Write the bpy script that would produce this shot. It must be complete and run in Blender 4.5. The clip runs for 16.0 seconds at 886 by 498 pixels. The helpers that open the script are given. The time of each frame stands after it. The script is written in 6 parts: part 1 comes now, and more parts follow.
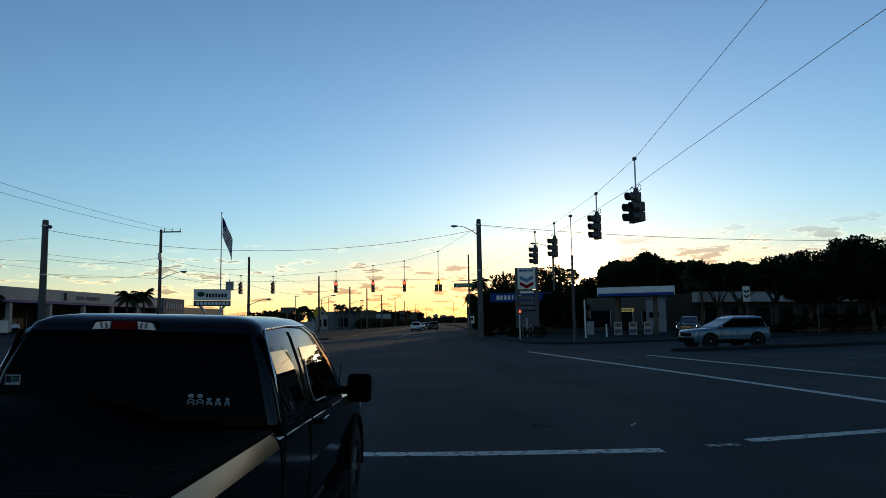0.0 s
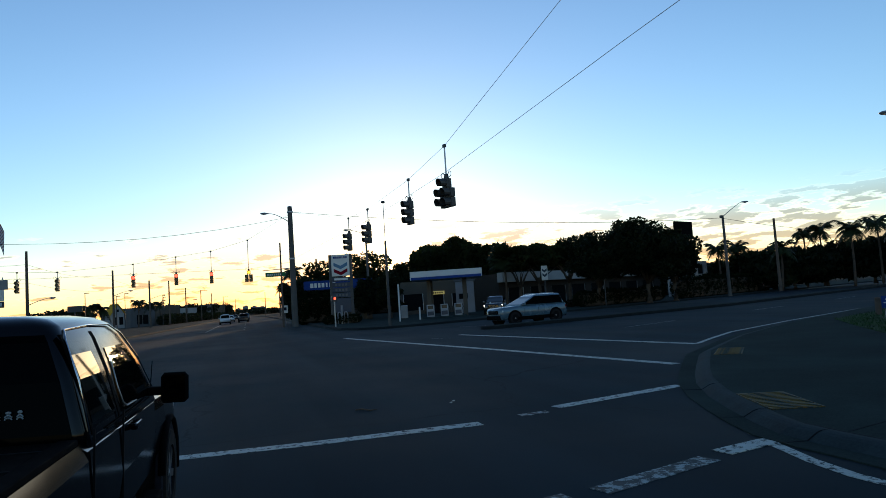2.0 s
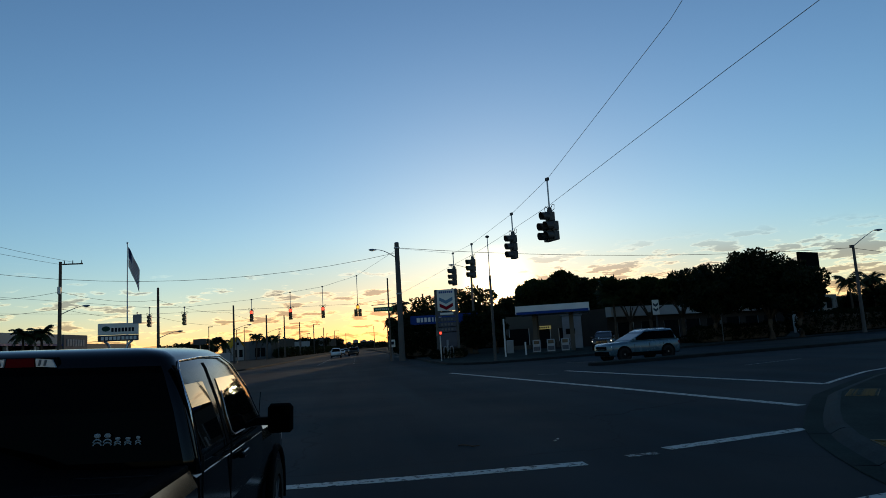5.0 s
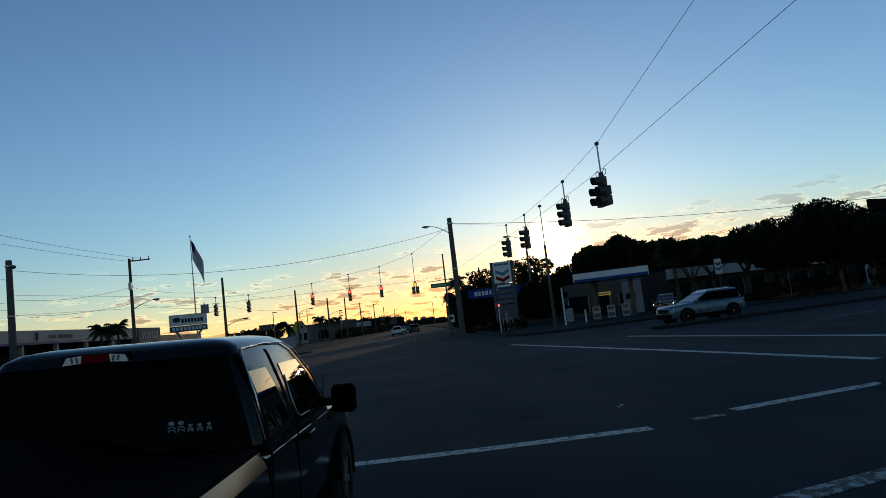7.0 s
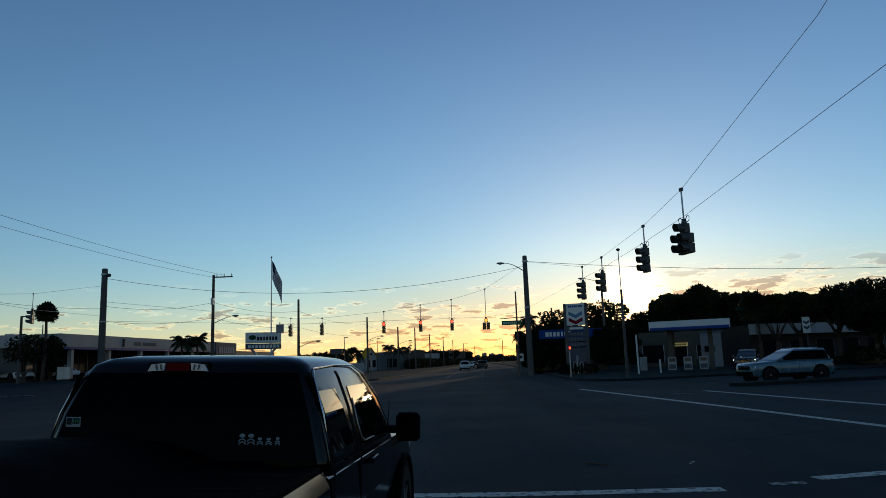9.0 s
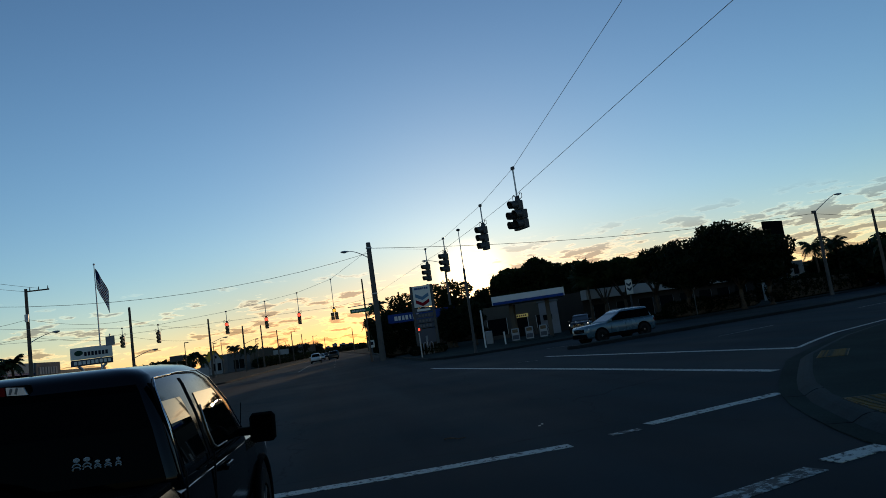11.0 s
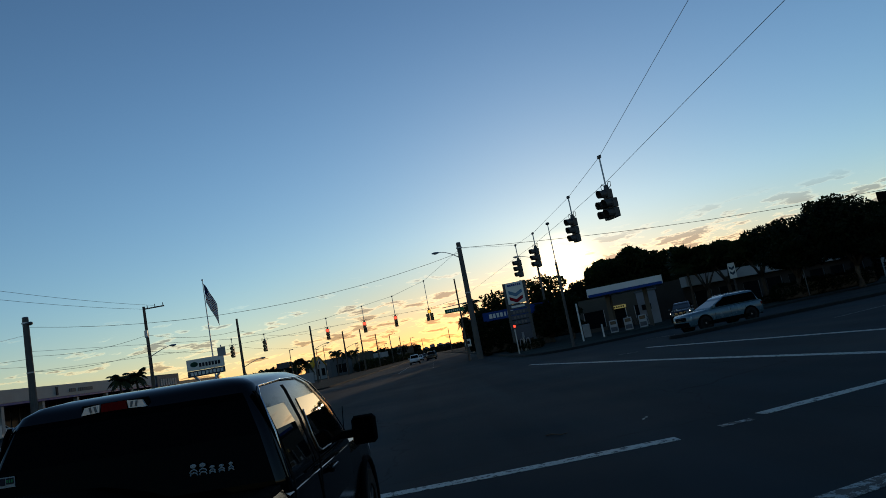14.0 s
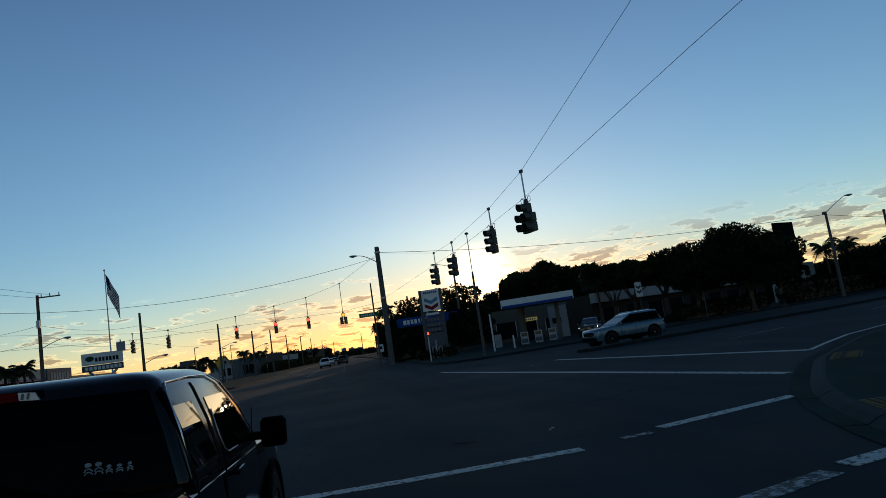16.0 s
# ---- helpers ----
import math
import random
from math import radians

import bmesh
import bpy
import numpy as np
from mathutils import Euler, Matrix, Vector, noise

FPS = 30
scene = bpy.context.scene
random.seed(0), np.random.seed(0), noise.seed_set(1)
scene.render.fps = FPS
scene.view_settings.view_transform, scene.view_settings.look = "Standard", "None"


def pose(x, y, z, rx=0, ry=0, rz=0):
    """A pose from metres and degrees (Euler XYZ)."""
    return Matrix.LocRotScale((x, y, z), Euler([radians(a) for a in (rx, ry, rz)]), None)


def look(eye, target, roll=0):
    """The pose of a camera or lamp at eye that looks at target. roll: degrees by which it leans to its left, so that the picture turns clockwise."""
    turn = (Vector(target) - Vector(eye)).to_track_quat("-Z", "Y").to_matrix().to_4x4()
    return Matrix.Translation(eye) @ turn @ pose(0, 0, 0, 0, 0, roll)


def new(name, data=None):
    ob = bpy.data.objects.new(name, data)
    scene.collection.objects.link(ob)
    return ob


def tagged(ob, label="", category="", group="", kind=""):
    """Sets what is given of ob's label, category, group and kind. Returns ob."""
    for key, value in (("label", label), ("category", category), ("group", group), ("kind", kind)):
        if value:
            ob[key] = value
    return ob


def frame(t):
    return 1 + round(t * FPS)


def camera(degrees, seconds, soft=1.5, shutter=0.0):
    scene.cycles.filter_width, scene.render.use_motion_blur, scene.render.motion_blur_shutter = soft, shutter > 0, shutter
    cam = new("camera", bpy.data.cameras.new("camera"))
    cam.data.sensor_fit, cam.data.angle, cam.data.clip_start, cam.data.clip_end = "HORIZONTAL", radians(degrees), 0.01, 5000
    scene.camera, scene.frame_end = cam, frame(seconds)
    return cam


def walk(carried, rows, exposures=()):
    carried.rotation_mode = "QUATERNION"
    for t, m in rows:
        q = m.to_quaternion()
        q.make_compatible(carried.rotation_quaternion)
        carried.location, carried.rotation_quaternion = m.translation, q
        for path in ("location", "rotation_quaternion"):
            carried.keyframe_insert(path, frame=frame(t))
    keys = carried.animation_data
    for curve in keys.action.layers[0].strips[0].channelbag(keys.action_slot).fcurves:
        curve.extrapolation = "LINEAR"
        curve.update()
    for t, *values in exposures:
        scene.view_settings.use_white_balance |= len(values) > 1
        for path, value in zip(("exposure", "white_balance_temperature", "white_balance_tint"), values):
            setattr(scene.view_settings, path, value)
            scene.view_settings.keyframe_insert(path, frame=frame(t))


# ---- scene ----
cam = camera(65.5, 16.0, soft=0.75)
PATH = [
    (0, (0.016, -0.040, 1.767), (1.228, 49.673, 6.976), -0.99),
    (0.5, (-0.081, 0.044, 1.749), (20.719, 45.459, 3.964), -0.60),
    (1, (-0.094, 0.079, 1.776), (22.602, 44.581, 3.883), -5.64),
    (1.5, (-0.080, 0.084, 1.774), (22.193, 44.714, 5.244), -3.99),
    (2, (-0.079, 0.038, 1.761), (14.430, 47.744, 5.446), -3.78),
    (2.5, (-0.022, 0.037, 1.764), (8.143, 49.095, 6.931), -2.72),
    (3, (-0.005, 0.000, 1.758), (7.765, 48.983, 8.106), -4.89),
    (5.5, (-0.005, 0.010, 1.752), (6.564, 49.099, 8.615), -2.11),
    (6, (-0.019, -0.002, 1.744), (6.006, 48.939, 10.018), 0.18),
    (6.5, (0.004, -0.018, 1.740), (7.535, 48.776, 9.638), -4.02),
    (7, (0.036, -0.018, 1.761), (3.157, 49.619, 6.898), -6.72),
    (7.5, (0.044, -0.024, 1.756), (2.260, 49.534, 8.013), -5.19),
    (8, (0.041, -0.033, 1.755), (-0.057, 49.558, 8.137), -3.71),
    (8.5, (0.043, -0.067, 1.746), (-3.070, 49.117, 10.185), -2.32),
    (9, (0.032, -0.060, 1.749), (-2.026, 49.244, 9.807), -2.11),
    (9.5, (0.045, -0.050, 1.751), (1.756, 49.472, 8.433), -4.17),
    (12, (-0.003, 0.004, 1.738), (10.016, 48.600, 7.904), -8.49),
    (12.5, (0.006, 0.008, 1.740), (7.896, 48.964, 8.145), -6.37),
    (13, (0.005, 0.011, 1.738), (7.394, 49.026, 8.289), -6.78),
    (13.5, (0.006, 0.014, 1.740), (7.820, 49.015, 7.896), -7.91),
    (14, (0.045, -0.012, 1.741), (2.681, 49.417, 8.802), -10.94),
    (14.5, (0.022, -0.007, 1.736), (5.941, 49.053, 9.359), -9.40),
    (15, (0.022, -0.002, 1.735), (6.343, 49.046, 9.107), -9.48),
    (15.5, (0.024, 0.002, 1.737), (7.449, 49.019, 8.228), -9.19),
    (16, (0.003, 0.012, 1.738), (8.547, 48.845, 8.237), -8.51),
]
walk(cam, [(t, look(eye, target, roll)) for t, eye, target, roll in PATH],
     exposures=[(0.0, 0.58, 6550, 11), (0.3, 0.56, 6550, 11), (0.5, 0.60, 6600, 12), (0.8, 1.12, 6700, 14), (1.6, 1.20, 6700, 14), (2.2, 0.86, 6650, 13), (2.8, 0.46, 6550, 11), (5.5, 0.34, 6500, 11), (6.0, 0.26, 6500, 11), (6.5, 0.04, 6500, 11), (7.0, 0.34, 6550, 11), (9.5, 0.28, 6500, 11), (13.0, 0.22, 6550, 11), (14.0, 0.22, 6550, 11), (16.0, 0.22, 6550, 11)])

# ---- sky, sun, exposure ----
SUN_AZ, SUN_EL = -12.6, 4.05          # degrees; azimuth to the left of +y
sun_dir = Vector((-math.sin(radians(SUN_AZ)) * math.cos(radians(SUN_EL)),
                  math.cos(radians(SUN_AZ)) * math.cos(radians(SUN_EL)), math.sin(radians(SUN_EL))))


def link(tree, a, b):
    tree.links.new(a, b)


world = bpy.data.worlds.new("evening_sky")
scene.world = world
world.use_nodes = True
wt = world.node_tree
wt.nodes.clear()
w_out = wt.nodes.new("ShaderNodeOutputWorld")
w_bg = wt.nodes.new("ShaderNodeBackground")
w_sky = wt.nodes.new("ShaderNodeTexSky")
w_sky.sky_type = "NISHITA"
w_sky.sun_disc = False
w_sky.sun_elevation = radians(SUN_EL + 0.8)
w_sky.sun_rotation = radians(-SUN_AZ)
w_sky.altitude = 0
w_sky.air_density, w_sky.dust_density, w_sky.ozone_density = 1.0, 0.14, 3.0
w_bg.inputs["Strength"].default_value = 0.15
# small evening clouds low over the horizon
w_tc = wt.nodes.new("ShaderNodeTexCoord")
w_sep = wt.nodes.new("ShaderNodeSeparateXYZ")
link(wt, w_tc.outputs["Generated"], w_sep.inputs[0])
w_map = wt.nodes.new("ShaderNodeMapping")
w_map.inputs["Scale"].default_value = (9.0, 9.0, 46.0)
link(wt, w_tc.outputs["Generated"], w_map.inputs["Vector"])
w_noise = wt.nodes.new("ShaderNodeTexNoise")
w_noise.inputs["Scale"].default_value = 2.1
w_noise.inputs["Detail"].default_value = 7
w_noise.inputs["Roughness"].default_value = 0.60
link(wt, w_map.outputs[0], w_noise.inputs["Vector"])
w_low = wt.nodes.new("ShaderNodeMath")
w_low.operation = "MULTIPLY_ADD"
w_low.inputs[1].default_value = -1.0
w_side = wt.nodes.new("ShaderNodeMath")
w_side.operation = "MULTIPLY_ADD"
w_side.inputs[1].default_value = 0.11
link(wt, w_sep.outputs["X"], w_side.inputs[0])
link(wt, w_noise.outputs["Fac"], w_side.inputs[2])
link(wt, w_sep.outputs["Z"], w_low.inputs[0])
link(wt, w_side.outputs[0], w_low.inputs[2])
w_ramp = wt.nodes.new("ShaderNodeValToRGB")
w_ramp.color_ramp.elements[0].position = 0.447
w_ramp.color_ramp.elements[1].position = 0.502
link(wt, w_low.outputs[0], w_ramp.inputs["Fac"])
w_tint = wt.nodes.new("ShaderNodeValToRGB")
w_tint.color_ramp.elements[0].position, w_tint.color_ramp.elements[0].color = 0.480, (1.75, 1.42, 1.20, 1)
w_tint.color_ramp.elements[1].position, w_tint.color_ramp.elements[1].color = 0.535, (0.62, 0.50, 0.48, 1)
link(wt, w_low.outputs[0], w_tint.inputs["Fac"])
w_band = wt.nodes.new("ShaderNodeValToRGB")
cr = w_band.color_ramp
cr.elements[0].position, cr.elements[0].color = 0.0, (0, 0, 0, 1)
cr.elements[1].position, cr.elements[1].color = 0.02, (1, 1, 1, 1)
for p, v in ((0.085, 0.9), (0.13, 0.0)):
    e = cr.elements.new(p)
    e.color = (v, v, v, 1)
link(wt, w_sep.outputs["Z"], w_band.inputs["Fac"])
w_mul = wt.nodes.new("ShaderNodeMath")
w_mul.operation = "MULTIPLY"
link(wt, w_ramp.outputs["Color"], w_mul.inputs[0])
link(wt, w_band.outputs["Color"], w_mul.inputs[1])
w_mix = wt.nodes.new("ShaderNodeMix")
w_mix.data_type = "RGBA"
w_mix.blend_type = "MULTIPLY"
link(wt, w_tint.outputs["Color"], w_mix.inputs["B"])
link(wt, w_mul.outputs[0], w_mix.inputs["Factor"])
link(wt, w_sky.outputs[0], w_mix.inputs["A"])
# warm evening haze tinted in low round the sun, and a painted glow for its glare
w_dot = wt.nodes.new("ShaderNodeVectorMath")
w_dot.operation = "DOT_PRODUCT"
w_dot.inputs[1].default_value = sun_dir
link(wt, w_tc.outputs["Generated"], w_dot.inputs[0])


def world_range(src, a, b, smooth="SMOOTHSTEP"):
    n = wt.nodes.new("ShaderNodeMapRange")
    n.interpolation_type = smooth
    n.inputs["From Min"].default_value, n.inputs["From Max"].default_value = a, b
    link(wt, src, n.inputs["Value"])
    return n.outputs["Result"]


w_near = wt.nodes.new("ShaderNodeMath")
w_near.operation = "MULTIPLY"
link(wt, world_range(w_dot.outputs["Value"], 0.88, 0.985), w_near.inputs[0])
link(wt, world_range(w_sep.outputs["Z"], 0.17, 0.04), w_near.inputs[1])
w_haze = wt.nodes.new("ShaderNodeMix")
w_haze.data_type = "RGBA"
w_haze.blend_type = "MULTIPLY"
w_haze.inputs["B"].default_value = (0.86, 0.75, 0.68, 1)
link(wt, w_near.outputs[0], w_haze.inputs["Factor"])
link(wt, w_mix.outputs["Result"], w_haze.inputs["A"])
w_warm = wt.nodes.new("ShaderNodeMix")
w_warm.data_type = "RGBA"
w_warm.blend_type = "MULTIPLY"
w_warm.inputs["B"].default_value = (1.14, 1.0, 0.98, 1)
link(wt, world_range(w_sep.outputs["Z"], 0.15, 0.02), w_warm.inputs["Factor"])
w_cool = wt.nodes.new("ShaderNodeMix")
w_cool.data_type = "RGBA"
w_cool.blend_type = "MULTIPLY"
w_cool.inputs["B"].default_value = (0.98, 1.0, 1.02, 1)
link(wt, world_range(w_sep.outputs["Z"], 0.03, 0.16), w_cool.inputs["Factor"])
link(wt, w_haze.outputs["Result"], w_cool.inputs["A"])
link(wt, w_cool.outputs["Result"], w_warm.inputs["A"])
w_glare = wt.nodes.new("ShaderNodeMix")
w_glare.data_type = "RGBA"
w_glare.blend_type = "ADD"
w_glare.inputs["B"].default_value = (12.0, 8.8, 4.6, 1)
w_pow = wt.nodes.new("ShaderNodeMath")
w_pow.operation = "POWER"
link(wt, world_range(w_dot.outputs["Value"], 0.9975, 1.0, "LINEAR"), w_pow.inputs[0])
w_pow.inputs[1].default_value = 2.0
link(wt, w_pow.outputs[0], w_glare.inputs["Factor"])
link(wt, w_warm.outputs["Result"], w_glare.inputs["A"])
w_high = wt.nodes.new("ShaderNodeMix")
w_high.data_type = "RGBA"
w_high.blend_type = "MULTIPLY"
w_high.inputs["B"].default_value = (0.78, 0.80, 0.84, 1)
link(wt, world_range(w_sep.outputs["Z"], 0.25, 0.75), w_high.inputs["Factor"])
link(wt, w_glare.outputs["Result"], w_high.inputs["A"])
link(wt, w_high.outputs["Result"], w_bg.inputs["Color"])
link(wt, w_bg.outputs[0], w_out.inputs[0])

sun = new("sun", bpy.data.lights.new("sun", "SUN"))
sun.data.energy, sun.data.angle, sun.data.color = 0.5, radians(0.55), (1.0, 0.72, 0.42)
sun.matrix_world = look((0, 0, 30), Vector((0, 0, 30)) - sun_dir)

# ---- materials ----
def surface(name, colour, rough=0.6, metal=0.0, vary=0.25, scale=3.0, fine=40.0, bump=0.0, coat=0.0, emit=None, strength=0.0, per_object=0.0, gloss=None):
    """A painted or raw surface: base colour broken by broad stains and fine grain, relief from the grain."""
    m = bpy.data.materials.new(name)
    m.use_nodes = True
    t = m.node_tree
    b = t.nodes["Principled BSDF"]
    b.inputs["Metallic"].default_value = metal
    b.inputs["Specular IOR Level"].default_value = gloss if gloss is not None else 0.5 if rough < 0.6 else 0.12
    b.inputs["Coat Weight"].default_value = coat
    b.inputs["Coat Roughness"].default_value = 0.04
    tc = t.nodes.new("ShaderNodeTexCoord")
    n1, n2 = t.nodes.new("ShaderNodeTexNoise"), t.nodes.new("ShaderNodeTexNoise")
    n1.inputs["Scale"].default_value, n1.inputs["Detail"].default_value = scale, 5
    n2.inputs["Scale"].default_value, n2.inputs["Detail"].default_value = fine, 3
    for n in (n1, n2):
        link(t, tc.outputs["Object"], n.inputs["Vector"])
    add = t.nodes.new("ShaderNodeMath")
    add.operation = "MULTIPLY_ADD"
    link(t, n2.outputs["Fac"], add.inputs[0])
    add.inputs[1].default_value = 0.45
    link(t, n1.outputs["Fac"], add.inputs[2])
    ramp = t.nodes.new("ShaderNodeMapRange")
    ramp.inputs["From Min"].default_value, ramp.inputs["From Max"].default_value = 0.45, 1.0
    ramp.inputs["To Min"].default_value, ramp.inputs["To Max"].default_value = 1.0 - vary, 1.0 + vary
    link(t, add.outputs[0], ramp.inputs["Value"])
    mul = t.nodes.new("ShaderNodeVectorMath")
    mul.operation = "SCALE"
    mul.inputs[0].default_value = colour
    factor = ramp.outputs["Result"]
    if per_object:
        info = t.nodes.new("ShaderNodeObjectInfo")
        mr = t.nodes.new("ShaderNodeMapRange")
        mr.inputs["To Min"].default_value, mr.inputs["To Max"].default_value = 1 - per_object, 1 + per_object
        link(t, info.outputs["Random"], mr.inputs["Value"])
        mm = t.nodes.new("ShaderNodeMath")
        mm.operation = "MULTIPLY"
        link(t, factor, mm.inputs[0])
        link(t, mr.outputs["Result"], mm.inputs[1])
        factor = mm.outputs[0]
    link(t, factor, mul.inputs["Scale"])
    link(t, mul.outputs[0], b.inputs["Base Color"])
    rr = t.nodes.new("ShaderNodeMapRange")
    rr.inputs["From Min"].default_value, rr.inputs["From Max"].default_value = 0.3, 0.7
    rr.inputs["To Min"].default_value, rr.inputs["To Max"].default_value = max(0.02, rough * 0.85), min(1.0, rough * 1.15)
    link(t, n1.outputs["Fac"], rr.inputs["Value"])
    link(t, rr.outputs["Result"], b.inputs["Roughness"])
    if bump:
        bp = t.nodes.new("ShaderNodeBump")
        bp.inputs["Strength"].default_value, bp.inputs["Distance"].default_value = min(1.0, bump * 50), bump
        link(t, n2.outputs["Fac"], bp.inputs["Height"])
        link(t, bp.outputs[0], b.inputs["Normal"])
    if emit:
        b.inputs["Emission Color"].default_value = (*emit, 1)
        b.inputs["Emission Strength"].default_value = strength
    return m


def glass(name, tint, rough=0.02, ior=1.5, sheen=(1, 1, 1)):
    """Dark tinted vehicle or shop glass: a glossy skin over a nearly black body."""
    m = bpy.data.materials.new(name)
    m.use_nodes = True
    b = m.node_tree.nodes["Principled BSDF"]
    b.inputs["Base Color"].default_value = (*tint, 1)
    b.inputs["Roughness"].default_value = rough
    b.inputs["IOR"].default_value = ior
    b.inputs["Specular Tint"].default_value = (*sheen, 1)
    return m


def worn_paint(name, colour, under, wear=0.45):
    """Road paint that has flaked off in patches and shows the asphalt."""
    m = surface(name, colour, 0.6, vary=0.15, scale=2.0, fine=30.0)
    t = m.node_tree
    b = t.nodes["Principled BSDF"]
    src = b.inputs["Base Color"].links[0].from_socket
    n = t.nodes.new("ShaderNodeTexNoise")
    n.inputs["Scale"].default_value, n.inputs["Detail"].default_value = 9.0, 8
    n.inputs["Roughness"].default_value = 0.75
    tc = t.nodes.new("ShaderNodeTexCoord")
    link(t, tc.outputs["Object"], n.inputs["Vector"])
    r = t.nodes.new("ShaderNodeValToRGB")
    r.color_ramp.elements[0].position, r.color_ramp.elements[1].position = wear, wear + 0.05
    link(t, n.outputs["Fac"], r.inputs["Fac"])
    mix = t.nodes.new("ShaderNodeMix")
    mix.data_type = "RGBA"
    link(t, r.outputs["Color"], mix.inputs["Factor"])
    mix.inputs["A"].default_value = (*under, 1)
    link(t, src, mix.inputs["B"])
    link(t, mix.outputs["Result"], b.inputs["Base Color"])
    return m


def asphalt_material():
    """Old grey asphalt: aggregate grain, tyre-polished lanes, patches, a few oil stains and hairline cracks."""
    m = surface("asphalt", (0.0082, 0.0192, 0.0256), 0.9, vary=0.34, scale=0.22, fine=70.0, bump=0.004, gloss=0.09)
    t = m.node_tree
    b = t.nodes["Principled BSDF"]
    src = b.inputs["Base Color"].links[0].from_socket
    tc = t.nodes.new("ShaderNodeTexCoord")
    mp = t.nodes.new("ShaderNodeMapping")
    mp.inputs["Scale"].default_value = (0.55, 0.03, 1.0)
    link(t, tc.outputs["Object"], mp.inputs["Vector"])
    st = t.nodes.new("ShaderNodeTexNoise")
    st.inputs["Scale"].default_value, st.inputs["Detail"].default_value = 1.0, 4
    link(t, mp.outputs[0], st.inputs["Vector"])
    vo = t.nodes.new("ShaderNodeTexVoronoi")
    vo.feature = "DISTANCE_TO_EDGE"
    vo.inputs["Scale"].default_value = 0.16
    wob = t.nodes.new("ShaderNodeTexNoise")
    wob.inputs["Scale"].default_value, wob.inputs["Detail"].default_value = 1.3, 5
    link(t, tc.outputs["Object"], wob.inputs["Vector"])
    addv = t.nodes.new("ShaderNodeVectorMath")
    addv.operation = "MULTIPLY_ADD"
    addv.inputs[1].default_value = (0.9, 0.9, 0.0)
    link(t, wob.outputs["Color"], addv.inputs[0])
    link(t, tc.outputs["Object"], addv.inputs[2])
    link(t, addv.outputs[0], vo.inputs["Vector"])
    crack = t.nodes.new("ShaderNodeMapRange")
    crack.inputs["From Min"].default_value, crack.inputs["From Max"].default_value = 0.0015, 0.004
    crack.inputs["To Min"].default_value, crack.inputs["To Max"].default_value = 0.55, 1.0
    link(t, vo.outputs["Distance"], crack.inputs["Value"])
    lane = t.nodes.new("ShaderNodeMapRange")
    lane.inputs["From Min"].default_value, lane.inputs["From Max"].default_value = 0.35, 0.65
    lane.inputs["To Min"].default_value, lane.inputs["To Max"].default_value = 0.74, 1.28
    link(t, st.outputs["Fac"], lane.inputs["Value"])
    mu = t.nodes.new("ShaderNodeMath")
    mu.operation = "MULTIPLY"
    link(t, crack.outputs["Result"], mu.inputs[0])
    link(t, lane.outputs["Result"], mu.inputs[1])
    sc = t.nodes.new("ShaderNodeVectorMath")
    sc.operation = "SCALE"
    link(t, src, sc.inputs[0])
    link(t, mu.outputs[0], sc.inputs["Scale"])
    link(t, sc.outputs[0], b.inputs["Base Color"])
    return m


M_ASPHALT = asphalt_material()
M_LINE = worn_paint("road_paint", (0.42, 0.44, 0.40), (0.010, 0.018, 0.022), 0.422)
M_LINE_WORN = worn_paint("worn_road_paint", (0.24, 0.30, 0.30), (0.010, 0.018, 0.022), 0.50)
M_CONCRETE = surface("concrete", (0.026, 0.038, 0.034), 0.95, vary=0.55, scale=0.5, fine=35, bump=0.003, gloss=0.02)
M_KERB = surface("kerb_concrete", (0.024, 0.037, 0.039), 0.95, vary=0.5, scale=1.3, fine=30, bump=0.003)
# kerb concrete darkened: shade of the backlit kerb faces is in the colour
M_SHADEKERB = surface("shaded_kerb", (0.014, 0.018, 0.019), 0.9, vary=0.45, scale=0.9, fine=20, bump=0.003)
M_POLE = surface("pole_concrete", (0.10, 0.095, 0.088), 0.85, vary=0.2, scale=0.8, fine=40, bump=0.002)
M_GRASS = surface("grass", (0.014, 0.050, 0.007), 0.95, vary=0.45, scale=0.9, fine=60, bump=0.02)
M_WOOD = surface("weathered_pole_wood", (0.12, 0.09, 0.07), 0.9, vary=0.35, scale=2.5, fine=50, bump=0.004)
M_STEEL = surface("galvanised_steel", (0.42, 0.43, 0.44), 0.45, metal=0.8, vary=0.15, scale=3, fine=60)
M_DARKSTEEL = surface("dark_painted_steel", (0.035, 0.037, 0.04), 0.5, vary=0.2, scale=3, fine=50)
M_CABLE = surface("black_cable", (0.02, 0.02, 0.022), 0.6, vary=0.1)
M_SIGNAL = surface("signal_housing", (0.060, 0.054, 0.048), 0.5, vary=0.2, scale=5, fine=50)
M_LENS_RED = surface("lit_red_lens", (0.5, 0.02, 0.02), 0.2, vary=0.1, emit=(1.0, 0.06, 0.03), strength=2.2)
M_LENS_AMBER = surface("lit_amber_lens", (0.5, 0.25, 0.02), 0.2, vary=0.1, emit=(1.0, 0.45, 0.04), strength=1.2)
M_LENS_DARK = surface("unlit_lens", (0.03, 0.03, 0.028), 0.2, vary=0.1)
M_WHITE = surface("white_paint", (0.60, 0.60, 0.58), 0.5, vary=0.08, scale=0.8, fine=30)
M_OFFWHITE = surface("aged_stucco", (0.36, 0.35, 0.33), 0.9, vary=0.14, scale=0.4, fine=25, bump=0.003)
M_BROWN = surface("brown_shopfront", (0.045, 0.036, 0.030), 0.9, vary=0.25, scale=0.5, fine=25, bump=0.003)
M_PUMP = surface("grey_white_enamel", (0.27, 0.28, 0.29), 0.5, vary=0.15, scale=2, fine=30)
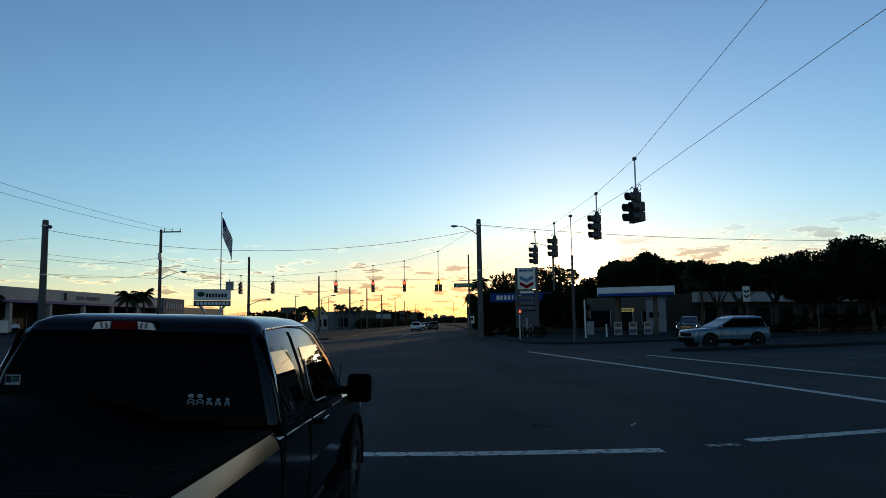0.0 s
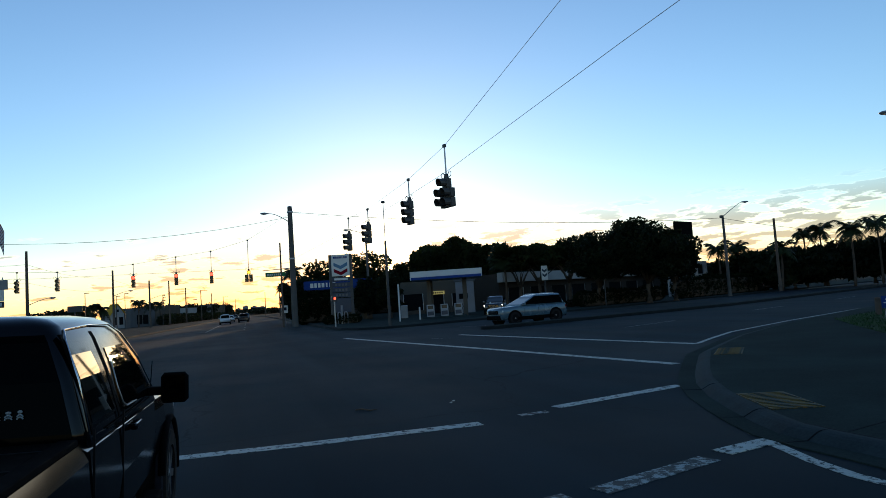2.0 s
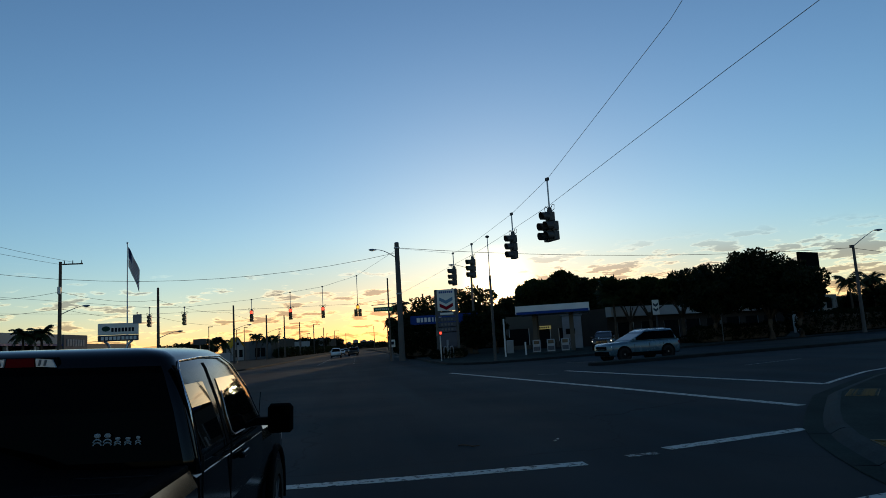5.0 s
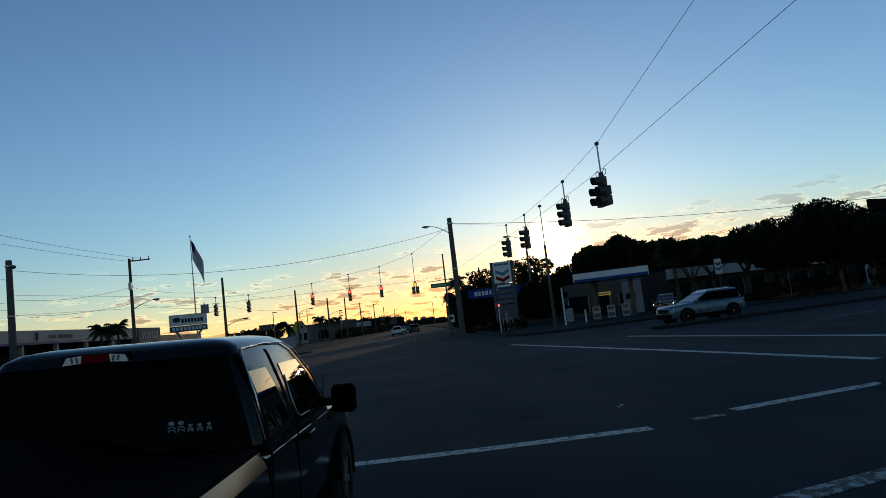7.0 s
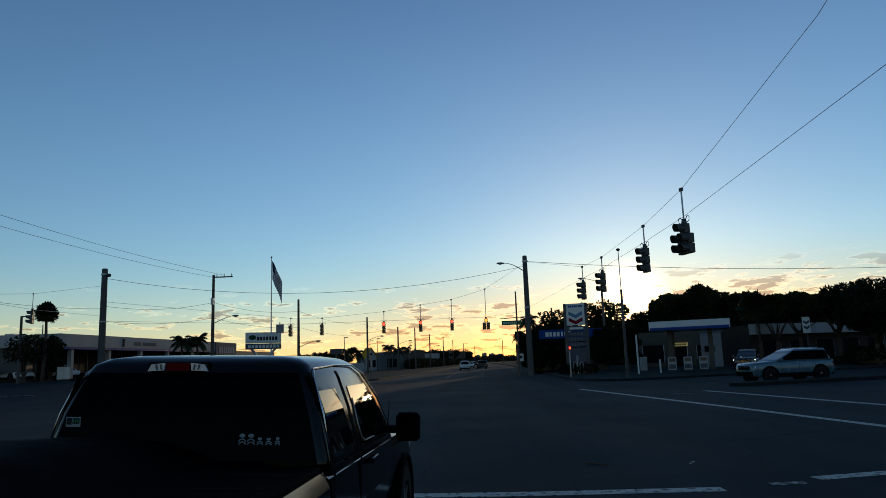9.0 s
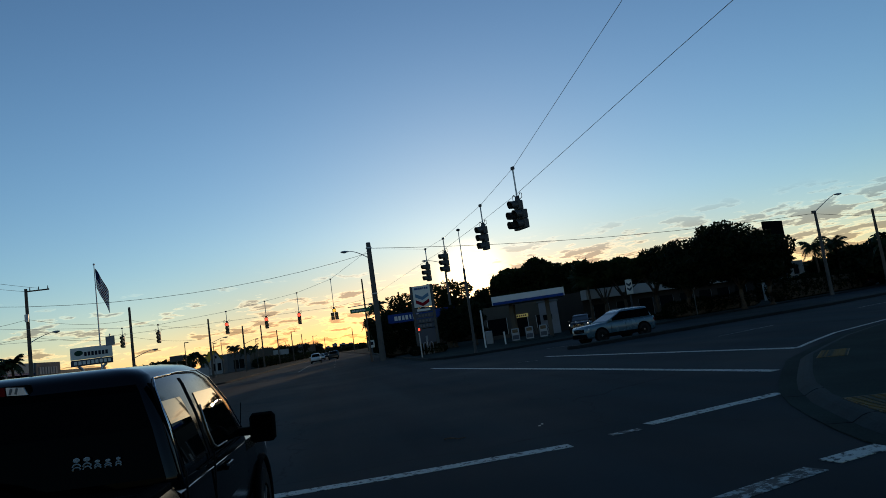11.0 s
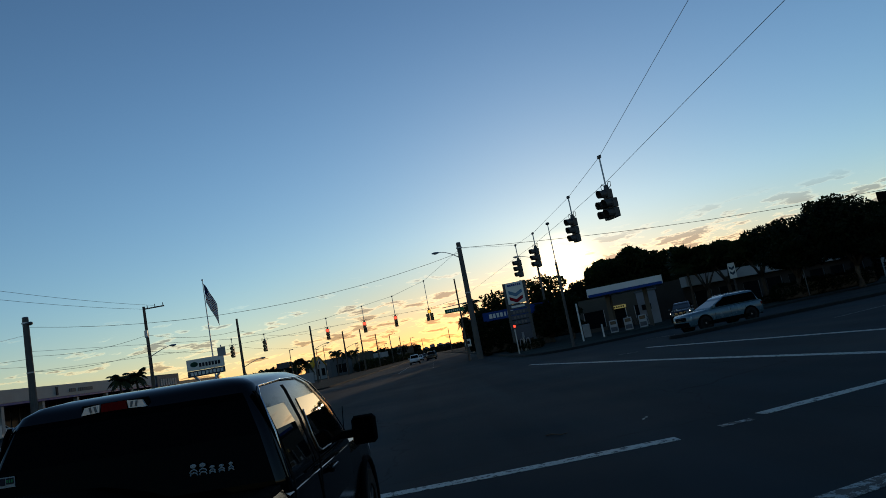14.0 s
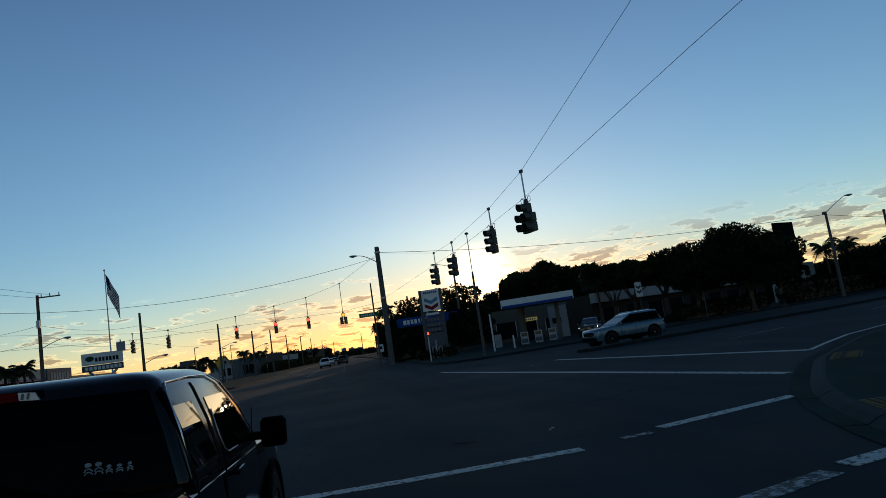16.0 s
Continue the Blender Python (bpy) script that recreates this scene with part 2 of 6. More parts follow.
M_BEIGE = surface("beige_stucco", (0.10, 0.082, 0.064), 0.9, vary=0.15, scale=0.4, fine=25, bump=0.003)
M_TAN = surface("tan_roof", (0.40, 0.29, 0.19), 0.9, vary=0.2, scale=0.5, fine=20)
M_GREYWALL = surface("grey_wall", (0.13, 0.13, 0.13), 0.85, vary=0.15, scale=0.4, fine=25)
M_PYLONBASE = surface("pale_render", (0.24, 0.24, 0.25), 0.9, vary=0.2, scale=0.6, fine=30, bump=0.002)
M_BLUE = surface("blue_panel", (0.012, 0.045, 0.20), 0.65, vary=0.12, scale=1.0, fine=30)
M_NAVY = surface("navy_panel", (0.02, 0.03, 0.055), 0.4, vary=0.15, scale=1.0, fine=30)
M_SKYBLUE = surface("blue_grey_chevron", (0.05, 0.16, 0.28), 0.4, vary=0.1)
M_RED = surface("red_panel", (0.22, 0.004, 0.014), 0.7, vary=0.12, scale=1.0, fine=30, gloss=0.08)
M_YELLOW = surface("yellow_panel", (0.55, 0.30, 0.015), 0.7, vary=0.12, scale=1.0, fine=30, gloss=0.06)
M_STREETGREEN = surface("street_sign_green", (0.025, 0.17, 0.07), 0.6, vary=0.1, scale=1.0, fine=30)
M_GREEN = surface("green_panel", (0.010, 0.055, 0.036), 0.7, vary=0.12, scale=1.0, fine=30, gloss=0.08)
M_SIGNFACE = surface("white_sign_face", (0.70, 0.68, 0.62), 0.65, vary=0.06, scale=1.0, fine=30)
M_GAP = surface("open_joint", (0.006, 0.007, 0.008), 0.95, vary=0.2, scale=3, fine=40)
M_INK = surface("dark_lettering", (0.02, 0.022, 0.03), 0.85, vary=0.1, gloss=0.06)
M_TACTILE = worn_paint("yellow_tactile_mat", (0.13, 0.082, 0.018), (0.030, 0.036, 0.028), 0.47)
M_BARK = surface("bark", (0.085, 0.062, 0.045), 0.95, vary=0.35, scale=4, fine=30, bump=0.01)
M_LEAF = surface("leaf", (0.024, 0.032, 0.011), 0.65, vary=0.5, scale=0.7, fine=6, per_object=0.15)
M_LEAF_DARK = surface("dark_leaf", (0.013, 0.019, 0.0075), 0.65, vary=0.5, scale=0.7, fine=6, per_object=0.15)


def leafy(m, amount=0.4):
    """Lets light through the leaves."""
    t = m.node_tree
    b = t.nodes["Principled BSDF"]
    o = t.nodes["Material Output"]
    tr = t.nodes.new("ShaderNodeBsdfTranslucent")
    gain = t.nodes.new("ShaderNodeVectorMath")
    gain.operation = "MULTIPLY"
    gain.inputs[1].default_value = (1.7, 1.5, 0.7)
    link(t, b.inputs["Base Color"].links[0].from_socket, gain.inputs[0])
    link(t, gain.outputs[0], tr.inputs["Color"])
    mx = t.nodes.new("ShaderNodeMixShader")
    mx.inputs[0].default_value = amount
    link(t, b.outputs[0], mx.inputs[1])
    link(t, tr.outputs[0], mx.inputs[2])
    link(t, mx.outputs[0], o.inputs["Surface"])


leafy(M_LEAF)
leafy(M_LEAF_DARK, 0.25)
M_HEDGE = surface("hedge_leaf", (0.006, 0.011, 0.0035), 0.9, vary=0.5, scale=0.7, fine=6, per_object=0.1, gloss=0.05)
M_STICKER = surface("grey_sticker", (0.24, 0.27, 0.28), 0.6, vary=0.2, scale=8, fine=60)
M_FROND = surface("palm_frond", (0.024, 0.033, 0.012), 0.6, vary=0.4, scale=1.0, fine=8)
M_BLACKPAINT = surface("black_car_paint", (0.0012, 0.0013, 0.0020), 0.11, vary=0.1, scale=2, fine=60, gloss=0.28)
M_SILVER = surface("silver_blue_car_paint", (0.075, 0.145, 0.190), 0.26, metal=0.25, vary=0.06, scale=2, fine=80, coat=0.4)
M_WHITECAR = surface("white_car_paint", (0.66, 0.66, 0.65), 0.3, vary=0.05, scale=2, fine=60, coat=0.6)
M_DARKCAR = surface("dark_car_paint", (0.018, 0.018, 0.022), 0.25, vary=0.1, scale=2, fine=60, coat=0.6)
M_TRIM = surface("black_plastic_trim", (0.0025, 0.0025, 0.003), 0.85, vary=0.2, scale=4, fine=70, gloss=0.04)
M_RUBBER = surface("tyre_rubber", (0.016, 0.016, 0.016), 0.85, vary=0.25, scale=6, fine=60)
M_RIM = surface("alloy_rim", (0.24, 0.24, 0.25), 0.35, metal=0.8, vary=0.1)
M_CHROME = surface("chrome", (0.6, 0.6, 0.6), 0.12, metal=1.0, vary=0.05)
# dark glass whose gold sheen paints the sunset's warmth into its reflections
M_GLASS = glass("gold_sheen_glass", (0.002, 0.0025, 0.003), 0.02, 1.42, (1.0, 0.80, 0.46))
M_WINDSCREEN = glass("car_windscreen", (0.006, 0.008, 0.010), 0.03, 1.5)
M_REARGLASS = glass("privacy_film_glass", (0.0006, 0.0007, 0.0009), 0.04, 1.08)
M_SHOPGLASS = glass("shop_glass", (0.008, 0.009, 0.010), 0.45, 1.08)
M_LAMPGLASS = surface("clear_lamp_lens", (0.55, 0.57, 0.58), 0.15, vary=0.1, scale=12, fine=80, coat=0.5)
M_LITSIGN = surface("lit_yellow_sign", (0.5, 0.4, 0.1), 0.5, vary=0.1, emit=(0.9, 0.75, 0.25), strength=0.10)
M_HEAD_LIT = surface("lit_headlamp", (0.8, 0.8, 0.75), 0.2, vary=0.05, emit=(1.0, 0.93, 0.78), strength=3.5)
M_TAIL = surface("red_tail_lens", (0.11, 0.001, 0.002), 0.6, vary=0.1, scale=10, fine=80, gloss=0.05)
M_CLOTH_RED = surface("flag_red", (0.10, 0.010, 0.014), 0.85, vary=0.15)
M_CLOTH_BLUE = surface("flag_blue", (0.02, 0.03, 0.10), 0.85, vary=0.15)
M_CLOTH_WHITE = surface("flag_white", (0.85, 0.85, 0.85), 0.85, vary=0.1)
M_HAZE = surface("distant_tower", (0.20, 0.20, 0.22), 0.9, vary=0.15, scale=0.02, fine=0.3)
M_SUN = surface("sun_glow", (1, 1, 1), 0.5, vary=0.01, emit=(1.0, 0.86, 0.55), strength=60.0)

# ---- mesh helpers ----
def part(name, bm, material, parent=None, label="", smooth=False, kind=""):
    me = bpy.data.meshes.new(name)
    bmesh.ops.recalc_face_normals(bm, faces=bm.faces)
    if smooth:
        for f in bm.faces:
            f.smooth = True
    bm.to_mesh(me)
    bm.free()
    me.materials.append(material)
    ob = new(name, me)
    if parent:
        ob.parent = parent
    return tagged(ob, label=label, kind=kind)


def thing(name, at, label, category, group="", kind="", turn=0.0):
    ob = new(name)
    ob.matrix_basis = pose(*at, 0, 0, turn)
    return tagged(ob, label, category, group, kind)


def B():
    return bmesh.new()


def box(bm, c, s, turn=None, bevel=0.0):
    m = Matrix.Translation(c) @ (turn.to_4x4() if turn else Matrix()) @ Matrix.Diagonal((*s, 1))
    made = bmesh.ops.create_cube(bm, size=1.0, matrix=m)
    if bevel:
        es = {e for v in made["verts"] for e in v.link_edges}
        bmesh.ops.bevel(bm, geom=list(es), offset=bevel, segments=2, affect="EDGES", profile=0.6)
    return bm


def tube(bm, p0, p1, r0, r1=None, n=10):
    p0, p1 = Vector(p0), Vector(p1)
    r1 = r0 if r1 is None else r1
    d = p1 - p0
    m = Matrix.Translation((p0 + p1) / 2) @ d.to_track_quat("Z", "Y").to_matrix().to_4x4()
    bmesh.ops.create_cone(bm, cap_ends=True, segments=n, radius1=r0, radius2=r1, depth=d.length, matrix=m)
    return bm


def pipe(bm, pts, r, n=6):
    """A bent round bar through the points."""
    pts = [Vector(p) for p in pts]
    rings = []
    for i, p in enumerate(pts):
        d = (pts[min(i + 1, len(pts) - 1)] - pts[max(i - 1, 0)]).normalized()
        q = d.to_track_quat("Z", "Y").to_matrix()
        rr = r[i] if isinstance(r, (list, tuple)) else r
        rings.append([bm.verts.new(p + q @ Vector((rr * math.cos(2 * math.pi * k / n), rr * math.sin(2 * math.pi * k / n), 0))) for k in range(n)])
    skin(bm, rings, True)
    return bm


def skin(bm, rings, caps=True):
    for a, b in zip(rings, rings[1:]):
        for k in range(len(a)):
            bm.faces.new((a[k], a[(k + 1) % len(a)], b[(k + 1) % len(b)], b[k]))
    if caps:
        bm.faces.new(rings[0][::-1])
        bm.faces.new(rings[-1])
    return bm


def loft(bm, sections, caps=True):
    return skin(bm, [[bm.verts.new(p) for p in s] for s in sections], caps)


def prism(bm, outline, z0, z1):
    """A slab with the outline (x, y) from z0 to z1."""
    return loft(bm, [[(x, y, z0) for x, y in outline], [(x, y, z1) for x, y in outline]])


def ball(bm, c, r, squash=(1, 1, 1), sub=2):
    m = Matrix.Translation(c) @ Matrix.Diagonal((r * squash[0], r * squash[1], r * squash[2], 1))
    bmesh.ops.create_icosphere(bm, subdivisions=sub, radius=1.0, matrix=m)
    return bm


def offset_line(pts, d):
    """The polyline moved to its left by d."""
    out = []
    for i, p in enumerate(pts):
        a, b = Vector(pts[max(i - 1, 0)]), Vector(pts[min(i + 1, len(pts) - 1)])
        t = (b - a).normalized()
        out.append((p[0] - t.y * d, p[1] + t.x * d))
    return out

# ---- ground, kerbs, pavements, road markings ----
def ground_sheet():
    bm = B()
    bmesh.ops.create_grid(bm, x_segments=8, y_segments=8, size=2500)
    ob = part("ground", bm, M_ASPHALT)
    tagged(ob, "worn grey asphalt of a wide road junction", "road", kind="structure")


ground_sheet()


def block(name, kerb_line, back, label, material=None, top=0.15, gutter=True, roll=0.16, apron=0.42, edge=None):
    """A raised city block: kerb stones along kerb_line, pavement slab behind it up to the points of back."""
    root = thing(name, (0, 0, 0), label, "pavement", kind="structure")
    inner = offset_line(kerb_line, -roll)
    bm = B()
    prism(bm, inner + back, -0.1, top)
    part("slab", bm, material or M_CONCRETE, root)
    bm = B()
    secs = []
    for (x0, y0), (x1, y1) in zip(kerb_line, inner):
        dx, dy = x1 - x0, y1 - y0
        shape = ((0.0, 0.004), (0.22, top * 0.42), (0.42, top * 0.76), (0.62, top * 0.95), (0.8, top + 0.003), (1.0, top + 0.003)) if roll > 0.2 else ((0.1, top - 0.03), (0.3, top + 0.006), (1.0, top + 0.006))
        secs.append([(x0, y0, -0.1)] + [(x0 + dx * f, y0 + dy * f, z) for f, z in shape] + [(x1, y1, -0.1)])
    loft(bm, secs)
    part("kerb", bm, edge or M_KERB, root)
    if gutter:
        outer = offset_line(kerb_line, apron)
        bm = B()
        secs = [[(a[0], a[1], 0.004), (b[0], b[1], 0.016), (b[0], b[1], -0.05), (a[0], a[1], -0.05)] for b, a in zip(outer, kerb_line)]
        loft(bm, secs)
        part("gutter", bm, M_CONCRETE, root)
    return root


# near corner on our side: kerb runs along our lane, round the corner and off along the cross street
near_kerb = [(4.12, -48.12), (4.85, -23.96), (5.4, -9.46), (5.75, 0.3), (5.83, 3.2), (5.83, 4), (5.83, 4.75), (5.86, 5.3), (5.86, 5.95), (5.9, 6.53),
             (6.13, 7.19), (6.49, 8.05), (7.01, 9.18), (7.75, 10.46), (8.55, 11.57), (9.56, 12.87), (10.91, 14.57), (12.73, 16.17), (14.65, 17.81), (17.34, 19.63), (21.87, 22.38), (29.71, 26.45), (59.62, 40.7), (199.23, 106.25)]
near_kerb = offset_line(near_kerb, 0.17)
block("pavement_near", near_kerb, [(259.73, 94.37), (259.48, -62.95), (3.84, -72.27)], "light concrete pavement round the street corner with a rolled kerb", top=0.10, roll=0.29, apron=0.30)
far_kerb = [(138.8, 110), (89.3, 86.5), (61.8, 71), (42.2, 61.6), (26, 54.4), (17.8, 51), (13.2, 49), (9.9, 48.2), (8.2, 49.4), (7.4, 52.4), (7.3, 60), (7.93, 108.9), (8.89, 193.42), (7.36, 507)]
block("pavement_far", far_kerb, [(216.71, 514.77), (258.31, 178.97)], "grey concrete pavement and forecourt of the fuel station", edge=M_SHADEKERB)
left_kerb = [(5.86, 507.08), (-5.5, 192.89), (-9.08, 108.28), (-10.67, 75.64), (-12.12, 71.12), (-16.01, 68.69), (-23.57, 66.42), (-37.11, 61.18), (-67.9, 49.36), (-160.32, 13.19)]
block("pavement_left", left_kerb, [(-259.35, 44.22), (-237.67, 502.05)], "grey concrete pavement in front of the car dealership", edge=M_SHADEKERB)
behind_kerb = [(-161.84, -32.45), (-59.93, 8.72), (-29.22, 18.85), (-19.06, 20.81), (-14.14, 18.48), (-13.01, 13.07), (-13.04, 4.62), (-14.75, -48.81)]
block("pavement_behind", behind_kerb, [(-32.4, -73.59), (-163.24, -78.36)], "grey concrete pavement at the opposite corner")


def smooth01(f):
    f = min(max(f, 0.0), 1.0)
    return f * f * (3 - 2 * f)


def rise(x, y):
    """Height of the ground where the cross street climbs towards the dealership."""
    return -0.06 + 1.36 * smooth01((-13 - x) / 24) * smooth01((y - 24) / 36) * (1 - smooth01((y - 92) / 30))


def rising_ground():
    root = thing("road_rise", (0, 0, 0), "worn asphalt of the cross street rising towards the sales lot", "road", kind="structure")
    bm = B()
    xs = [-13 - 3 * i for i in range(12)] + [-55, -70, -100, -140]
    ys = [22 + 3 * j for j in range(35)]
    rows = [[bm.verts.new((x, y, rise(x, y))) for y in ys] for x in xs]
    for a, b in zip(rows, rows[1:]):
        for j in range(len(ys) - 1):
            bm.faces.new((a[j], a[j + 1], b[j + 1], b[j]))
    bmesh.ops.recalc_face_normals(bm, faces=bm.faces)
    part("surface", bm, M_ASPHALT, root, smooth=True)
    line = [(-22, 67), (-26, 65.6), (-31, 63.7), (-37.11, 61.4), (-45, 58.4), (-55, 54.5), (-68, 49.6), (-90, 41)]
    for name, d0, d1, z, m in (("kerb", 0.0, 0.2, 0.16, M_SHADEKERB), ("verge", 0.2, 2.6, 0.17, M_GRASS), ("footway", 2.6, 4.6, 0.15, M_CONCRETE)):
        a, b = offset_line(line, -d0), offset_line(line, -d1)
        bm = B()
        loft(bm, [[(p[0], p[1], rise(*p) - 0.1), (p[0], p[1], rise(*p) + z), (q[0], q[1], rise(*q) + z), (q[0], q[1], rise(*q) - 0.1)] for p, q in zip(a, b)])
        part(name, bm, m, root)
    bm = B()
    loft(bm, [[(x, y - 0.15, rise(x, y - 0.15) - 0.02), (x, y - 0.15, rise(x, y - 0.15) + 0.02), (x, y + 0.15, rise(x, y + 0.15) + 0.02), (x, y + 0.15, rise(x, y + 0.15) - 0.02)] for x, y in ((-33.6, 41.4), (-32, 42.4), (-30.4, 43.4), (-28.8, 44.4))])
    part("stop_line", bm, M_LINE_WORN, root)


rising_ground()


def median(name, line, width, label):
    """A raised traffic island with a rounded nose."""
    a, b = Vector(line[0]), Vector(line[1])
    t = (b - a).normalized()
    n = Vector((-t.y, t.x))
    r = width / 2
    nose = [tuple(a + n * r * math.cos(radians(x)) - t * r * math.sin(radians(x))) for x in range(0, 181, 20)]
    out = nose + [tuple(Vector(p) - n * r) for p in line[1:]] + [tuple(Vector(p) + n * r) for p in reversed(line[1:])]
    root = thing(name, (0, 0, 0), label, "median", kind="structure")
    bm = B()
    loft(bm, [[(x, y, -0.1) for x, y in out], [(x, y, 0.17) for x, y in out]])
    bmesh.ops.bevel(bm, geom=[e for e in bm.edges if all(v.co.z > 0.1 for v in e.verts)], offset=0.04, segments=2, affect="EDGES")
    part("kerb", bm, M_SHADEKERB, root)
    bm = B()
    inn = [tuple(a + t * 0.3 + (n * math.cos(radians(x)) - t * math.sin(radians(x))) * (r - 0.22)) for x in range(0, 181, 20)]
    inn += [tuple(Vector(p) - n * (r - 0.22)) for p in line[1:]] + [tuple(Vector(p) + n * (r - 0.22)) for p in reversed(line[1:])]
    prism(bm, inn, 0.0, 0.177)
    part("infill", bm, M_CONCRETE, root)
    return root


median("median", [(13.4, 36.0), (33, 41.9), (69, 60), (179, 111.8)], 1.3, "low concrete traffic island with rounded nose in the cross street")


def stripe(points, width, material=None, label="white painted road line", name="road_line", top=0.005):
    """A painted stripe along the points, 4 mm proud."""
    l, r = offset_line(points, width / 2), offset_line(points, -width / 2)
    bm = B()
    secs = [[(a[0], a[1], 0.001), (a[0], a[1], top), (b[0], b[1], top), (b[0], b[1], 0.001)] for a, b in zip(l, r)]
    loft(bm, secs)
    return tagged(part(name, bm, material or M_LINE), label, "road marking", "road markings", "structure")


stripe([(-7, 10.15), (-0.75, 9.48), (0.7, 9.37), (3.13, 9.33)], 0.27, label="cracked white crosswalk line across the lane")
stripe([(3.83, 9.57), (4.3, 9.61)], 0.18, M_LINE_WORN, label="worn stub of white crosswalk paint")
stripe([(4.57, 9.9), (7.29, 10.58)], 0.25, label="white crosswalk line ending at the gutter")
stripe([(0.2, 5.2), (1.6, 5.34), (2.6, 5.55)], 0.30, M_LINE_WORN, label="flaking white stop line")
stripe([(2.9, 5.6), (4.4, 6.06)], 0.26, M_LINE_WORN, label="flaking white stop line")
stripe([(4.66, 6.2), (5.44, 6.36)], 0.26, label="white stop line at the lane edge", top=0.010)
stripe([(5.36, 6.3), (5.12, 5.5), (5.02, 4.93), (5.03, 4.3), (5.08, 3.6), (5.02, 1.9), (4.75, -7.07), (3.46, -48.15)], 0.13, label="white edge line along the gutter")
stripe([(3.7, 3.05), (4.5, 3.2), (5.1, 3.4)], 0.40, M_LINE_WORN, label="wide flaking patch of white road paint at the kerb", top=0.012)
stripe([(5.6, 38.3), (8.1, 21.9), (9.25, 13.45)], 0.26, label="long white crosswalk line over the cross street")
stripe([(10.4, 32.6), (12.75, 17.4)], 0.26, label="long white crosswalk line over the cross street")
stripe([(12.75, 17.4), (14.3, 18.7), (16.34, 20.3), (21.5, 23.1), (30.2, 27.2), (59.61, 41.54), (189.25, 101.78)], 0.14, label="white edge line of the cross street")
for k in range(7):
    x, y = 16.52 + 11.87 * k, 27.51 + 5.64 * k
    stripe([(x, y), (x + 4.0, y + 1.90)], 0.12, M_LINE_WORN, label="faded white lane dash")
for k in range(9):
    x, y = 0.63 + 0.17 * k, 74.85 + 12.2 * k
    stripe([(x, y), (x, y + 3.0)], 0.12, M_LINE_WORN, label="faded white lane dash")
stripe([(-3.29, 77.12), (-2.61, 132.66), (-1.72, 241.3)], 0.12, M_LINE_WORN, label="faded lane line beyond the junction")
stripe([(13.33, 41.52), (14.71, 40.6)], 0.15, M_LINE_WORN, label="worn white paint at the island nose")
stripe([(8.59, 31.21), (9.27, 30.51)], 0.12, M_LINE_WORN, label="faded scrap of road paint")


def tactile_mat(at, size, turn):
    root = thing("tactile_mat", at, "worn yellow tactile paving mat with raised ribs on the kerb ramp", "tactile mat", "tactile mats", turn=turn)
    bm = B()
    box(bm, (0, 0, 0.006), (size[0], size[1], 0.012))
    part("mat", bm, M_TACTILE, root)
    n = int(size[1] / 0.11)
    rib = None
    for i in range(n):
        if rib is None:
            bm = B()
            box(bm, (0, 0, 0.016), (size[0] * 0.94, 0.035, 0.010), bevel=0.004)
            rib = part("rib", bm, M_TACTILE, root)
            o = rib
        else:
            o = new("rib", rib.data)
            o.parent = root
        o.location = (0, -size[1] / 2 + 0.06 + i * 0.11, 0)
    return root


tactile_mat((6.92, 7.88, 0.101), (0.66, 1.36), -22)
tactile_mat((11.1, 13.95, 0.101), (0.6, 1.55), -42)


def pavement_joints():
    inner = [q for q in offset_line(near_kerb, -0.30)]
    back = inner[4:10]
    for line, half in (([(6.05, 5.92), (8.1, 6.42), (10.2, 6.95)], 0.011), ([(6.01, 0.99), (12.03, 1.61)], 0.011), (back, 0.012)):
        bm = B()
        l, r = offset_line(line, half), offset_line(line, -half)
        loft(bm, [[(a[0], a[1], 0.09), (a[0], a[1], 0.1035), (b[0], b[1], 0.1035), (b[0], b[1], 0.09)] for a, b in zip(l, r)])
        tagged(part("pavement_joint", bm, M_GAP), "dark tooled joint in the concrete pavement", "joint", kind="structure")


pavement_joints()


def kerb_lettering():
    """Worn dark stencilling on the rolled kerb, too faded to read."""
    bm = B()
    rng = random.Random(5)
    y = 5.09
    tilt = Matrix.Rotation(radians(-18), 3, "Y")
    for i in range(14):
        if i == 9:
            y -= 0.035
            continue
        x = 5.60 - (y - 5.09) * 0.16
        for k in range(2):
            box(bm, (x + 0.115, y - 0.026 * k, 0.0795), (0.115 * rng.uniform(0.8, 1.0), 0.014, 0.012), tilt)
        dx = rng.choice((-0.045, 0.0, 0.045))
        box(bm, (x + 0.115 + dx, y - 0.013, 0.0795 + dx * 0.32), (0.016, 0.038, 0.012), tilt)
        y -= 0.061
    tagged(part("kerb_stencil", bm, M_GAP), "faded dark stencilled lettering on the kerb", "marking", kind="structure")


kerb_lettering()


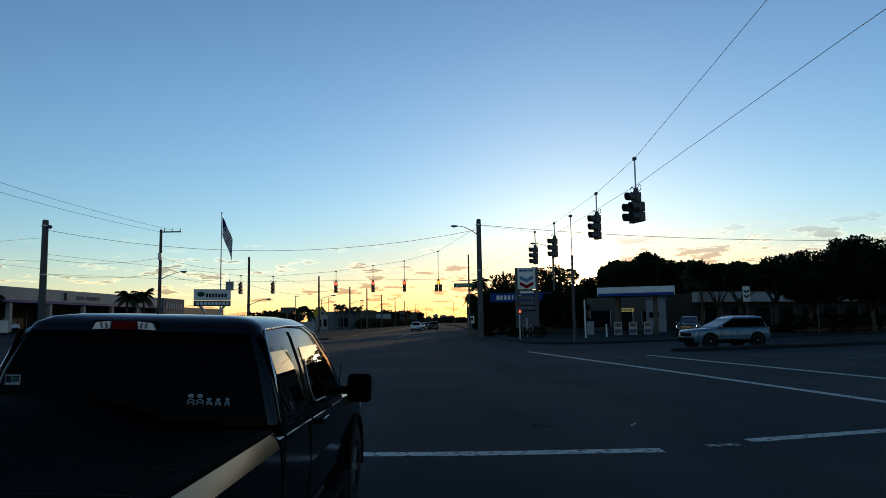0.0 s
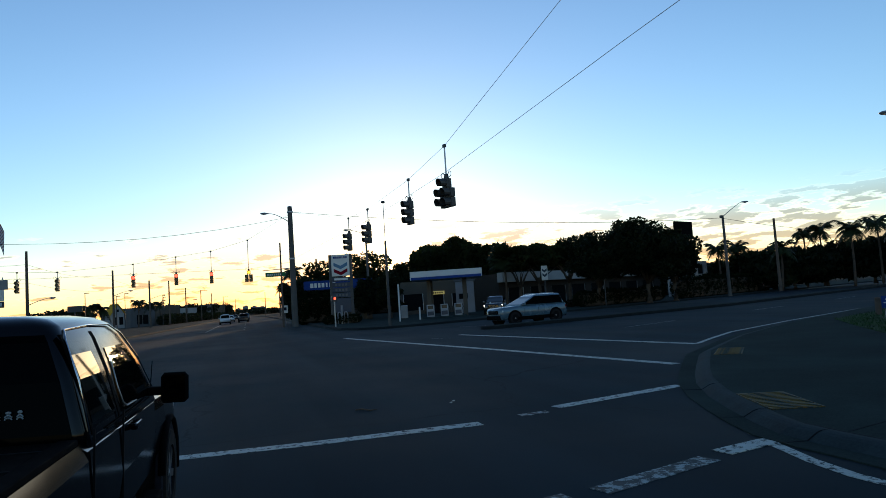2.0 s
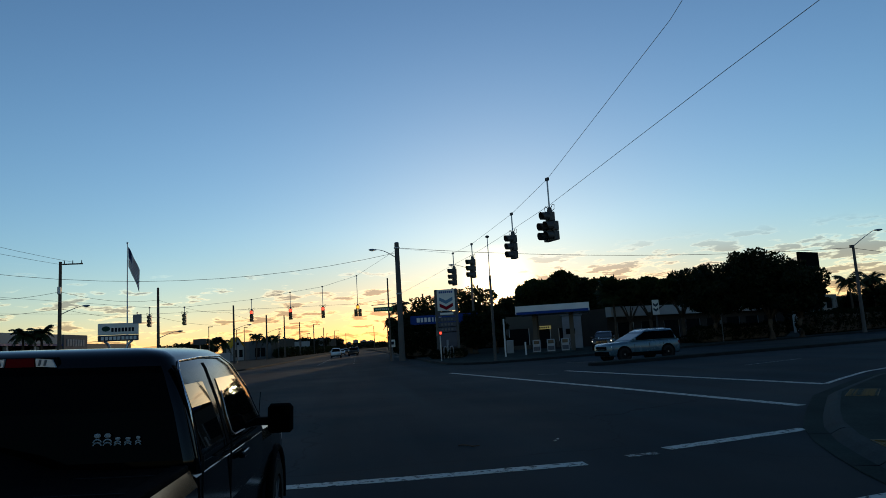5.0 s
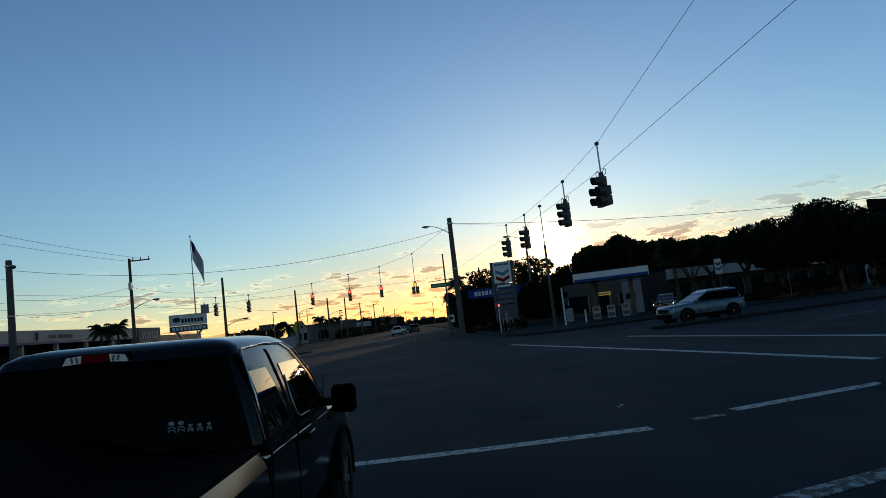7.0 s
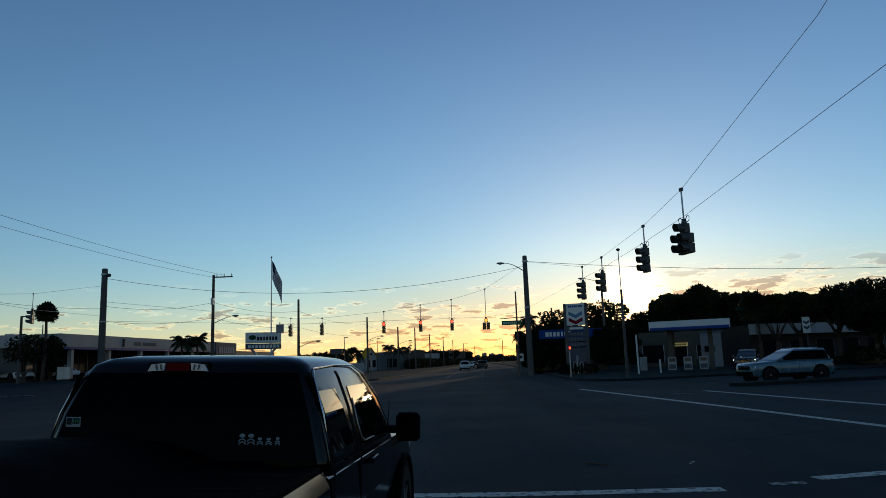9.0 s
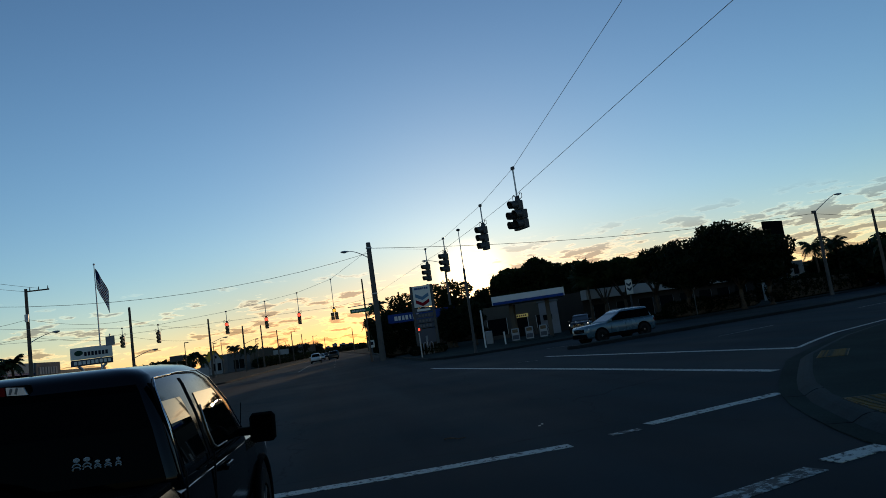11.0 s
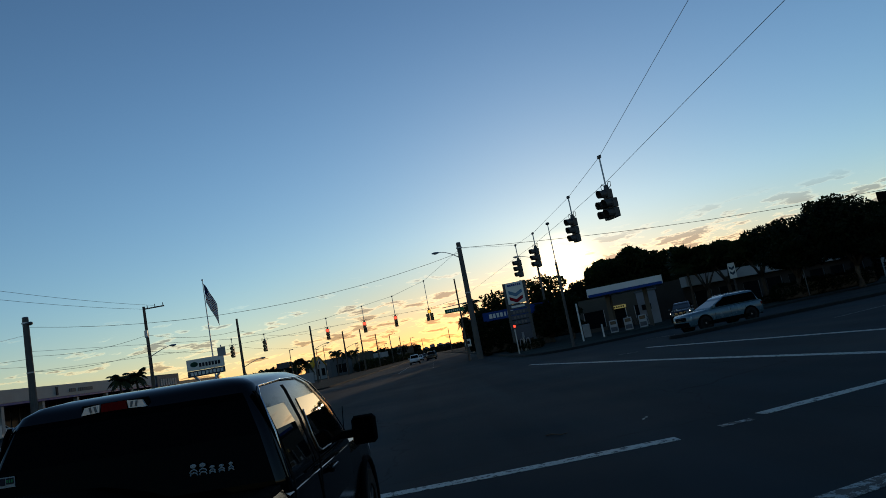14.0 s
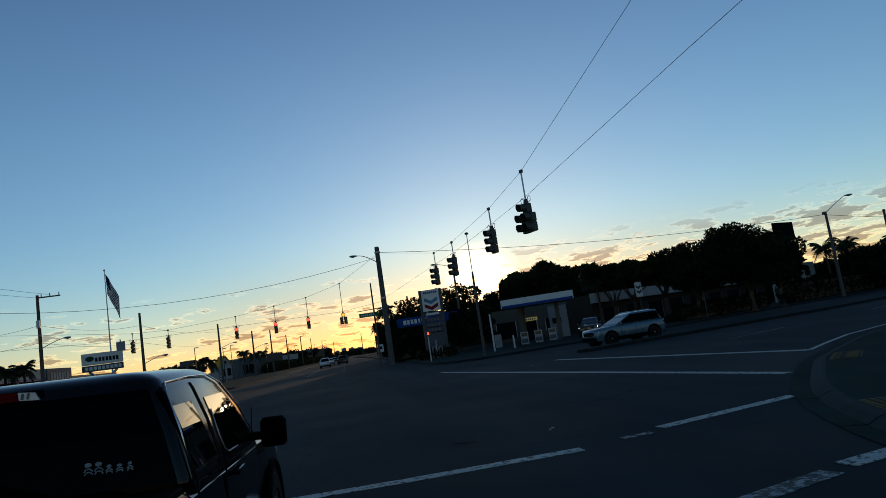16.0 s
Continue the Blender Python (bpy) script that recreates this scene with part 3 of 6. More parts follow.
def kerb_joints():
    """Open joints across the rolled kerb and its gutter."""
    foot, back, lip = near_kerb, offset_line(near_kerb, -0.29), offset_line(near_kerb, 0.30)
    for k, f in ((3, 0.2), (4, 0.9), (6, 0.1), (8, 0.3), (10, 0.4), (12, 0.5)):
        def on(line):
            return Vector(line[k]).lerp(Vector(line[k + 1]), f)
        a, b, c = on(lip), on(foot), on(back)
        t = (Vector(foot[k + 1]) - Vector(foot[k])).normalized() * 0.009
        bm = B()
        secs = []
        for p, z in ((a, 0.019), (b, 0.010), (b.lerp(c, 0.22), 0.048), (b.lerp(c, 0.42), 0.082), (b.lerp(c, 0.62), 0.101), (c, 0.1065)):
            secs.append([(p.x - t.x, p.y - t.y, z), (p.x + t.x, p.y + t.y, z), (p.x + t.x, p.y + t.y, z - 0.02), (p.x - t.x, p.y - t.y, z - 0.02)])
        loft(bm, secs)
        tagged(part("kerb_joint", bm, M_GAP), "dark open joint across the kerb and gutter", "joint", kind="structure")


kerb_joints()


def lawn(name, outline, label, seed, density=60):
    root = thing(name, (0, 0, 0), label, "grass", kind="stuff")
    bm = B()
    prism(bm, outline, 0.05, 0.12)
    part("turf", bm, M_GRASS, root)
    rng = random.Random(seed)
    xs, ys = [p[0] for p in outline], [p[1] for p in outline]
    verts, faces = [], []

    def inside(x, y):
        c = False
        for (x0, y0), (x1, y1) in zip(outline, outline[1:] + outline[:1]):
            if (y0 > y) != (y1 > y) and x < (x1 - x0) * (y - y0) / (y1 - y0) + x0:
                c = not c
        return c
    n = int((max(xs) - min(xs)) * (max(ys) - min(ys)) * density)
    for _ in range(min(n, 26000)):
        x, y = rng.uniform(min(xs), max(xs)), rng.uniform(min(ys), max(ys))
        if inside(x, y):
            a, h, w = rng.uniform(0, 6.28), rng.uniform(0.04, 0.12), 0.012
            i = len(verts)
            verts += [(x - w * math.cos(a), y - w * math.sin(a), 0.11), (x + w * math.cos(a), y + w * math.sin(a), 0.11),
                      (x + rng.uniform(-0.05, 0.05), y + rng.uniform(-0.05, 0.05), 0.12 + h)]
            faces.append((i, i + 1, i + 2))
    me = bpy.data.meshes.new("blades")
    me.from_pydata(verts, [], faces)
    me.materials.append(M_GRASS)
    o = new("blades", me)
    o.parent = root
    tagged(o, kind="stuff")


lawn("lawn", [(21.2, 20.6), (18.3, 16.9), (16.4, 14.3), (14.75, 11.75), (14.6, 10.9), (13.1, 9.7), (11.2, 7.75), (10.4, 6.6), (10.2, 5.2), (10.4, 2.07), (24.1, 2), (34, 10.1), (31.7, 24.6), (26.4, 22.9)], "dark green mown grass beside the pavement", 3)

bm = B()
ball(bm, (0, 0, 0), 9.2, sub=3)
disc = tagged(part("sun_disc", bm, M_SUN, smooth=True), "low evening sun glowing behind the trees", "sun", kind="structure")
disc.location = sun_dir * 2000

rng = random.Random(21)
pipe(bm := B(), [(1.77, 11.79, 0.012), (1.86, 11.7, 0.03), (1.98, 11.56, 0.014), (2.1, 11.57, 0.02)], [0.012, 0.014, 0.011, 0.006], 6)
tagged(part("twig", bm, M_BARK), "dark dry palm stalk lying on the asphalt", "twig")
for x, y in ((3.36, 11.47), (3.45, 11.61)):
    box(bm := B(), (x, y, 0.012), (0.045, 0.03, 0.012), Euler((0, 0, rng.uniform(0, 3))).to_matrix(), bevel=0.006)
    tagged(part("litter", bm, M_SIGNFACE), "small pale scrap of litter on the asphalt", "litter")

# ---- poles, wires, signals ----
def wire(name, pts, r, label, sag=0.0, group="overhead wires"):
    """A cable hung through the points, each span sagging."""
    bm = B()
    path = []
    for a, b in zip(pts, pts[1:]):
        a, b = Vector(a), Vector(b)
        for i in range(13):
            f = i / 12
            if path and i == 0:
                continue
            path.append(a.lerp(b, f) - Vector((0, 0, 4 * sag * f * (1 - f))))
    pipe(bm, path, r, 5)
    return tagged(part(name, bm, M_STEEL if name == "span_wire" or name == "tether_wire" else M_CABLE, smooth=True), label, "cable", group)


def strain_pole(at, h, r0=0.24, r1=0.17, label="tall tapered grey concrete strain pole"):
    root = thing("strain_pole", at, label, "pole", "strain poles")
    bm = B()
    tube(bm, (0, 0, 0), (0, 0, h), r0, r1, 14)
    part("shaft", bm, M_POLE, root, smooth=False)
    bm = B()
    tube(bm, (0, 0, h - 0.02), (0, 0, h + 0.06), r1 * 1.02, r1 * 0.8, 14)
    part("cap", bm, M_STEEL, root)
    for z in (h - 0.55, h * 0.56):
        bm = B()
        tube(bm, (0, 0, z), (0, 0, z + 0.12), r0 * 0.98, r0 * 0.98, 14)
        part("clamp", bm, M_STEEL, root)
    return root


def cobra_arm(root, start, tip, rise, r=0.045):
    """A bracket arm with a cobra-head lamp."""
    s, e = Vector(start), Vector(tip)
    bm = B()
    pts = [s.lerp(e, f) + Vector((0, 0, rise * math.sin(f * math.pi / 2) - rise * f)) for f in [i / 8 for i in range(9)]]
    pipe(bm, pts, [r * (1 - 0.4 * i / 8) for i in range(9)], 8)
    part("bracket_arm", bm, M_STEEL, root, smooth=True)
    d = (e - pts[-2]).normalized()
    d.z = 0
    d.normalize()
    bm = B()
    side = Vector((-d.y, d.x, 0))
    secs = []
    for f, w, hh in ((0, 0.05, 0.05), (0.15, 0.10, 0.08), (0.4, 0.17, 0.11), (0.65, 0.15, 0.09), (0.78, 0.04, 0.03)):
        c = e + d * f
        secs.append([c + side * w * x + Vector((0, 0, hh * z)) for x, z in ((-1, 0), (-0.7, 0.8), (0.7, 0.8), (1, 0), (0.7, -0.9), (-0.7, -0.9))])
    loft(bm, secs)
    head = part("lamp_head", bm, M_STEEL, root, "grey cobra-head lamp")
    bm = B()
    ball(bm, e + d * 0.42 - Vector((0, 0, 0.09)), 0.13, (1.3, 1.0, 0.45), 2)
    part("lens", bm, M_LAMPGLASS, head)


BIG = Vector((5.15, 66.45, 0.15))
TALL = Vector((8.5, 4.76, 0.10))
LEFTP = Vector((-34.42, 62.55, 0.15))
p = strain_pole(BIG, 11.4, 0.30, 0.22, "tall tapered grey concrete strain pole with a lamp bracket")
cobra_arm(p, (-0.18, 0, 10.0), (-2.0, -0.4, 10.75), 0.75)
p = strain_pole(TALL, 12.2, 0.26, 0.19, "tall grey concrete strain pole at the street corner")
p.matrix_basis = pose(*TALL, -2.6, -1.5, 0)
p = strain_pole(LEFTP, 11.3, 0.34, 0.26, "tall tapered concrete strain pole at the dealership corner")
bm = B()
ball(bm, (0.45, -0.1, 10.7), 0.22, (1, 1, 0.8))
part("detector", bm, M_DARKSTEEL, p)


def signal_head(parent, n, lit, turn=0.0, lit_amber=False, name="signal_head"):
    """A column of n signal sections with visors, hung below its parent's origin and facing -y."""
    sec = 0.34
    h = n * sec
    R = Matrix.Rotation(radians(turn), 3, "Z")
    bm = B()
    for i in range(n):
        box(bm, R @ Vector((0, 0.0, -(i + 0.5) * sec)), (0.33, 0.2, sec * 0.97), R, bevel=0.03)
    head = part(name, bm, M_SIGNAL, parent)
    for i in range(n):
        z = -(i + 0.5) * sec
        bm = B()
        c = R @ Vector((0, -0.12, z))
        bmesh.ops.create_cone(bm, cap_ends=True, segments=16, radius1=0.14, radius2=0.13, depth=0.03,
                              matrix=Matrix.Translation(c) @ R.to_4x4() @ Matrix.Rotation(radians(90), 4, "X"))
        on = lit == i
        part("lens", bm, (M_LENS_RED if lit_amber is False else M_LENS_AMBER) if on else M_LENS_DARK, head, "lit lens" if on else "")
        bm = B()
        ring = []
        for y in (-0.10, -0.36):
            ring.append([[R @ Vector((rr * math.cos(radians(a)), y - (0.0 if y > -0.2 else 0.05 * math.sin(radians(a))), z + rr * math.sin(radians(a)))) for a in range(-35, 216, 25)] for rr in (0.158, 0.148)])
        inner_outer = []
        for k in range(len(ring[0][0])):
            inner_outer.append([ring[0][0][k], ring[1][0][k], ring[1][1][k], ring[0][1][k]])
        loft(bm, inner_outer)
        part("visor", bm, M_SIGNAL, head)
    return head, h


def span_signal(at, top, turn, n, lit, lower, label, cluster=False, group="span-wire signals"):
    """A signal hung from the upper wire at z=top by a rod, steadied by the lower wire at z=lower; at gives the head's foot."""
    h = n * 0.34
    root = thing("traffic_signal", (at[0], at[1], at[2] + h), label, "traffic light", group, turn=turn)
    bm = B()
    tube(bm, (0, 0, 0.05), (0, 0, top - at[2] - h), 0.028, n=8)
    part("hanger_rod", bm, M_STEEL, root)
    bm = B()
    box(bm, (0, 0, top - at[2] - h), (0.16, 0.08, 0.12), bevel=0.02)
    part("wire_clamp", bm, M_DARKSTEEL, root)
    bm = B()
    tube(bm, (0, 0, 0), (0, 0, 0.16), 0.10, 0.07, 10)
    part("top_bracket", bm, M_SIGNAL, root)
    for s in (-1, 1):
        bm = B()
        pipe(bm, [(0.07 * s, 0, 0.1), (0.2 * s, 0, 0.24), (0.3 * s, 0, 0.2), (0.28 * s, 0, 0.06), (0.15 * s, 0, 0.02)], 0.014, 5)
        part("cable_loop", bm, M_CABLE, root, smooth=True)
    if cluster:
        c, _ = signal_head(root, 1, lit, lit_amber=True)
        for s in (-1, 1):
            bm = B()
            box(bm, (0.09 * s, 0.0, -0.37), (0.05, 0.08, 0.1))
            part("bracket", bm, M_SIGNAL, root)
            hh, _ = signal_head(root, 2, -1)
            hh.location = (0.185 * s, 0, -0.36)
    else:
        signal_head(root, n, lit)
    return root


# diagonal span over the near crosswalk: four signals seen from the side
SPAN_A = [("a", 7.23, 23.09, 7.22), ("b", 7.13, 28.16, 6.95), ("c", 6.85, 36.22, 6.86), ("d", 6.5, 40.56, 6.96)]
LOWER = 6.28
for k, (nm, x, y, top) in enumerate(SPAN_A):
    span_signal((x, y, 5.02), top, -72, 3, -1, LOWER, "five-section traffic signal on a span wire, seen from the side" if k == 0 else "three-section traffic signal on a span wire, seen from the side", cluster=(k == 0))
wire("span_wire", [(TALL.x - 0.3, TALL.y + 0.53, 11.75), (7.88, 14.53, 8.98)] + [(x, y, top) for _, x, y, top in SPAN_A] + [(BIG.x, BIG.y, 11.0)], 0.0075, "sagging steel messenger wire of the signal span")
wire("tether_wire", [(TALL.x - 0.19, TALL.y + 0.33, 7.25), (8.0, 12.72, 6.98)] + [(x, y, LOWER) for _, x, y, _ in SPAN_A] + [(BIG.x, BIG.y, 6.5)], 0.0075, "taut lower tether wire of the signal span")

# span across our road: signals that face us
SPAN_R = [(-17.5, 65.28, -1), (-14.5, 65.37, -1), (-8.6, 65.59, 0), (-5.1, 65.72, 0), (-2.12, 65.82, 0), (1.13, 65.94, -1)]
tops = []
for k, (x, y, lit) in enumerate(SPAN_R):
    top = 5.66 + (0.7, 0.6, 1.0, 1.5, 1.9, 2.8)[k]
    tops.append((x, y, top))
    span_signal((x, y, 4.62), top, 0, 3, lit if k < 5 else 0, 5.8, "span-wire traffic signal with a lit red lamp facing the lane" if lit == 0 else "dark span-wire traffic signal over the far lanes", cluster=(k == 5))
wire("span_wire", [(BIG.x, BIG.y, 10.9)] + [t for t in reversed(tops)] + [(LEFTP.x, LEFTP.y, 8.4)], 0.012, "sagging messenger wire across the main road")
wire("tether_wire", [(BIG.x, BIG.y, 6.3)] + [(t[0], t[1], 5.78) for t in reversed(tops)] + [(LEFTP.x, LEFTP.y, 6.6)], 0.012, "taut lower tether wire across the main road")
root = thing("blank_sign", (-18.5, 65.1, 5.4), "small square grey sign hung on the span wire", "sign")
box(bm := B(), (0, 0, 0), (0.75, 0.04, 0.8), bevel=0.02)
part("panel", bm, M_PYLONBASE, root)
tube(bm := B(), (0, 0, 0.35), (0, 0, 0.62), 0.06)
part("clamp", bm, M_STEEL, root)
# left span with two signals
wire("span_wire", [(LEFTP.x, LEFTP.y, 9.9), (-34.85, 52.9, 8.24), (-35.3, 48.5, 7.8), (-37.6, 34, 8.3), (-39.78, 9.03, 10.5)], 0.012, "sagging messenger wire of the side signal span")
wire("tether_wire", [(LEFTP.x, LEFTP.y, 7.05), (-34.85, 52.9, 6.98), (-35.3, 48.5, 7.22), (-37.6, 34, 7.3), (-39.78, 9.03, 7.6)], 0.012, "taut lower wire of the side signal span")
wire("power_line", [(LEFTP.x, LEFTP.y, 7.75), (-36.2, 48.5, 7.45), (-39.78, 9.03, 8.4)], 0.014, "thin overhead cable beside the side signal span", 0.2)
span_signal((-34.85, 52.9, 5.88), 8.24, -70, 3, -1, 6.98, "dark clustered traffic signal on the side span wire", cluster=True)
span_signal((-35.3, 48.5, 6.15), 7.8, -100, 3, -1, 7.22, "dark traffic signal on the side span wire")
root = thing("slim_pole", (-36.9, 54.7, rise(-36.9, 54.7) - 0.05), "slim dark steel pole with a short bracket at its top", "pole")
tube(bm := B(), (0, 0, 0), (0, 0, 5.5), 0.13, 0.10)
part("shaft", bm, M_DARKSTEEL, root)
tube(bm := B(), (0, 0, 5.45), (0.75, 0.5, 5.5), 0.05, 0.04)
part("bracket", bm, M_DARKSTEEL, root)

# street name board on an arm beside the big pole
root = thing("street_name_sign", (5.4, 68.38, 0.15), "green street name board hung from a mast arm", "street sign")
tube(bm := B(), (-1.2, 0, 0), (-1.2, 0, 8.2), 0.11, 0.07)
part("mast", bm, M_WOOD, root)
tube(bm := B(), (-2.9, 0, 5.55), (0.2, 0, 5.7), 0.035, 0.05)
part("arm", bm, M_STEEL, root)
box(bm := B(), (-1.75, -0.05, 5.12), (1.9, 0.04, 0.42), bevel=0.015)
bd = part("board", bm, M_STREETGREEN, root)
bm = B()
for i, w in enumerate((0.16, 0.12, 0.14, 0.1, 0.15, 0.12, 0.13)):
    box(bm, (-2.45 + i * 0.2, -0.075, 5.12), (w, 0.006, 0.16))
part("lettering", bm, M_SIGNFACE, bd)

# wooden utility poles on the far left
def utility_pole(at, h, label, arm=True, lamp=None):
    root = thing("utility_pole", at, label, "utility pole", "utility poles")
    tube(bm := B(), (0, 0, 0), (0, 0, h), 0.20, 0.13, 12)
    part("shaft", bm, M_WOOD, root)
    if arm:
        box(bm := B(), (0.95, 0, h - 0.25), (2.1, 0.1, 0.12))
        a = part("crossarm", bm, M_WOOD, root)
        for x in (0.35, 1.1, 1.9):
            tube(bm := B(), (x, 0, h - 0.19), (x, 0, h + 0.1), 0.05, 0.035, 8)
            part("insulator", bm, M_LENS_DARK, a)
        tube(bm := B(), (-0.02, -0.16, h - 2.4), (-0.02, -0.16, h - 3.1), 0.17, 0.17, 10)
        part("transformer", bm, M_STEEL, root)
    if lamp:
        cobra_arm(root, (0.1, 0, lamp), (2.2, -0.6, lamp + 0.65), 0.3)
    return root


utility_pole((-26.71, 69.52, 0.15), 11.3, "weathered wooden utility pole with a crossarm and street lamp", True, 6.3)
utility_pole((-21.8, 84.9, 0.15), 9.9, "weathered wooden utility pole beside the sales lot", False, 4.0)
wire("power_line", [(-26.71, 69.52, 11.2), (-36.9, 25.96, 14.2), (-46.66, -13.77, 15.5)], 0.014, "thin black overhead power line", 0.8)
wire("power_line", [(-25.69, 69.52, 11.4), (-35.9, 25.98, 14.8), (-45.66, -13.73, 16.2)], 0.014, "thin black overhead power line", 0.8)
wire("power_line", [(BIG.x, BIG.y, 10.6), (LEFTP.x, LEFTP.y, 10.6)], 0.018, "long overhead cable between two strain poles", 2.0)
wire("power_line", [(LEFTP.x, LEFTP.y, 8.0), (-26.71, 69.52, 8.6), (-21.8, 84.9, 8.6), (-19.05, 117.57, 8.6), (-16.87, 156.27, 8.6)], 0.015, "overhead cable along the poles", 0.5)
wire("power_line", [(LEFTP.x, LEFTP.y, 6.6), (-26.71, 69.52, 7.0), (-21.8, 84.9, 6.6), (-19.05, 117.57, 6.6)], 0.015, "overhead cable along the poles", 0.4)
wire("power_line", [(BIG.x, BIG.y, 11.05), (51.0, 63.0, 8.7), (119, 100.7, 9.5)], 0.022, "overhead cable along the far side of the cross street", 0.75)
for x, y, h, lm in ((-18.34, 117.6, 9.6, 5.6), (-15.8, 141.83, 9, 5.4), (-14.52, 167.22, 10, None), (-13.07, 198.65, 9.5, 5.5), (-10.92, 236.14, 10, None), (-9.1, 279.65, 10, 5.5), (-5.83, 337.7, 10, None), (-0.6, 410.3, 10, None), (12.25, 154.92, 9.5, None), (12.57, 215.27, 10, None), (11.69, 302.13, 10, None), (12.44, 111.48, 9.5, None)):
    utility_pole((x, y, 0.15), h, "distant wooden utility pole along the road", lm is None and x < 0 and y > 190, lm)

# slim lamp posts on the fuel station corner and beyond
root = thing("camera_pole", (10.55, 49.4, 0.15), "slim steel camera pole on the station corner", "pole")
tube(bm := B(), (0, 0, 0), (0, 0, 6.2), 0.11, 0.08)
part("lower_shaft", bm, M_DARKSTEEL, root)
tube(bm := B(), (0, 0, 6.2), (0, 0, 9.0), 0.035, 0.03)
part("upper_shaft", bm, M_STEEL, root)
ball(bm := B(), (0, 0, 9.08), 0.15, (1, 1, 0.7))
part("camera_dome", bm, M_DARKSTEEL, root)


def lamp_post(at, h, tip, label):
    root = thing("street_lamp", at, label, "street lamp", "street lamps")
    tube(bm := B(), (0, 0, 0), (0, 0, h), 0.19, 0.12, 12)
    part("shaft", bm, M_POLE, root)
    tube(bm := B(), (0, 0, 0), (0, 0, 0.35), 0.24, 0.2, 12)
    part("base", bm, M_POLE, root)
    box(bm := B(), (-0.15, 0, h - 0.1), (0.35, 0.25, 0.3), bevel=0.03)
    part("junction_box", bm, M_DARKSTEEL, root)
    cobra_arm(root, (0, 0, h - 0.1), tip, 0.25)
    return root


lamp_post((51.00, 62.66, 0.15), 8.75, (1.9, -0.8, 10.1), "grey street lamp with a long bracket arm")
p = lamp_post((33.99, 23.80, 0.10), 9.1, (-2.4, 1.75, 9.5), "tall street lamp beside the dealer sign")
tube(bm := B(), (0, 0, 8.75), (2.2, -2.6, 8.95), 0.09, 0.07)
part("rear_arm", bm, M_DARKSTEEL, p)
lamp_post((16.23, 87.48, 0.15), 10.8, (-2.2, -0.4, 11.3), "street lamp behind the fuel station")
utility_pole((62.32, 67.61, 0.15), 8.8, "slim dark utility pole across the street", False)

# pedestrian signal on a short post
root = thing("pedestrian_signal", (14.44, 11.24, 0.10), "pedestrian signal on a white post with a pedestal base", "pedestrian signal")
bm = B()
loft(bm, [[(r * math.cos(radians(a)), r * math.sin(radians(a)), z) for a in range(22, 382, 45)] for r, z in ((0.21, 0), (0.20, 0.26), (0.13, 0.38), (0.07, 0.44))])
part("pedestal", bm, M_POLE, root)
tube(bm := B(), (0, 0, 0.4), (0, 0, 2.62), 0.058, 0.058, 12)
part("post", bm, M_PUMP, root)
R2 = Matrix.Rotation(radians(-54), 3, "Z")
tube(bm := B(), (0, 0, 2.5), (0, 0, 2.66), 0.10, 0.13, 10)
part("collar", bm, M_TRIM, root)
box(bm := B(), (0, 0, 2.88), (0.56, 0.24, 0.50), R2, bevel=0.035)
hd = part("signal_box", bm, M_TRIM, root, "matt black signal head")
for s_ in (-1, 1):
    box(bm := B(), R2 @ Vector((s_ * 0.265, -0.18, 0.0)) + Vector((0, 0, 2.88)), (0.02, 0.20, 0.46), R2)
    part("visor_cheek", bm, M_TRIM, hd)
box(bm := B(), R2 @ Vector((0, -0.19, 0.235)) + Vector((0, 0, 2.88)), (0.55, 0.22, 0.02), R2, bevel=0.006)
part("visor_hood", bm, M_TRIM, hd)
box(bm := B(), R2 @ Vector((0, -0.125, 0)) + Vector((0, 0, 2.88)), (0.48, 0.02, 0.40), R2)
part("visor_grid", bm, M_GAP, hd)
box(bm := B(), R2 @ Vector((0.06, -0.138, 0)) + Vector((0, 0, 2.88)), (0.10, 0.01, 0.16), R2, bevel=0.004)
part("hand_symbol", bm, M_TAIL, hd, "dim red stop symbol")
box(bm := B(), R2 @ Vector((0.17, 0.0, 0.0)) + Vector((0, 0, 2.62)), (0.10, 0.10, 0.08), R2, bevel=0.01)
part("bracket", bm, M_TRIM, hd)
box(bm := B(), R2 @ Vector((0, -0.07, 0)) + Vector((0, 0, 1.42)), (0.25, 0.012, 0.36), R2, bevel=0.004)
pl = part("instruction_plate", bm, M_PUMP, root)
for dz in (1.53, 1.45, 1.37, 1.31):
    box(bm := B(), R2 @ Vector((0, -0.079, 0)) + Vector((0, 0, dz)), (0.18, 0.004, 0.022), R2)
    part("print", bm, M_INK, pl)
box(bm := B(), R2 @ Vector((0, -0.08, 0)) + Vector((0, 0, 1.06)), (0.13, 0.06, 0.18), R2, bevel=0.01)
part("button_box", bm, M_DARKSTEEL, root)
tube(bm := B(), R2 @ Vector((0, -0.06, 0)) + Vector((0, 0, 0.86)), R2 @ Vector((0, -0.15, 0)) + Vector((0, 0, 0.86)), 0.05)
part("push_button", bm, M_DARKSTEEL, root)


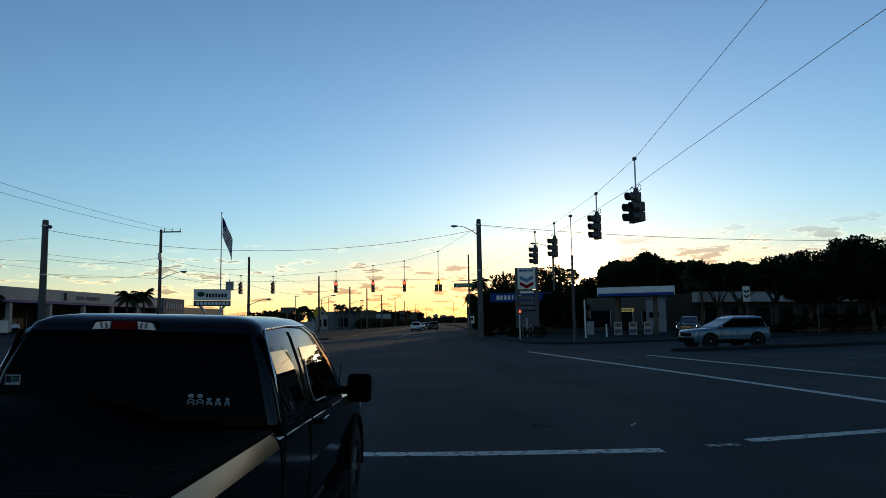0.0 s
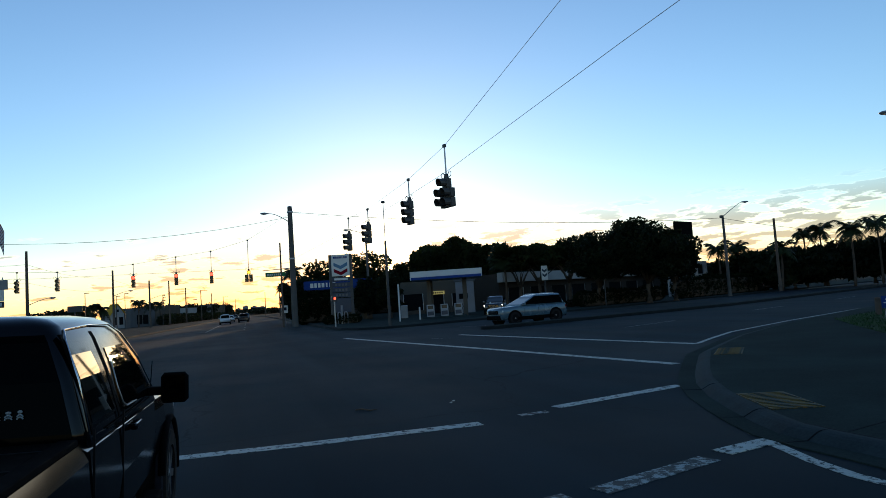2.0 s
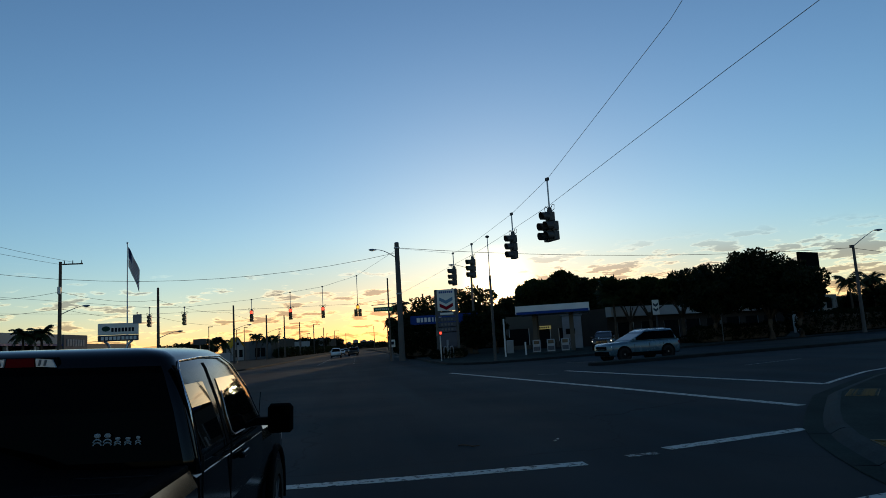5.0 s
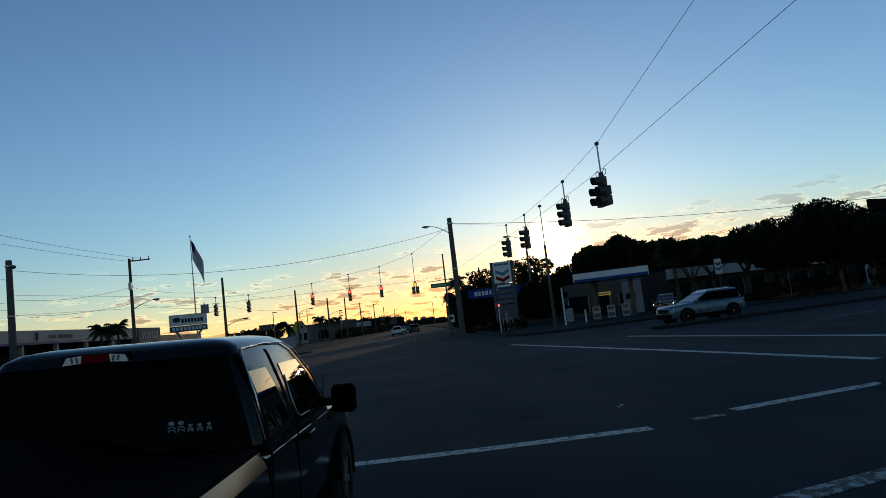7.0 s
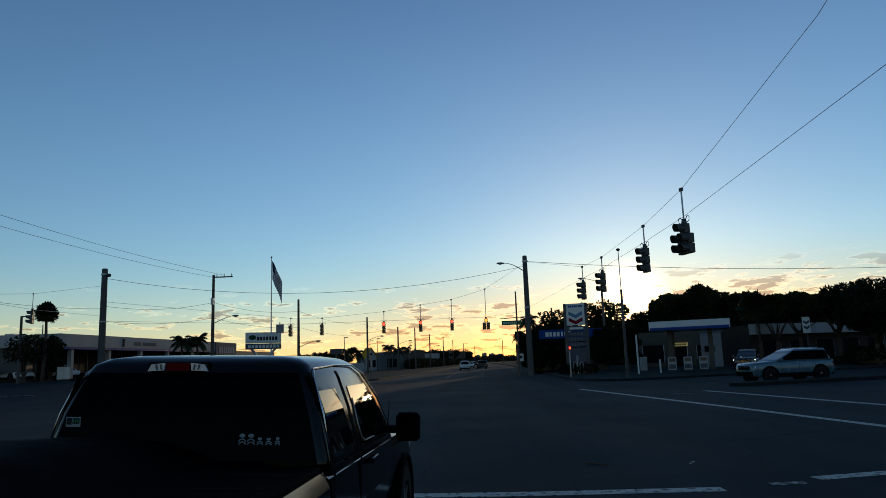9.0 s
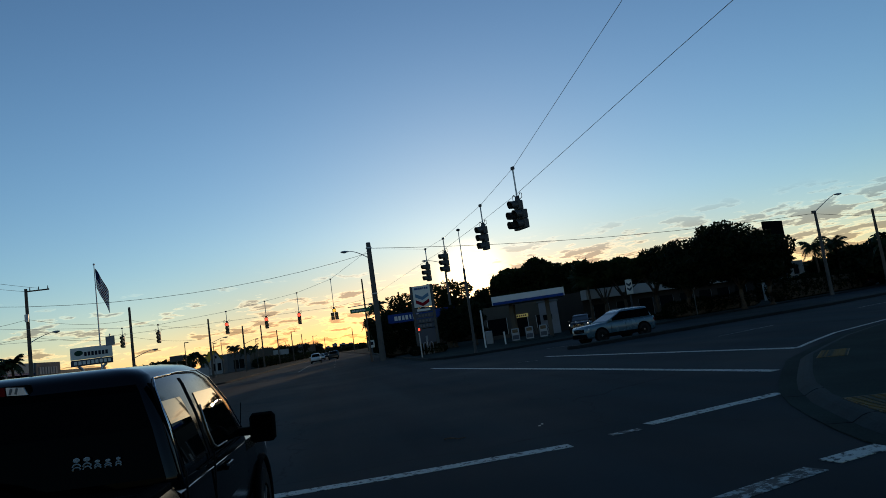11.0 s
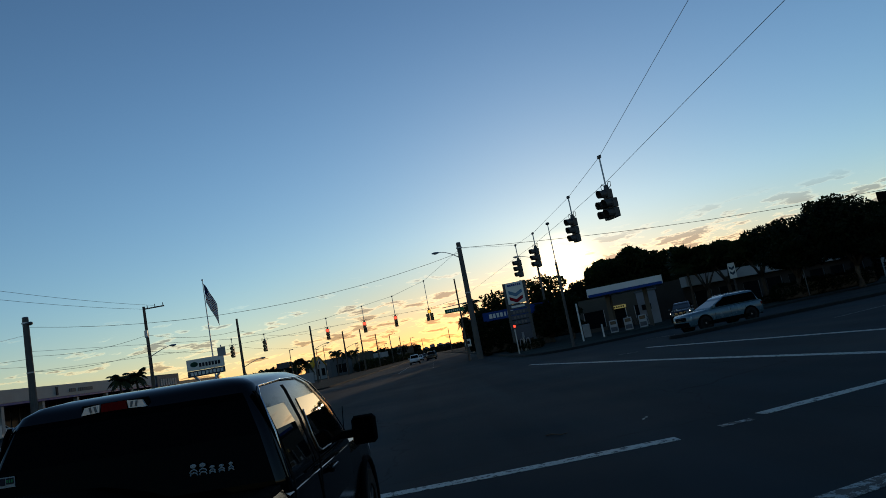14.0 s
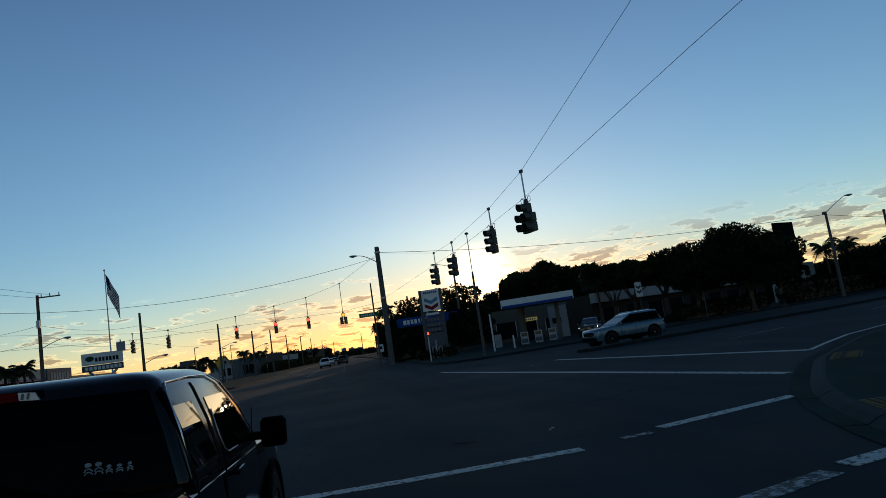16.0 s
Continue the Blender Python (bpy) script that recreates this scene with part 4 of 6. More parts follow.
def yard_sign(at, turn, label):
    root = thing("yard_sign", at, label, "sign", "yard signs", turn=turn)
    box(bm := B(), (0, 0, 0.62), (0.56, 0.012, 0.40))
    pn = part("panel", bm, M_BLUE, root)
    for z, w in ((0.71, 0.34), (0.6, 0.44), (0.50, 0.30)):
        box(bm := B(), (0, -0.009, z), (w, 0.006, 0.035))
        part("print", bm, M_SIGNFACE, pn)
    for x in (-0.2, 0.2):
        tube(bm := B(), (x, 0, 0), (x, 0, 0.45), 0.008, n=6)
        part("wire_leg", bm, M_STEEL, root)


yard_sign((20.50, 17.57, 0.12), -50, "blue yard sign with white print in the grass")
yard_sign((29.77, 22.95, 0.12), -52.8, "blue yard sign with white print behind the post")
for i, (x, y) in enumerate(((23.37, 20.6), (25, 19.76), (26.57, 21.83), (28.76, 22.98))):
    root = thing("bollard", (x, y, 0.12), "short dark wooden bollard in the grass", "bollard", "bollards")
    tube(bm := B(), (0, 0, 0), (0, 0, 0.62), 0.11, 0.10, 10)
    part("post", bm, M_WOOD, root)
    tube(bm := B(), (0, 0, 0.62), (0, 0, 0.66), 0.10, 0.06, 10)
    part("cap", bm, M_WOOD, root)


# ---- tall dealer sign with stacked panels on the near corner ----
def dealer_pylon():
    left, right = Vector((26.83, 18.1)), Vector((24.3, 13.35))
    c = (left + right) / 2
    w = (right - left).length
    turn = math.degrees(math.atan2((right - left).y, (right - left).x))
    root = thing("dealer_pylon_sign", (c.x, c.y, 0.10), "tall roadside pylon sign with stacked coloured brand panels", "sign", turn=turn)
    box(bm := B(), (0, 0.28, 3.63), (w, 0.55, 7.26), bevel=0.03)
    part("cabinet", bm, M_GREYWALL, root)
    box(bm := B(), (0, 0.0, 6.85), (w * 0.99, 0.03, 0.62), bevel=0.008)
    part("top_cap", bm, M_PYLONBASE, root)
    box(bm := B(), (0, 0.0, 0.76), (w * 0.99, 0.03, 1.5), bevel=0.008)
    part("base_panel", bm, M_PYLONBASE, root, "pale rendered base panel")
    # colour, bottom, top, emblem place, lettering runs (start, end, bars), as shares of the width
    spec = [("white", 5.80, 6.42, 0.22, ((0.30, 0.70, 6),)), ("yellow", 5.07, 5.75, 0.10, ((0.26, 0.48, 7), (0.54, 0.86, 7))),
            ("white", 4.39, 5.02, 0.14, ((0.25, 0.90, 7),)), ("red", 3.73, 4.35, 0.17, ((0.27, 0.84, 5),)),
            ("green", 3.06, 3.70, None, ((0.13, 0.84, 8),)), ("red", 2.23, 2.95, 0.10, ((0.19, 0.96, 11),)), ("white", 1.53, 2.18, 0.19, ((0.33, 0.88, 6),))]
    mats = {"white": M_SIGNFACE, "yellow": M_YELLOW, "red": M_RED, "green": M_GREEN}
    rng = random.Random(4)
    for kind, z0, z1, em, runs in spec:
        z, h = (z0 + z1) / 2, z1 - z0
        box(bm := B(), (0, -0.01, z), (w * 0.985, 0.05, h), bevel=0.012)
        pn = part("brand_panel", bm, mats[kind], root, f"{'dark green' if kind == 'green' else kind} brand panel")
        ink = M_INK if kind in ("white", "yellow") else M_SIGNFACE
        if em:
            tube(bm := B(), ((em - 0.5) * w, -0.034, z), ((em - 0.5) * w, -0.046, z), h * 0.34, h * 0.34, 16)
            part("emblem", bm, M_RED if kind == "white" and z < 3 else ink, pn)
        for a, b, n in runs:
            step = (b - a) * w / n
            for i in range(n):
                hh = h * (0.50 if kind != "yellow" else 0.26) * rng.uniform(0.92, 1.0)
                x = (a - 0.5) * w + (i + 0.5) * step
                box(bm := B(), (x, -0.039, z), (step * rng.uniform(0.52, 0.74), 0.010, hh))
                part("letter_bar", bm, ink, pn)
    box(bm := B(), (0, -0.012, 3.005), (w * 0.985, 0.04, 0.06))
    part("divider", bm, M_YELLOW, root)
    for i in range(4):
        box(bm := B(), (-w * 0.02 + i * 0.26, -0.022, 1.24), (0.18, 0.012, 0.30))
        part("number_bar", bm, M_INK, root)


dealer_pylon()


def road_sign(at, h, size, turn, label, face):
    root = thing("road_sign", at, label, "road sign", "road signs", turn=turn)
    tube(bm := B(), (0, 0, 0), (0, 0, h), 0.04, 0.04, 8)
    part("post", bm, M_GREYWALL, root)
    box(bm := B(), (0, -0.05, h - size[1] / 2), (size[0], 0.015, size[1]), bevel=0.005)
    pn = part("plate", bm, face, root)
    box(bm := B(), (0, -0.061, h - size[1] * 0.45), (size[0] * 0.6, 0.006, size[1] * 0.4))
    part("symbol", bm, M_INK, pn)


road_sign((4.47, 70.04, 0.15), 2.1, (0.6, 0.75), 2.1, "white regulatory sign on a steel post by the pole", M_SIGNFACE)
road_sign((35.03, 61.14, 0.15), 3.2, (0.55, 0.7), 25.0, "grey road sign on a thin post across the street", M_GREYWALL)

root = thing("pedestrian_signal", (7.74, 57.73, 0.15), "far pedestrian signal showing a red stop symbol", "pedestrian signal", turn=11.5)
tube(bm := B(), (0, 0, 0), (0, 0, 2.1), 0.055, 0.055)
part("post", bm, M_STEEL, root)
box(bm := B(), (0, 0, 2.3), (0.5, 0.24, 0.45), bevel=0.03)
hd = part("signal_box", bm, M_SIGNAL, root)
box(bm := B(), (0, -0.125, 2.32), (0.16, 0.02, 0.2), bevel=0.02)
part("hand_symbol", bm, M_LENS_RED, hd, "lit red stop symbol")
root = thing("pipe_assembly", (9.44, 65.75, 0.15), "pale valve pipes standing below the price sign", "pipes")
for x in (-0.35, 0.25):
    pipe(bm := B(), [(x, 0, 0), (x, 0, 0.9), (x + 0.06, 0, 1.08), (x + 0.22, 0, 1.12), (x + 0.32, 0, 0.95), (x + 0.32, 0, 0)], 0.06, 8)
    part("pipe", bm, M_PYLONBASE, root, smooth=True)
tube(bm := B(), (0.05, 0, 1.2), (0.05, 0, 1.75), 0.12, 0.10)
part("valve", bm, M_PYLONBASE, root)
tube(bm := B(), (0.05, 0, 0), (0.05, 0, 1.2), 0.05)
part("riser", bm, M_STEEL, root)
for i, (x, y, h) in enumerate(((-22.96, 121.05, 6.4), (-20.12, 132.02, 6.0), (-21.11, 148.88, 7.0), (-16.78, 175.59, 7.2), (-17.85, 190.03, 7.0), (-13.99, 217.93, 7.4), (-14.29, 257.74, 7.6), (-8.67, 303.81, 8.0))):
    root = thing("lot_lamp", (x, y, 0.15), "slender dark lamp post on the sales lots", "lamp post", "lot lamps")
    tube(bm := B(), (0, 0, 0), (0, 0, h), 0.075, 0.06)
    part("shaft", bm, M_DARKSTEEL, root)
    box(bm := B(), (0.3, 0, h), (0.75, 0.3, 0.12), bevel=0.02)
    part("lamp_head", bm, M_DARKSTEEL, root)

# ---- fuel station ----
def price_sign():
    root = thing("price_sign", (9.82, 67.47, 0.15), "tall fuel price sign with a red and blue logo panel", "sign", turn=-7.6)
    for x in (-1.0, 1.0):
        box(bm := B(), (x, 0, 3.35), (0.26, 0.4, 6.7), bevel=0.02)
        part("post", bm, M_DARKSTEEL, root)
    box(bm := B(), (0, 0, 5.65), (1.74, 0.32, 2.1), bevel=0.02)
    pn = part("logo_panel", bm, M_SIGNFACE, root)
    for z, m in ((5.72, M_SKYBLUE), (5.12, M_RED)):
        bm = B()
        ring = [(-0.66, z + 0.22), (0, z - 0.12), (0.66, z + 0.22), (0.66, z - 0.12), (0, z - 0.46), (-0.66, z - 0.12)]
        loft(bm, [[(x, -0.166, zz) for x, zz in ring], [(x, -0.176, zz) for x, zz in ring]])
        part("chevron", bm, m, pn)
    bm = B()
    for i, w in enumerate((0.17, 0.14, 0.14, 0.15, 0.1, 0.14, 0.14)):
        box(bm, (-0.58 + i * 0.195, -0.168, 6.42), (w, 0.01, 0.2))
    part("lettering", bm, M_BLUE, pn)
    box(bm := B(), (0, 0, 4.3), (1.74, 0.3, 0.42), bevel=0.015)
    b2 = part("grade_panel", bm, M_NAVY, root)
    box(bm := B(), (0, -0.155, 4.3), (1.3, 0.01, 0.2))
    part("lettering", bm, M_SIGNFACE, b2)
    for z in (3.75, 3.25, 2.75):
        box(bm := B(), (0, 0, z), (1.74, 0.28, 0.44), bevel=0.015)
        b2 = part("price_panel", bm, M_NAVY, root)
        for i in range(4):
            box(bm := B(), (-0.5 + 0.32 * i, -0.145, z), (0.2, 0.008, 0.22))
            part("digit_bar", bm, M_GREYWALL, b2)
    box(bm := B(), (0, 0, 1.75), (1.74, 0.26, 1.4), bevel=0.015)
    part("blank_panel", bm, M_NAVY, root)


price_sign()


def canopy(name, at, turn, size, z, thick, fascia, label, posts, stripe_mat=None):
    root = thing(name, at, label, "canopy", turn=turn)
    box(bm := B(), (0, 0, z + thick / 2), (size[0], size[1], thick), bevel=0.03)
    part("roof_deck", bm, M_WHITE, root)
    for sx, sy, lx, ly in ((0, -1, size[0] + 0.1, 0.08), (0, 1, size[0] + 0.1, 0.08), (-1, 0, 0.08, size[1] + 0.26), (1, 0, 0.08, size[1] + 0.26)):
        box(bm := B(), (sx * (size[0] / 2 + 0.05), sy * (size[1] / 2 + 0.05), z + thick * 0.53), (lx, ly, thick * 1.06), bevel=0.015)
        f = part("fascia", bm, fascia, root)
        if stripe_mat:
            box(bm := B(), (sx * (size[0] / 2 + 0.095), sy * (size[1] / 2 + 0.095), z + thick * 0.16), (lx if sy else 0.02, ly if sx else 0.02, thick * 0.32))
            part("stripe", bm, stripe_mat, f)
    for x, y in posts:
        box(bm := B(), (x, y, z / 2), (0.42, 0.42, z), bevel=0.02)
        part("post", bm, M_BEIGE, root)
    return root


canopy("pump_canopy", (20.19, 66.00, 0.15), -18.5, (6.7, 6.4), 3.66, 0.76, M_WHITE, "white fuel pump canopy with a blue lower edge", [(-1.8, -1.2), (1.7, -1.2), (-1.8, 2.2), (1.7, 2.2)], M_BLUE)
c = canopy("shop_canopy", (11.44, 81.88, 0.15), -5.1, (7.6, 5.0), 3.7, 0.95, M_BLUE, "blue canopy of the station shop with bright lettering", [(-3, -1.5), (3, -1.5), (3, 1.5), (-3, 1.5)])
bm = B()
for i, w in enumerate((0.36, 0.28, 0.28, 0.3, 0.18, 0.28, 0.3)):
    box(bm, (-3.0 + i * 0.42, -2.64, 4.2), (w, 0.02, 0.5))
part("lettering", bm, M_SIGNFACE, c)


def pump(at, turn):
    root = thing("fuel_pump", at, "white and blue fuel pump on a raised island", "fuel pump", "fuel pumps", turn=turn)
    box(bm := B(), (0, 0, 0.70), (0.70, 0.45, 1.1), bevel=0.04)
    part("cabinet", bm, M_PUMP, root)
    box(bm := B(), (0, -0.235, 1.02), (0.5, 0.03, 0.3), bevel=0.01)
    part("display", bm, M_LENS_DARK, root)
    box(bm := B(), (0, -0.235, 0.46), (0.56, 0.03, 0.36), bevel=0.01)
    part("lower_panel", bm, M_NAVY, root)
    for s in (-1, 1):
        pipe(bm := B(), [(s * 0.36, -0.1, 1.22), (s * 0.52, -0.1, 0.8), (s * 0.46, -0.1, 0.35), (s * 0.37, -0.1, 0.85)], 0.025, 6)
        part("hose", bm, M_RUBBER, root, smooth=True)
    box(bm := B(), (0, 0, 0.08), (1.5, 1.0, 0.16), bevel=0.03)
    part("island", bm, M_KERB, root)


for x, y in ((16.9, 61.0), (18.2, 60.9), (19.5, 60.8)):
    pump((x, y, 0.15), -17)


def shop(name, at, turn, size, wall, label, openings, band=None):
    """A one-storey commercial building; openings are (x, width, z0, z1, kind) on its front."""
    w, d, h = size
    root = thing(name, at, label, "building", turn=turn)
    cuts = sorted(openings)
    x = -w / 2
    for ox, ow, z0, z1, kind in cuts:
        if ox - ow / 2 > x:
            box(bm := B(), ((x + ox - ow / 2) / 2, 0.12, h / 2), (ox - ow / 2 - x, 0.24, h))
            part("wall", bm, wall, root)
        box(bm := B(), (ox, 0.12, (z1 + h) / 2), (ow, 0.24, h - z1))
        part("lintel", bm, wall, root)
        if z0 > 0.05:
            box(bm := B(), (ox, 0.12, z0 / 2), (ow, 0.24, z0))
            part("parapet", bm, wall, root)
        box(bm := B(), (ox, 0.16, (z0 + z1) / 2), (ow, 0.03, z1 - z0))
        wn = part("door" if kind == "door" else "window", bm, M_SHOPGLASS, root)
        for s in (-1, 1):
            box(bm := B(), (ox + s * (ow / 2 - 0.04), 0.11, (z0 + z1) / 2), (0.08, 0.1, z1 - z0))
            part("frame", bm, M_STEEL, wn)
        for k in range(1, max(1, int(ow / 1.6))):
            box(bm := B(), (ox - ow / 2 + k * ow / max(1, int(ow / 1.6)), 0.11, (z0 + z1) / 2), (0.06, 0.08, z1 - z0))
            part("mullion", bm, M_STEEL, wn)
        x = ox + ow / 2
    if x < w / 2:
        box(bm := B(), ((x + w / 2) / 2, 0.12, h / 2), (w / 2 - x, 0.24, h))
        part("wall", bm, wall, root)
    for s in (-1, 1):
        box(bm := B(), (s * (w / 2 - 0.12), d / 2 + 0.12, h / 2), (0.24, d - 0.24, h))
        part("side_wall", bm, wall, root)
    box(bm := B(), (0, d - 0.1, h / 2), (w - 0.5, 0.24, h))
    part("back_wall", bm, wall, root)
    box(bm := B(), (0, d / 2, h - 0.15), (w - 0.5, d - 0.3, 0.2))
    part("roof", bm, M_GREYWALL, root)
    if band:
        z0, z1, m = band
        box(bm := B(), (0, -0.5, (z0 + z1) / 2), (w + 0.3, 1.0, z1 - z0), bevel=0.03)
        part("fascia_band", bm, m, root)
    return root


shop("station_shop", (24.73, 85.98, 0.15), -16.1, (10, 8, 4.2), M_BEIGE, "beige station shop with glazed front behind the pumps", [(-3, 2.6, 0.5, 2.6, "w"), (0, 2.0, 0, 2.4, "door"), (3.0, 2.0, 0.8, 2.4, "w")])
root = thing("service_booth", (25.33, 75.99, 0.15), "small pale service kiosk beside the canopy", "kiosk", turn=-18.5)
box(bm := B(), (0, 0, 1.8), (2.1, 2.4, 3.6), bevel=0.03)
part("wall", bm, M_PYLONBASE, root)
box(bm := B(), (-0.2, -1.21, 1.9), (1.0, 0.04, 0.6))
part("hatch", bm, M_SHOPGLASS, root)
box(bm := B(), (0, 0, 3.68), (2.4, 2.7, 0.16), bevel=0.03)
part("roof", bm, M_GREYWALL, root)
root = thing("shop_sign", (24.92, 85.77, 2.55), "glowing yellow sign over the shop window", "sign", turn=-16.1)
box(bm := B(), (0, 0, 0.2), (1.7, 0.14, 0.42), bevel=0.02)
pn = part("lit_panel", bm, M_LITSIGN, root)
for i in range(5):
    box(bm := B(), (-0.55 + i * 0.27, -0.076, 0.2), (0.17, 0.012, 0.2))
    part("letter_bar", bm, M_INK, pn)
root = thing("ice_machine", (16.61, 70.12, 0.15), "pale vending cabinet by the pumps", "cabinet", turn=-16.1)
box(bm := B(), (0, 0, 0.65), (0.7, 0.5, 1.3), Euler((0.12, 0, 0)).to_matrix(), bevel=0.03)
part("cabinet", bm, M_PUMP, root)
for x, y in ((13.45, 58.65), (15.6, 60.0), (22.6, 60.6)):
    root = thing("guard_post", (x, y, 0.15), "white steel guard post on the forecourt", "post", "guard posts")
    tube(bm := B(), (0, 0, 0), (0, 0, 3.2 if x < 14 else 1.1), 0.07, 0.07)
    part("shaft", bm, M_WHITE, root)
    ball(bm := B(), (0, 0, 3.2 if x < 14 else 1.1), 0.07, (1, 1, 0.5), 1)
    part("cap", bm, M_WHITE, root)


def small_logo_sign(at, h):
    root = thing("logo_sign", at, "small white pole sign with two dark chevrons", "sign", turn=-22)
    tube(bm := B(), (0, 0, 0), (0, 0, h - 1.6), 0.1, 0.09)
    part("post", bm, M_DARKSTEEL, root)
    box(bm := B(), (0, 0, h - 1.0), (0.68, 0.3, 1.6), bevel=0.04)
    pn = part("panel", bm, M_SIGNFACE, root)
    for z in (h - 0.62, h - 1.12):
        bm = B()
        ring = [(-0.25, z + 0.11), (0, z - 0.08), (0.25, z + 0.11), (0.25, z - 0.14), (0, z - 0.34), (-0.25, z - 0.14)]
        loft(bm, [[(x, -0.156, zz) for x, zz in ring], [(x, -0.166, zz) for x, zz in ring]])
        part("chevron", bm, M_NAVY, pn)


small_logo_sign((32.6, 69.65, 0.15), 4.85)
shop("strip_mall", (46.85, 86.19, 0.15), 21.8, (34, 12, 4.4), M_BROWN, "low strip of shops with a pale fascia under trees", [(-14 + 4 * i, 2.8, 0.4, 2.6, "w") for i in range(8)], (3.3, 4.5, M_OFFWHITE))
shop("corner_shop", (61.7, 81.2, 0.15), 29.0, (4.2, 4, 4.65), M_OFFWHITE, "small white shop with a dark shop window", [(0, 1.9, 2.9, 4.1, "w")])
shop("street_shops", (90.76, 100.05, 0.15), 29.4, (36, 12, 3.8), M_BEIGE, "long beige low building behind palms", [(-14 + 5 * i, 3.0, 0.5, 2.8, "w") for i in range(6)])
root = thing("billboard", (63.35, 86.55, 0.15), "dark advertising board on steel legs above the trees", "billboard", turn=25.0)
box(bm := B(), (0, 0, 9.5), (4.8, 0.4, 2.6), bevel=0.04)
part("panel", bm, M_TRIM, root)
for x in (-1.6, 1.6):
    tube(bm := B(), (x, 0.3, 0), (x, 0.3, 8.4), 0.18)
    part("leg", bm, M_DARKSTEEL, root)

# ---- car dealership on the far left ----
def showroom():
    root = thing("dealership_showroom", (-39.1, 61.3, 0.15), "long low white showroom with a deep overhanging fascia on columns", "building", turn=87.1)
    L = 33.3
    box(bm := B(), (L / 2, 0.0, 4.80), (L, 3.0, 1.2), bevel=0.04)
    part("fascia", bm, M_OFFWHITE, root)
    box(bm := B(), (L / 2, -0.02, 4.09), (L + 0.1, 3.1, 0.20))
    part("soffit_band", bm, M_BLUE, root)
    box(bm := B(), (0.0, 9.0, 4.78), (2.4, 14.9, 1.16), bevel=0.04)
    part("end_fascia", bm, M_OFFWHITE, root)
    box(bm := B(), (0.3, 9.0, 3.1), (1.4, 14.6, 2.2))
    part("end_wall", bm, M_DARKSTEEL, root)
    box(bm := B(), (L / 2 + 0.6, 8.0, 2.6), (L - 1.2, 12.6, 5.2))
    part("body", bm, M_GREYWALL, root)
    for i in range(6):
        box(bm := B(), (2.1 + i * 6.1, -1.2, 2.0), (0.40, 0.40, 4.0), bevel=0.02)
        part("column", bm, M_OFFWHITE, root)
    for i in range(5):
        box(bm := B(), (4.6 + i * 6.3, 1.66, 2.0), (6.1, 0.06, 3.9))
        wn = part("window", bm, M_SHOPGLASS, root)
        for k in (-1, 0, 1):
            box(bm := B(), (4.6 + i * 6.3 + k * 1.8, 1.61, 2.0), (0.08, 0.05, 3.9))
            part("mullion", bm, M_DARKSTEEL, wn)
    bm = B()
    for i, w in enumerate((0.34, 0.3, 0.34, 0.0, 0.3, 0.34, 0.3, 0.28, 0.34, 0.3, 0.32)):
        if w:
            box(bm, (12.8 + i * 0.42, -1.53, 4.72), (w, 0.06, 0.36))
    part("lettering", bm, M_GREYWALL, root, "grey raised lettering")
    box(bm := B(), (10.4, -1.54, 4.78), (0.3, 0.08, 0.8))
    part("emblem", bm, M_INK, root)
    for x, y, r in ((4, 6, 0.9), (14, 7, 0.7)):
        box(bm := B(), (x, y, 5.2 + r / 3), (r * 1.6, r, r * 0.6), bevel=0.03)
        part("roof_unit", bm, M_STEEL, root)
    tube(bm := B(), (4.6, 3.5, 5.2), (4.6, 3.5, 6.6), 0.05)
    part("vent_pipe", bm, M_DARKSTEEL, root)


showroom()
root = thing("showroom_gate", (-37.1, 98.15, 0.15), "tall grey entrance portal with pale lettering", "building", turn=88.0)
box(bm := B(), (0, 0, 4.3), (7.4, 3, 2.2), bevel=0.05)
part("portal_head", bm, M_GREYWALL, root)
for x in (-3.2, 3.2):
    box(bm := B(), (x, 0, 1.6), (1.0, 3, 3.2), bevel=0.04)
    part("portal_leg", bm, M_GREYWALL, root)
box(bm := B(), (0, 1.2, 1.6), (5.4, 0.4, 3.2))
part("entrance_glass", bm, M_SHOPGLASS, root)
for i in range(7):
    box(bm := B(), (-2.5 + i * 0.8, -1.53, 4.35), (0.5, 0.06, 0.9))
    part("letter_bar", bm, M_OFFWHITE, root)
shop("service_hall", (-38.5, 116.6, 0.15), 89.4, (29, 10, 4.5), M_TAN, "long tan service building behind the dealer sign", [(-9.6 + 6 * i, 3.4, 0.0, 3.2, "door") for i in range(4)])


def dealer_sign():
    root = thing("dealer_sign", (-28.58, 92.6, 0.15), "white and navy dealer sign board on two posts", "sign", turn=27.7)
    box(bm := B(), (0, 0, 5.65), (4.7, 0.5, 1.45), bevel=0.04)
    pn = part("upper_panel", bm, M_SIGNFACE, root)
    ball(bm := B(), (-1.5, -0.26, 5.7), 0.42, (1.2, 0.06, 0.8))
    part("emblem", bm, M_GREEN, pn)
    for i in range(7):
        box(bm := B(), (-0.75 + i * 0.4, -0.26, 5.55), (0.28, 0.02, 0.5))
        part("letter_bar", bm, M_INK, pn)
    box(bm := B(), (0, 0, 4.5), (4.7, 0.5, 0.75), bevel=0.04)
    pn = part("lower_panel", bm, M_NAVY, root)
    for i in range(9):
        box(bm := B(), (-1.9 + i * 0.475, -0.26, 4.5), (0.34, 0.02, 0.42))
        part("letter_bar", bm, M_SIGNFACE, pn)
    for s in (-1, 1):
        pipe(bm := B(), [(s * 0.9, 0, 0), (s * 0.9, 0, 3.1), (s * 1.15, 0, 3.7), (s * 1.6, 0, 4.15)], 0.16, 8)
        part("post", bm, M_STEEL, root)


dealer_sign()


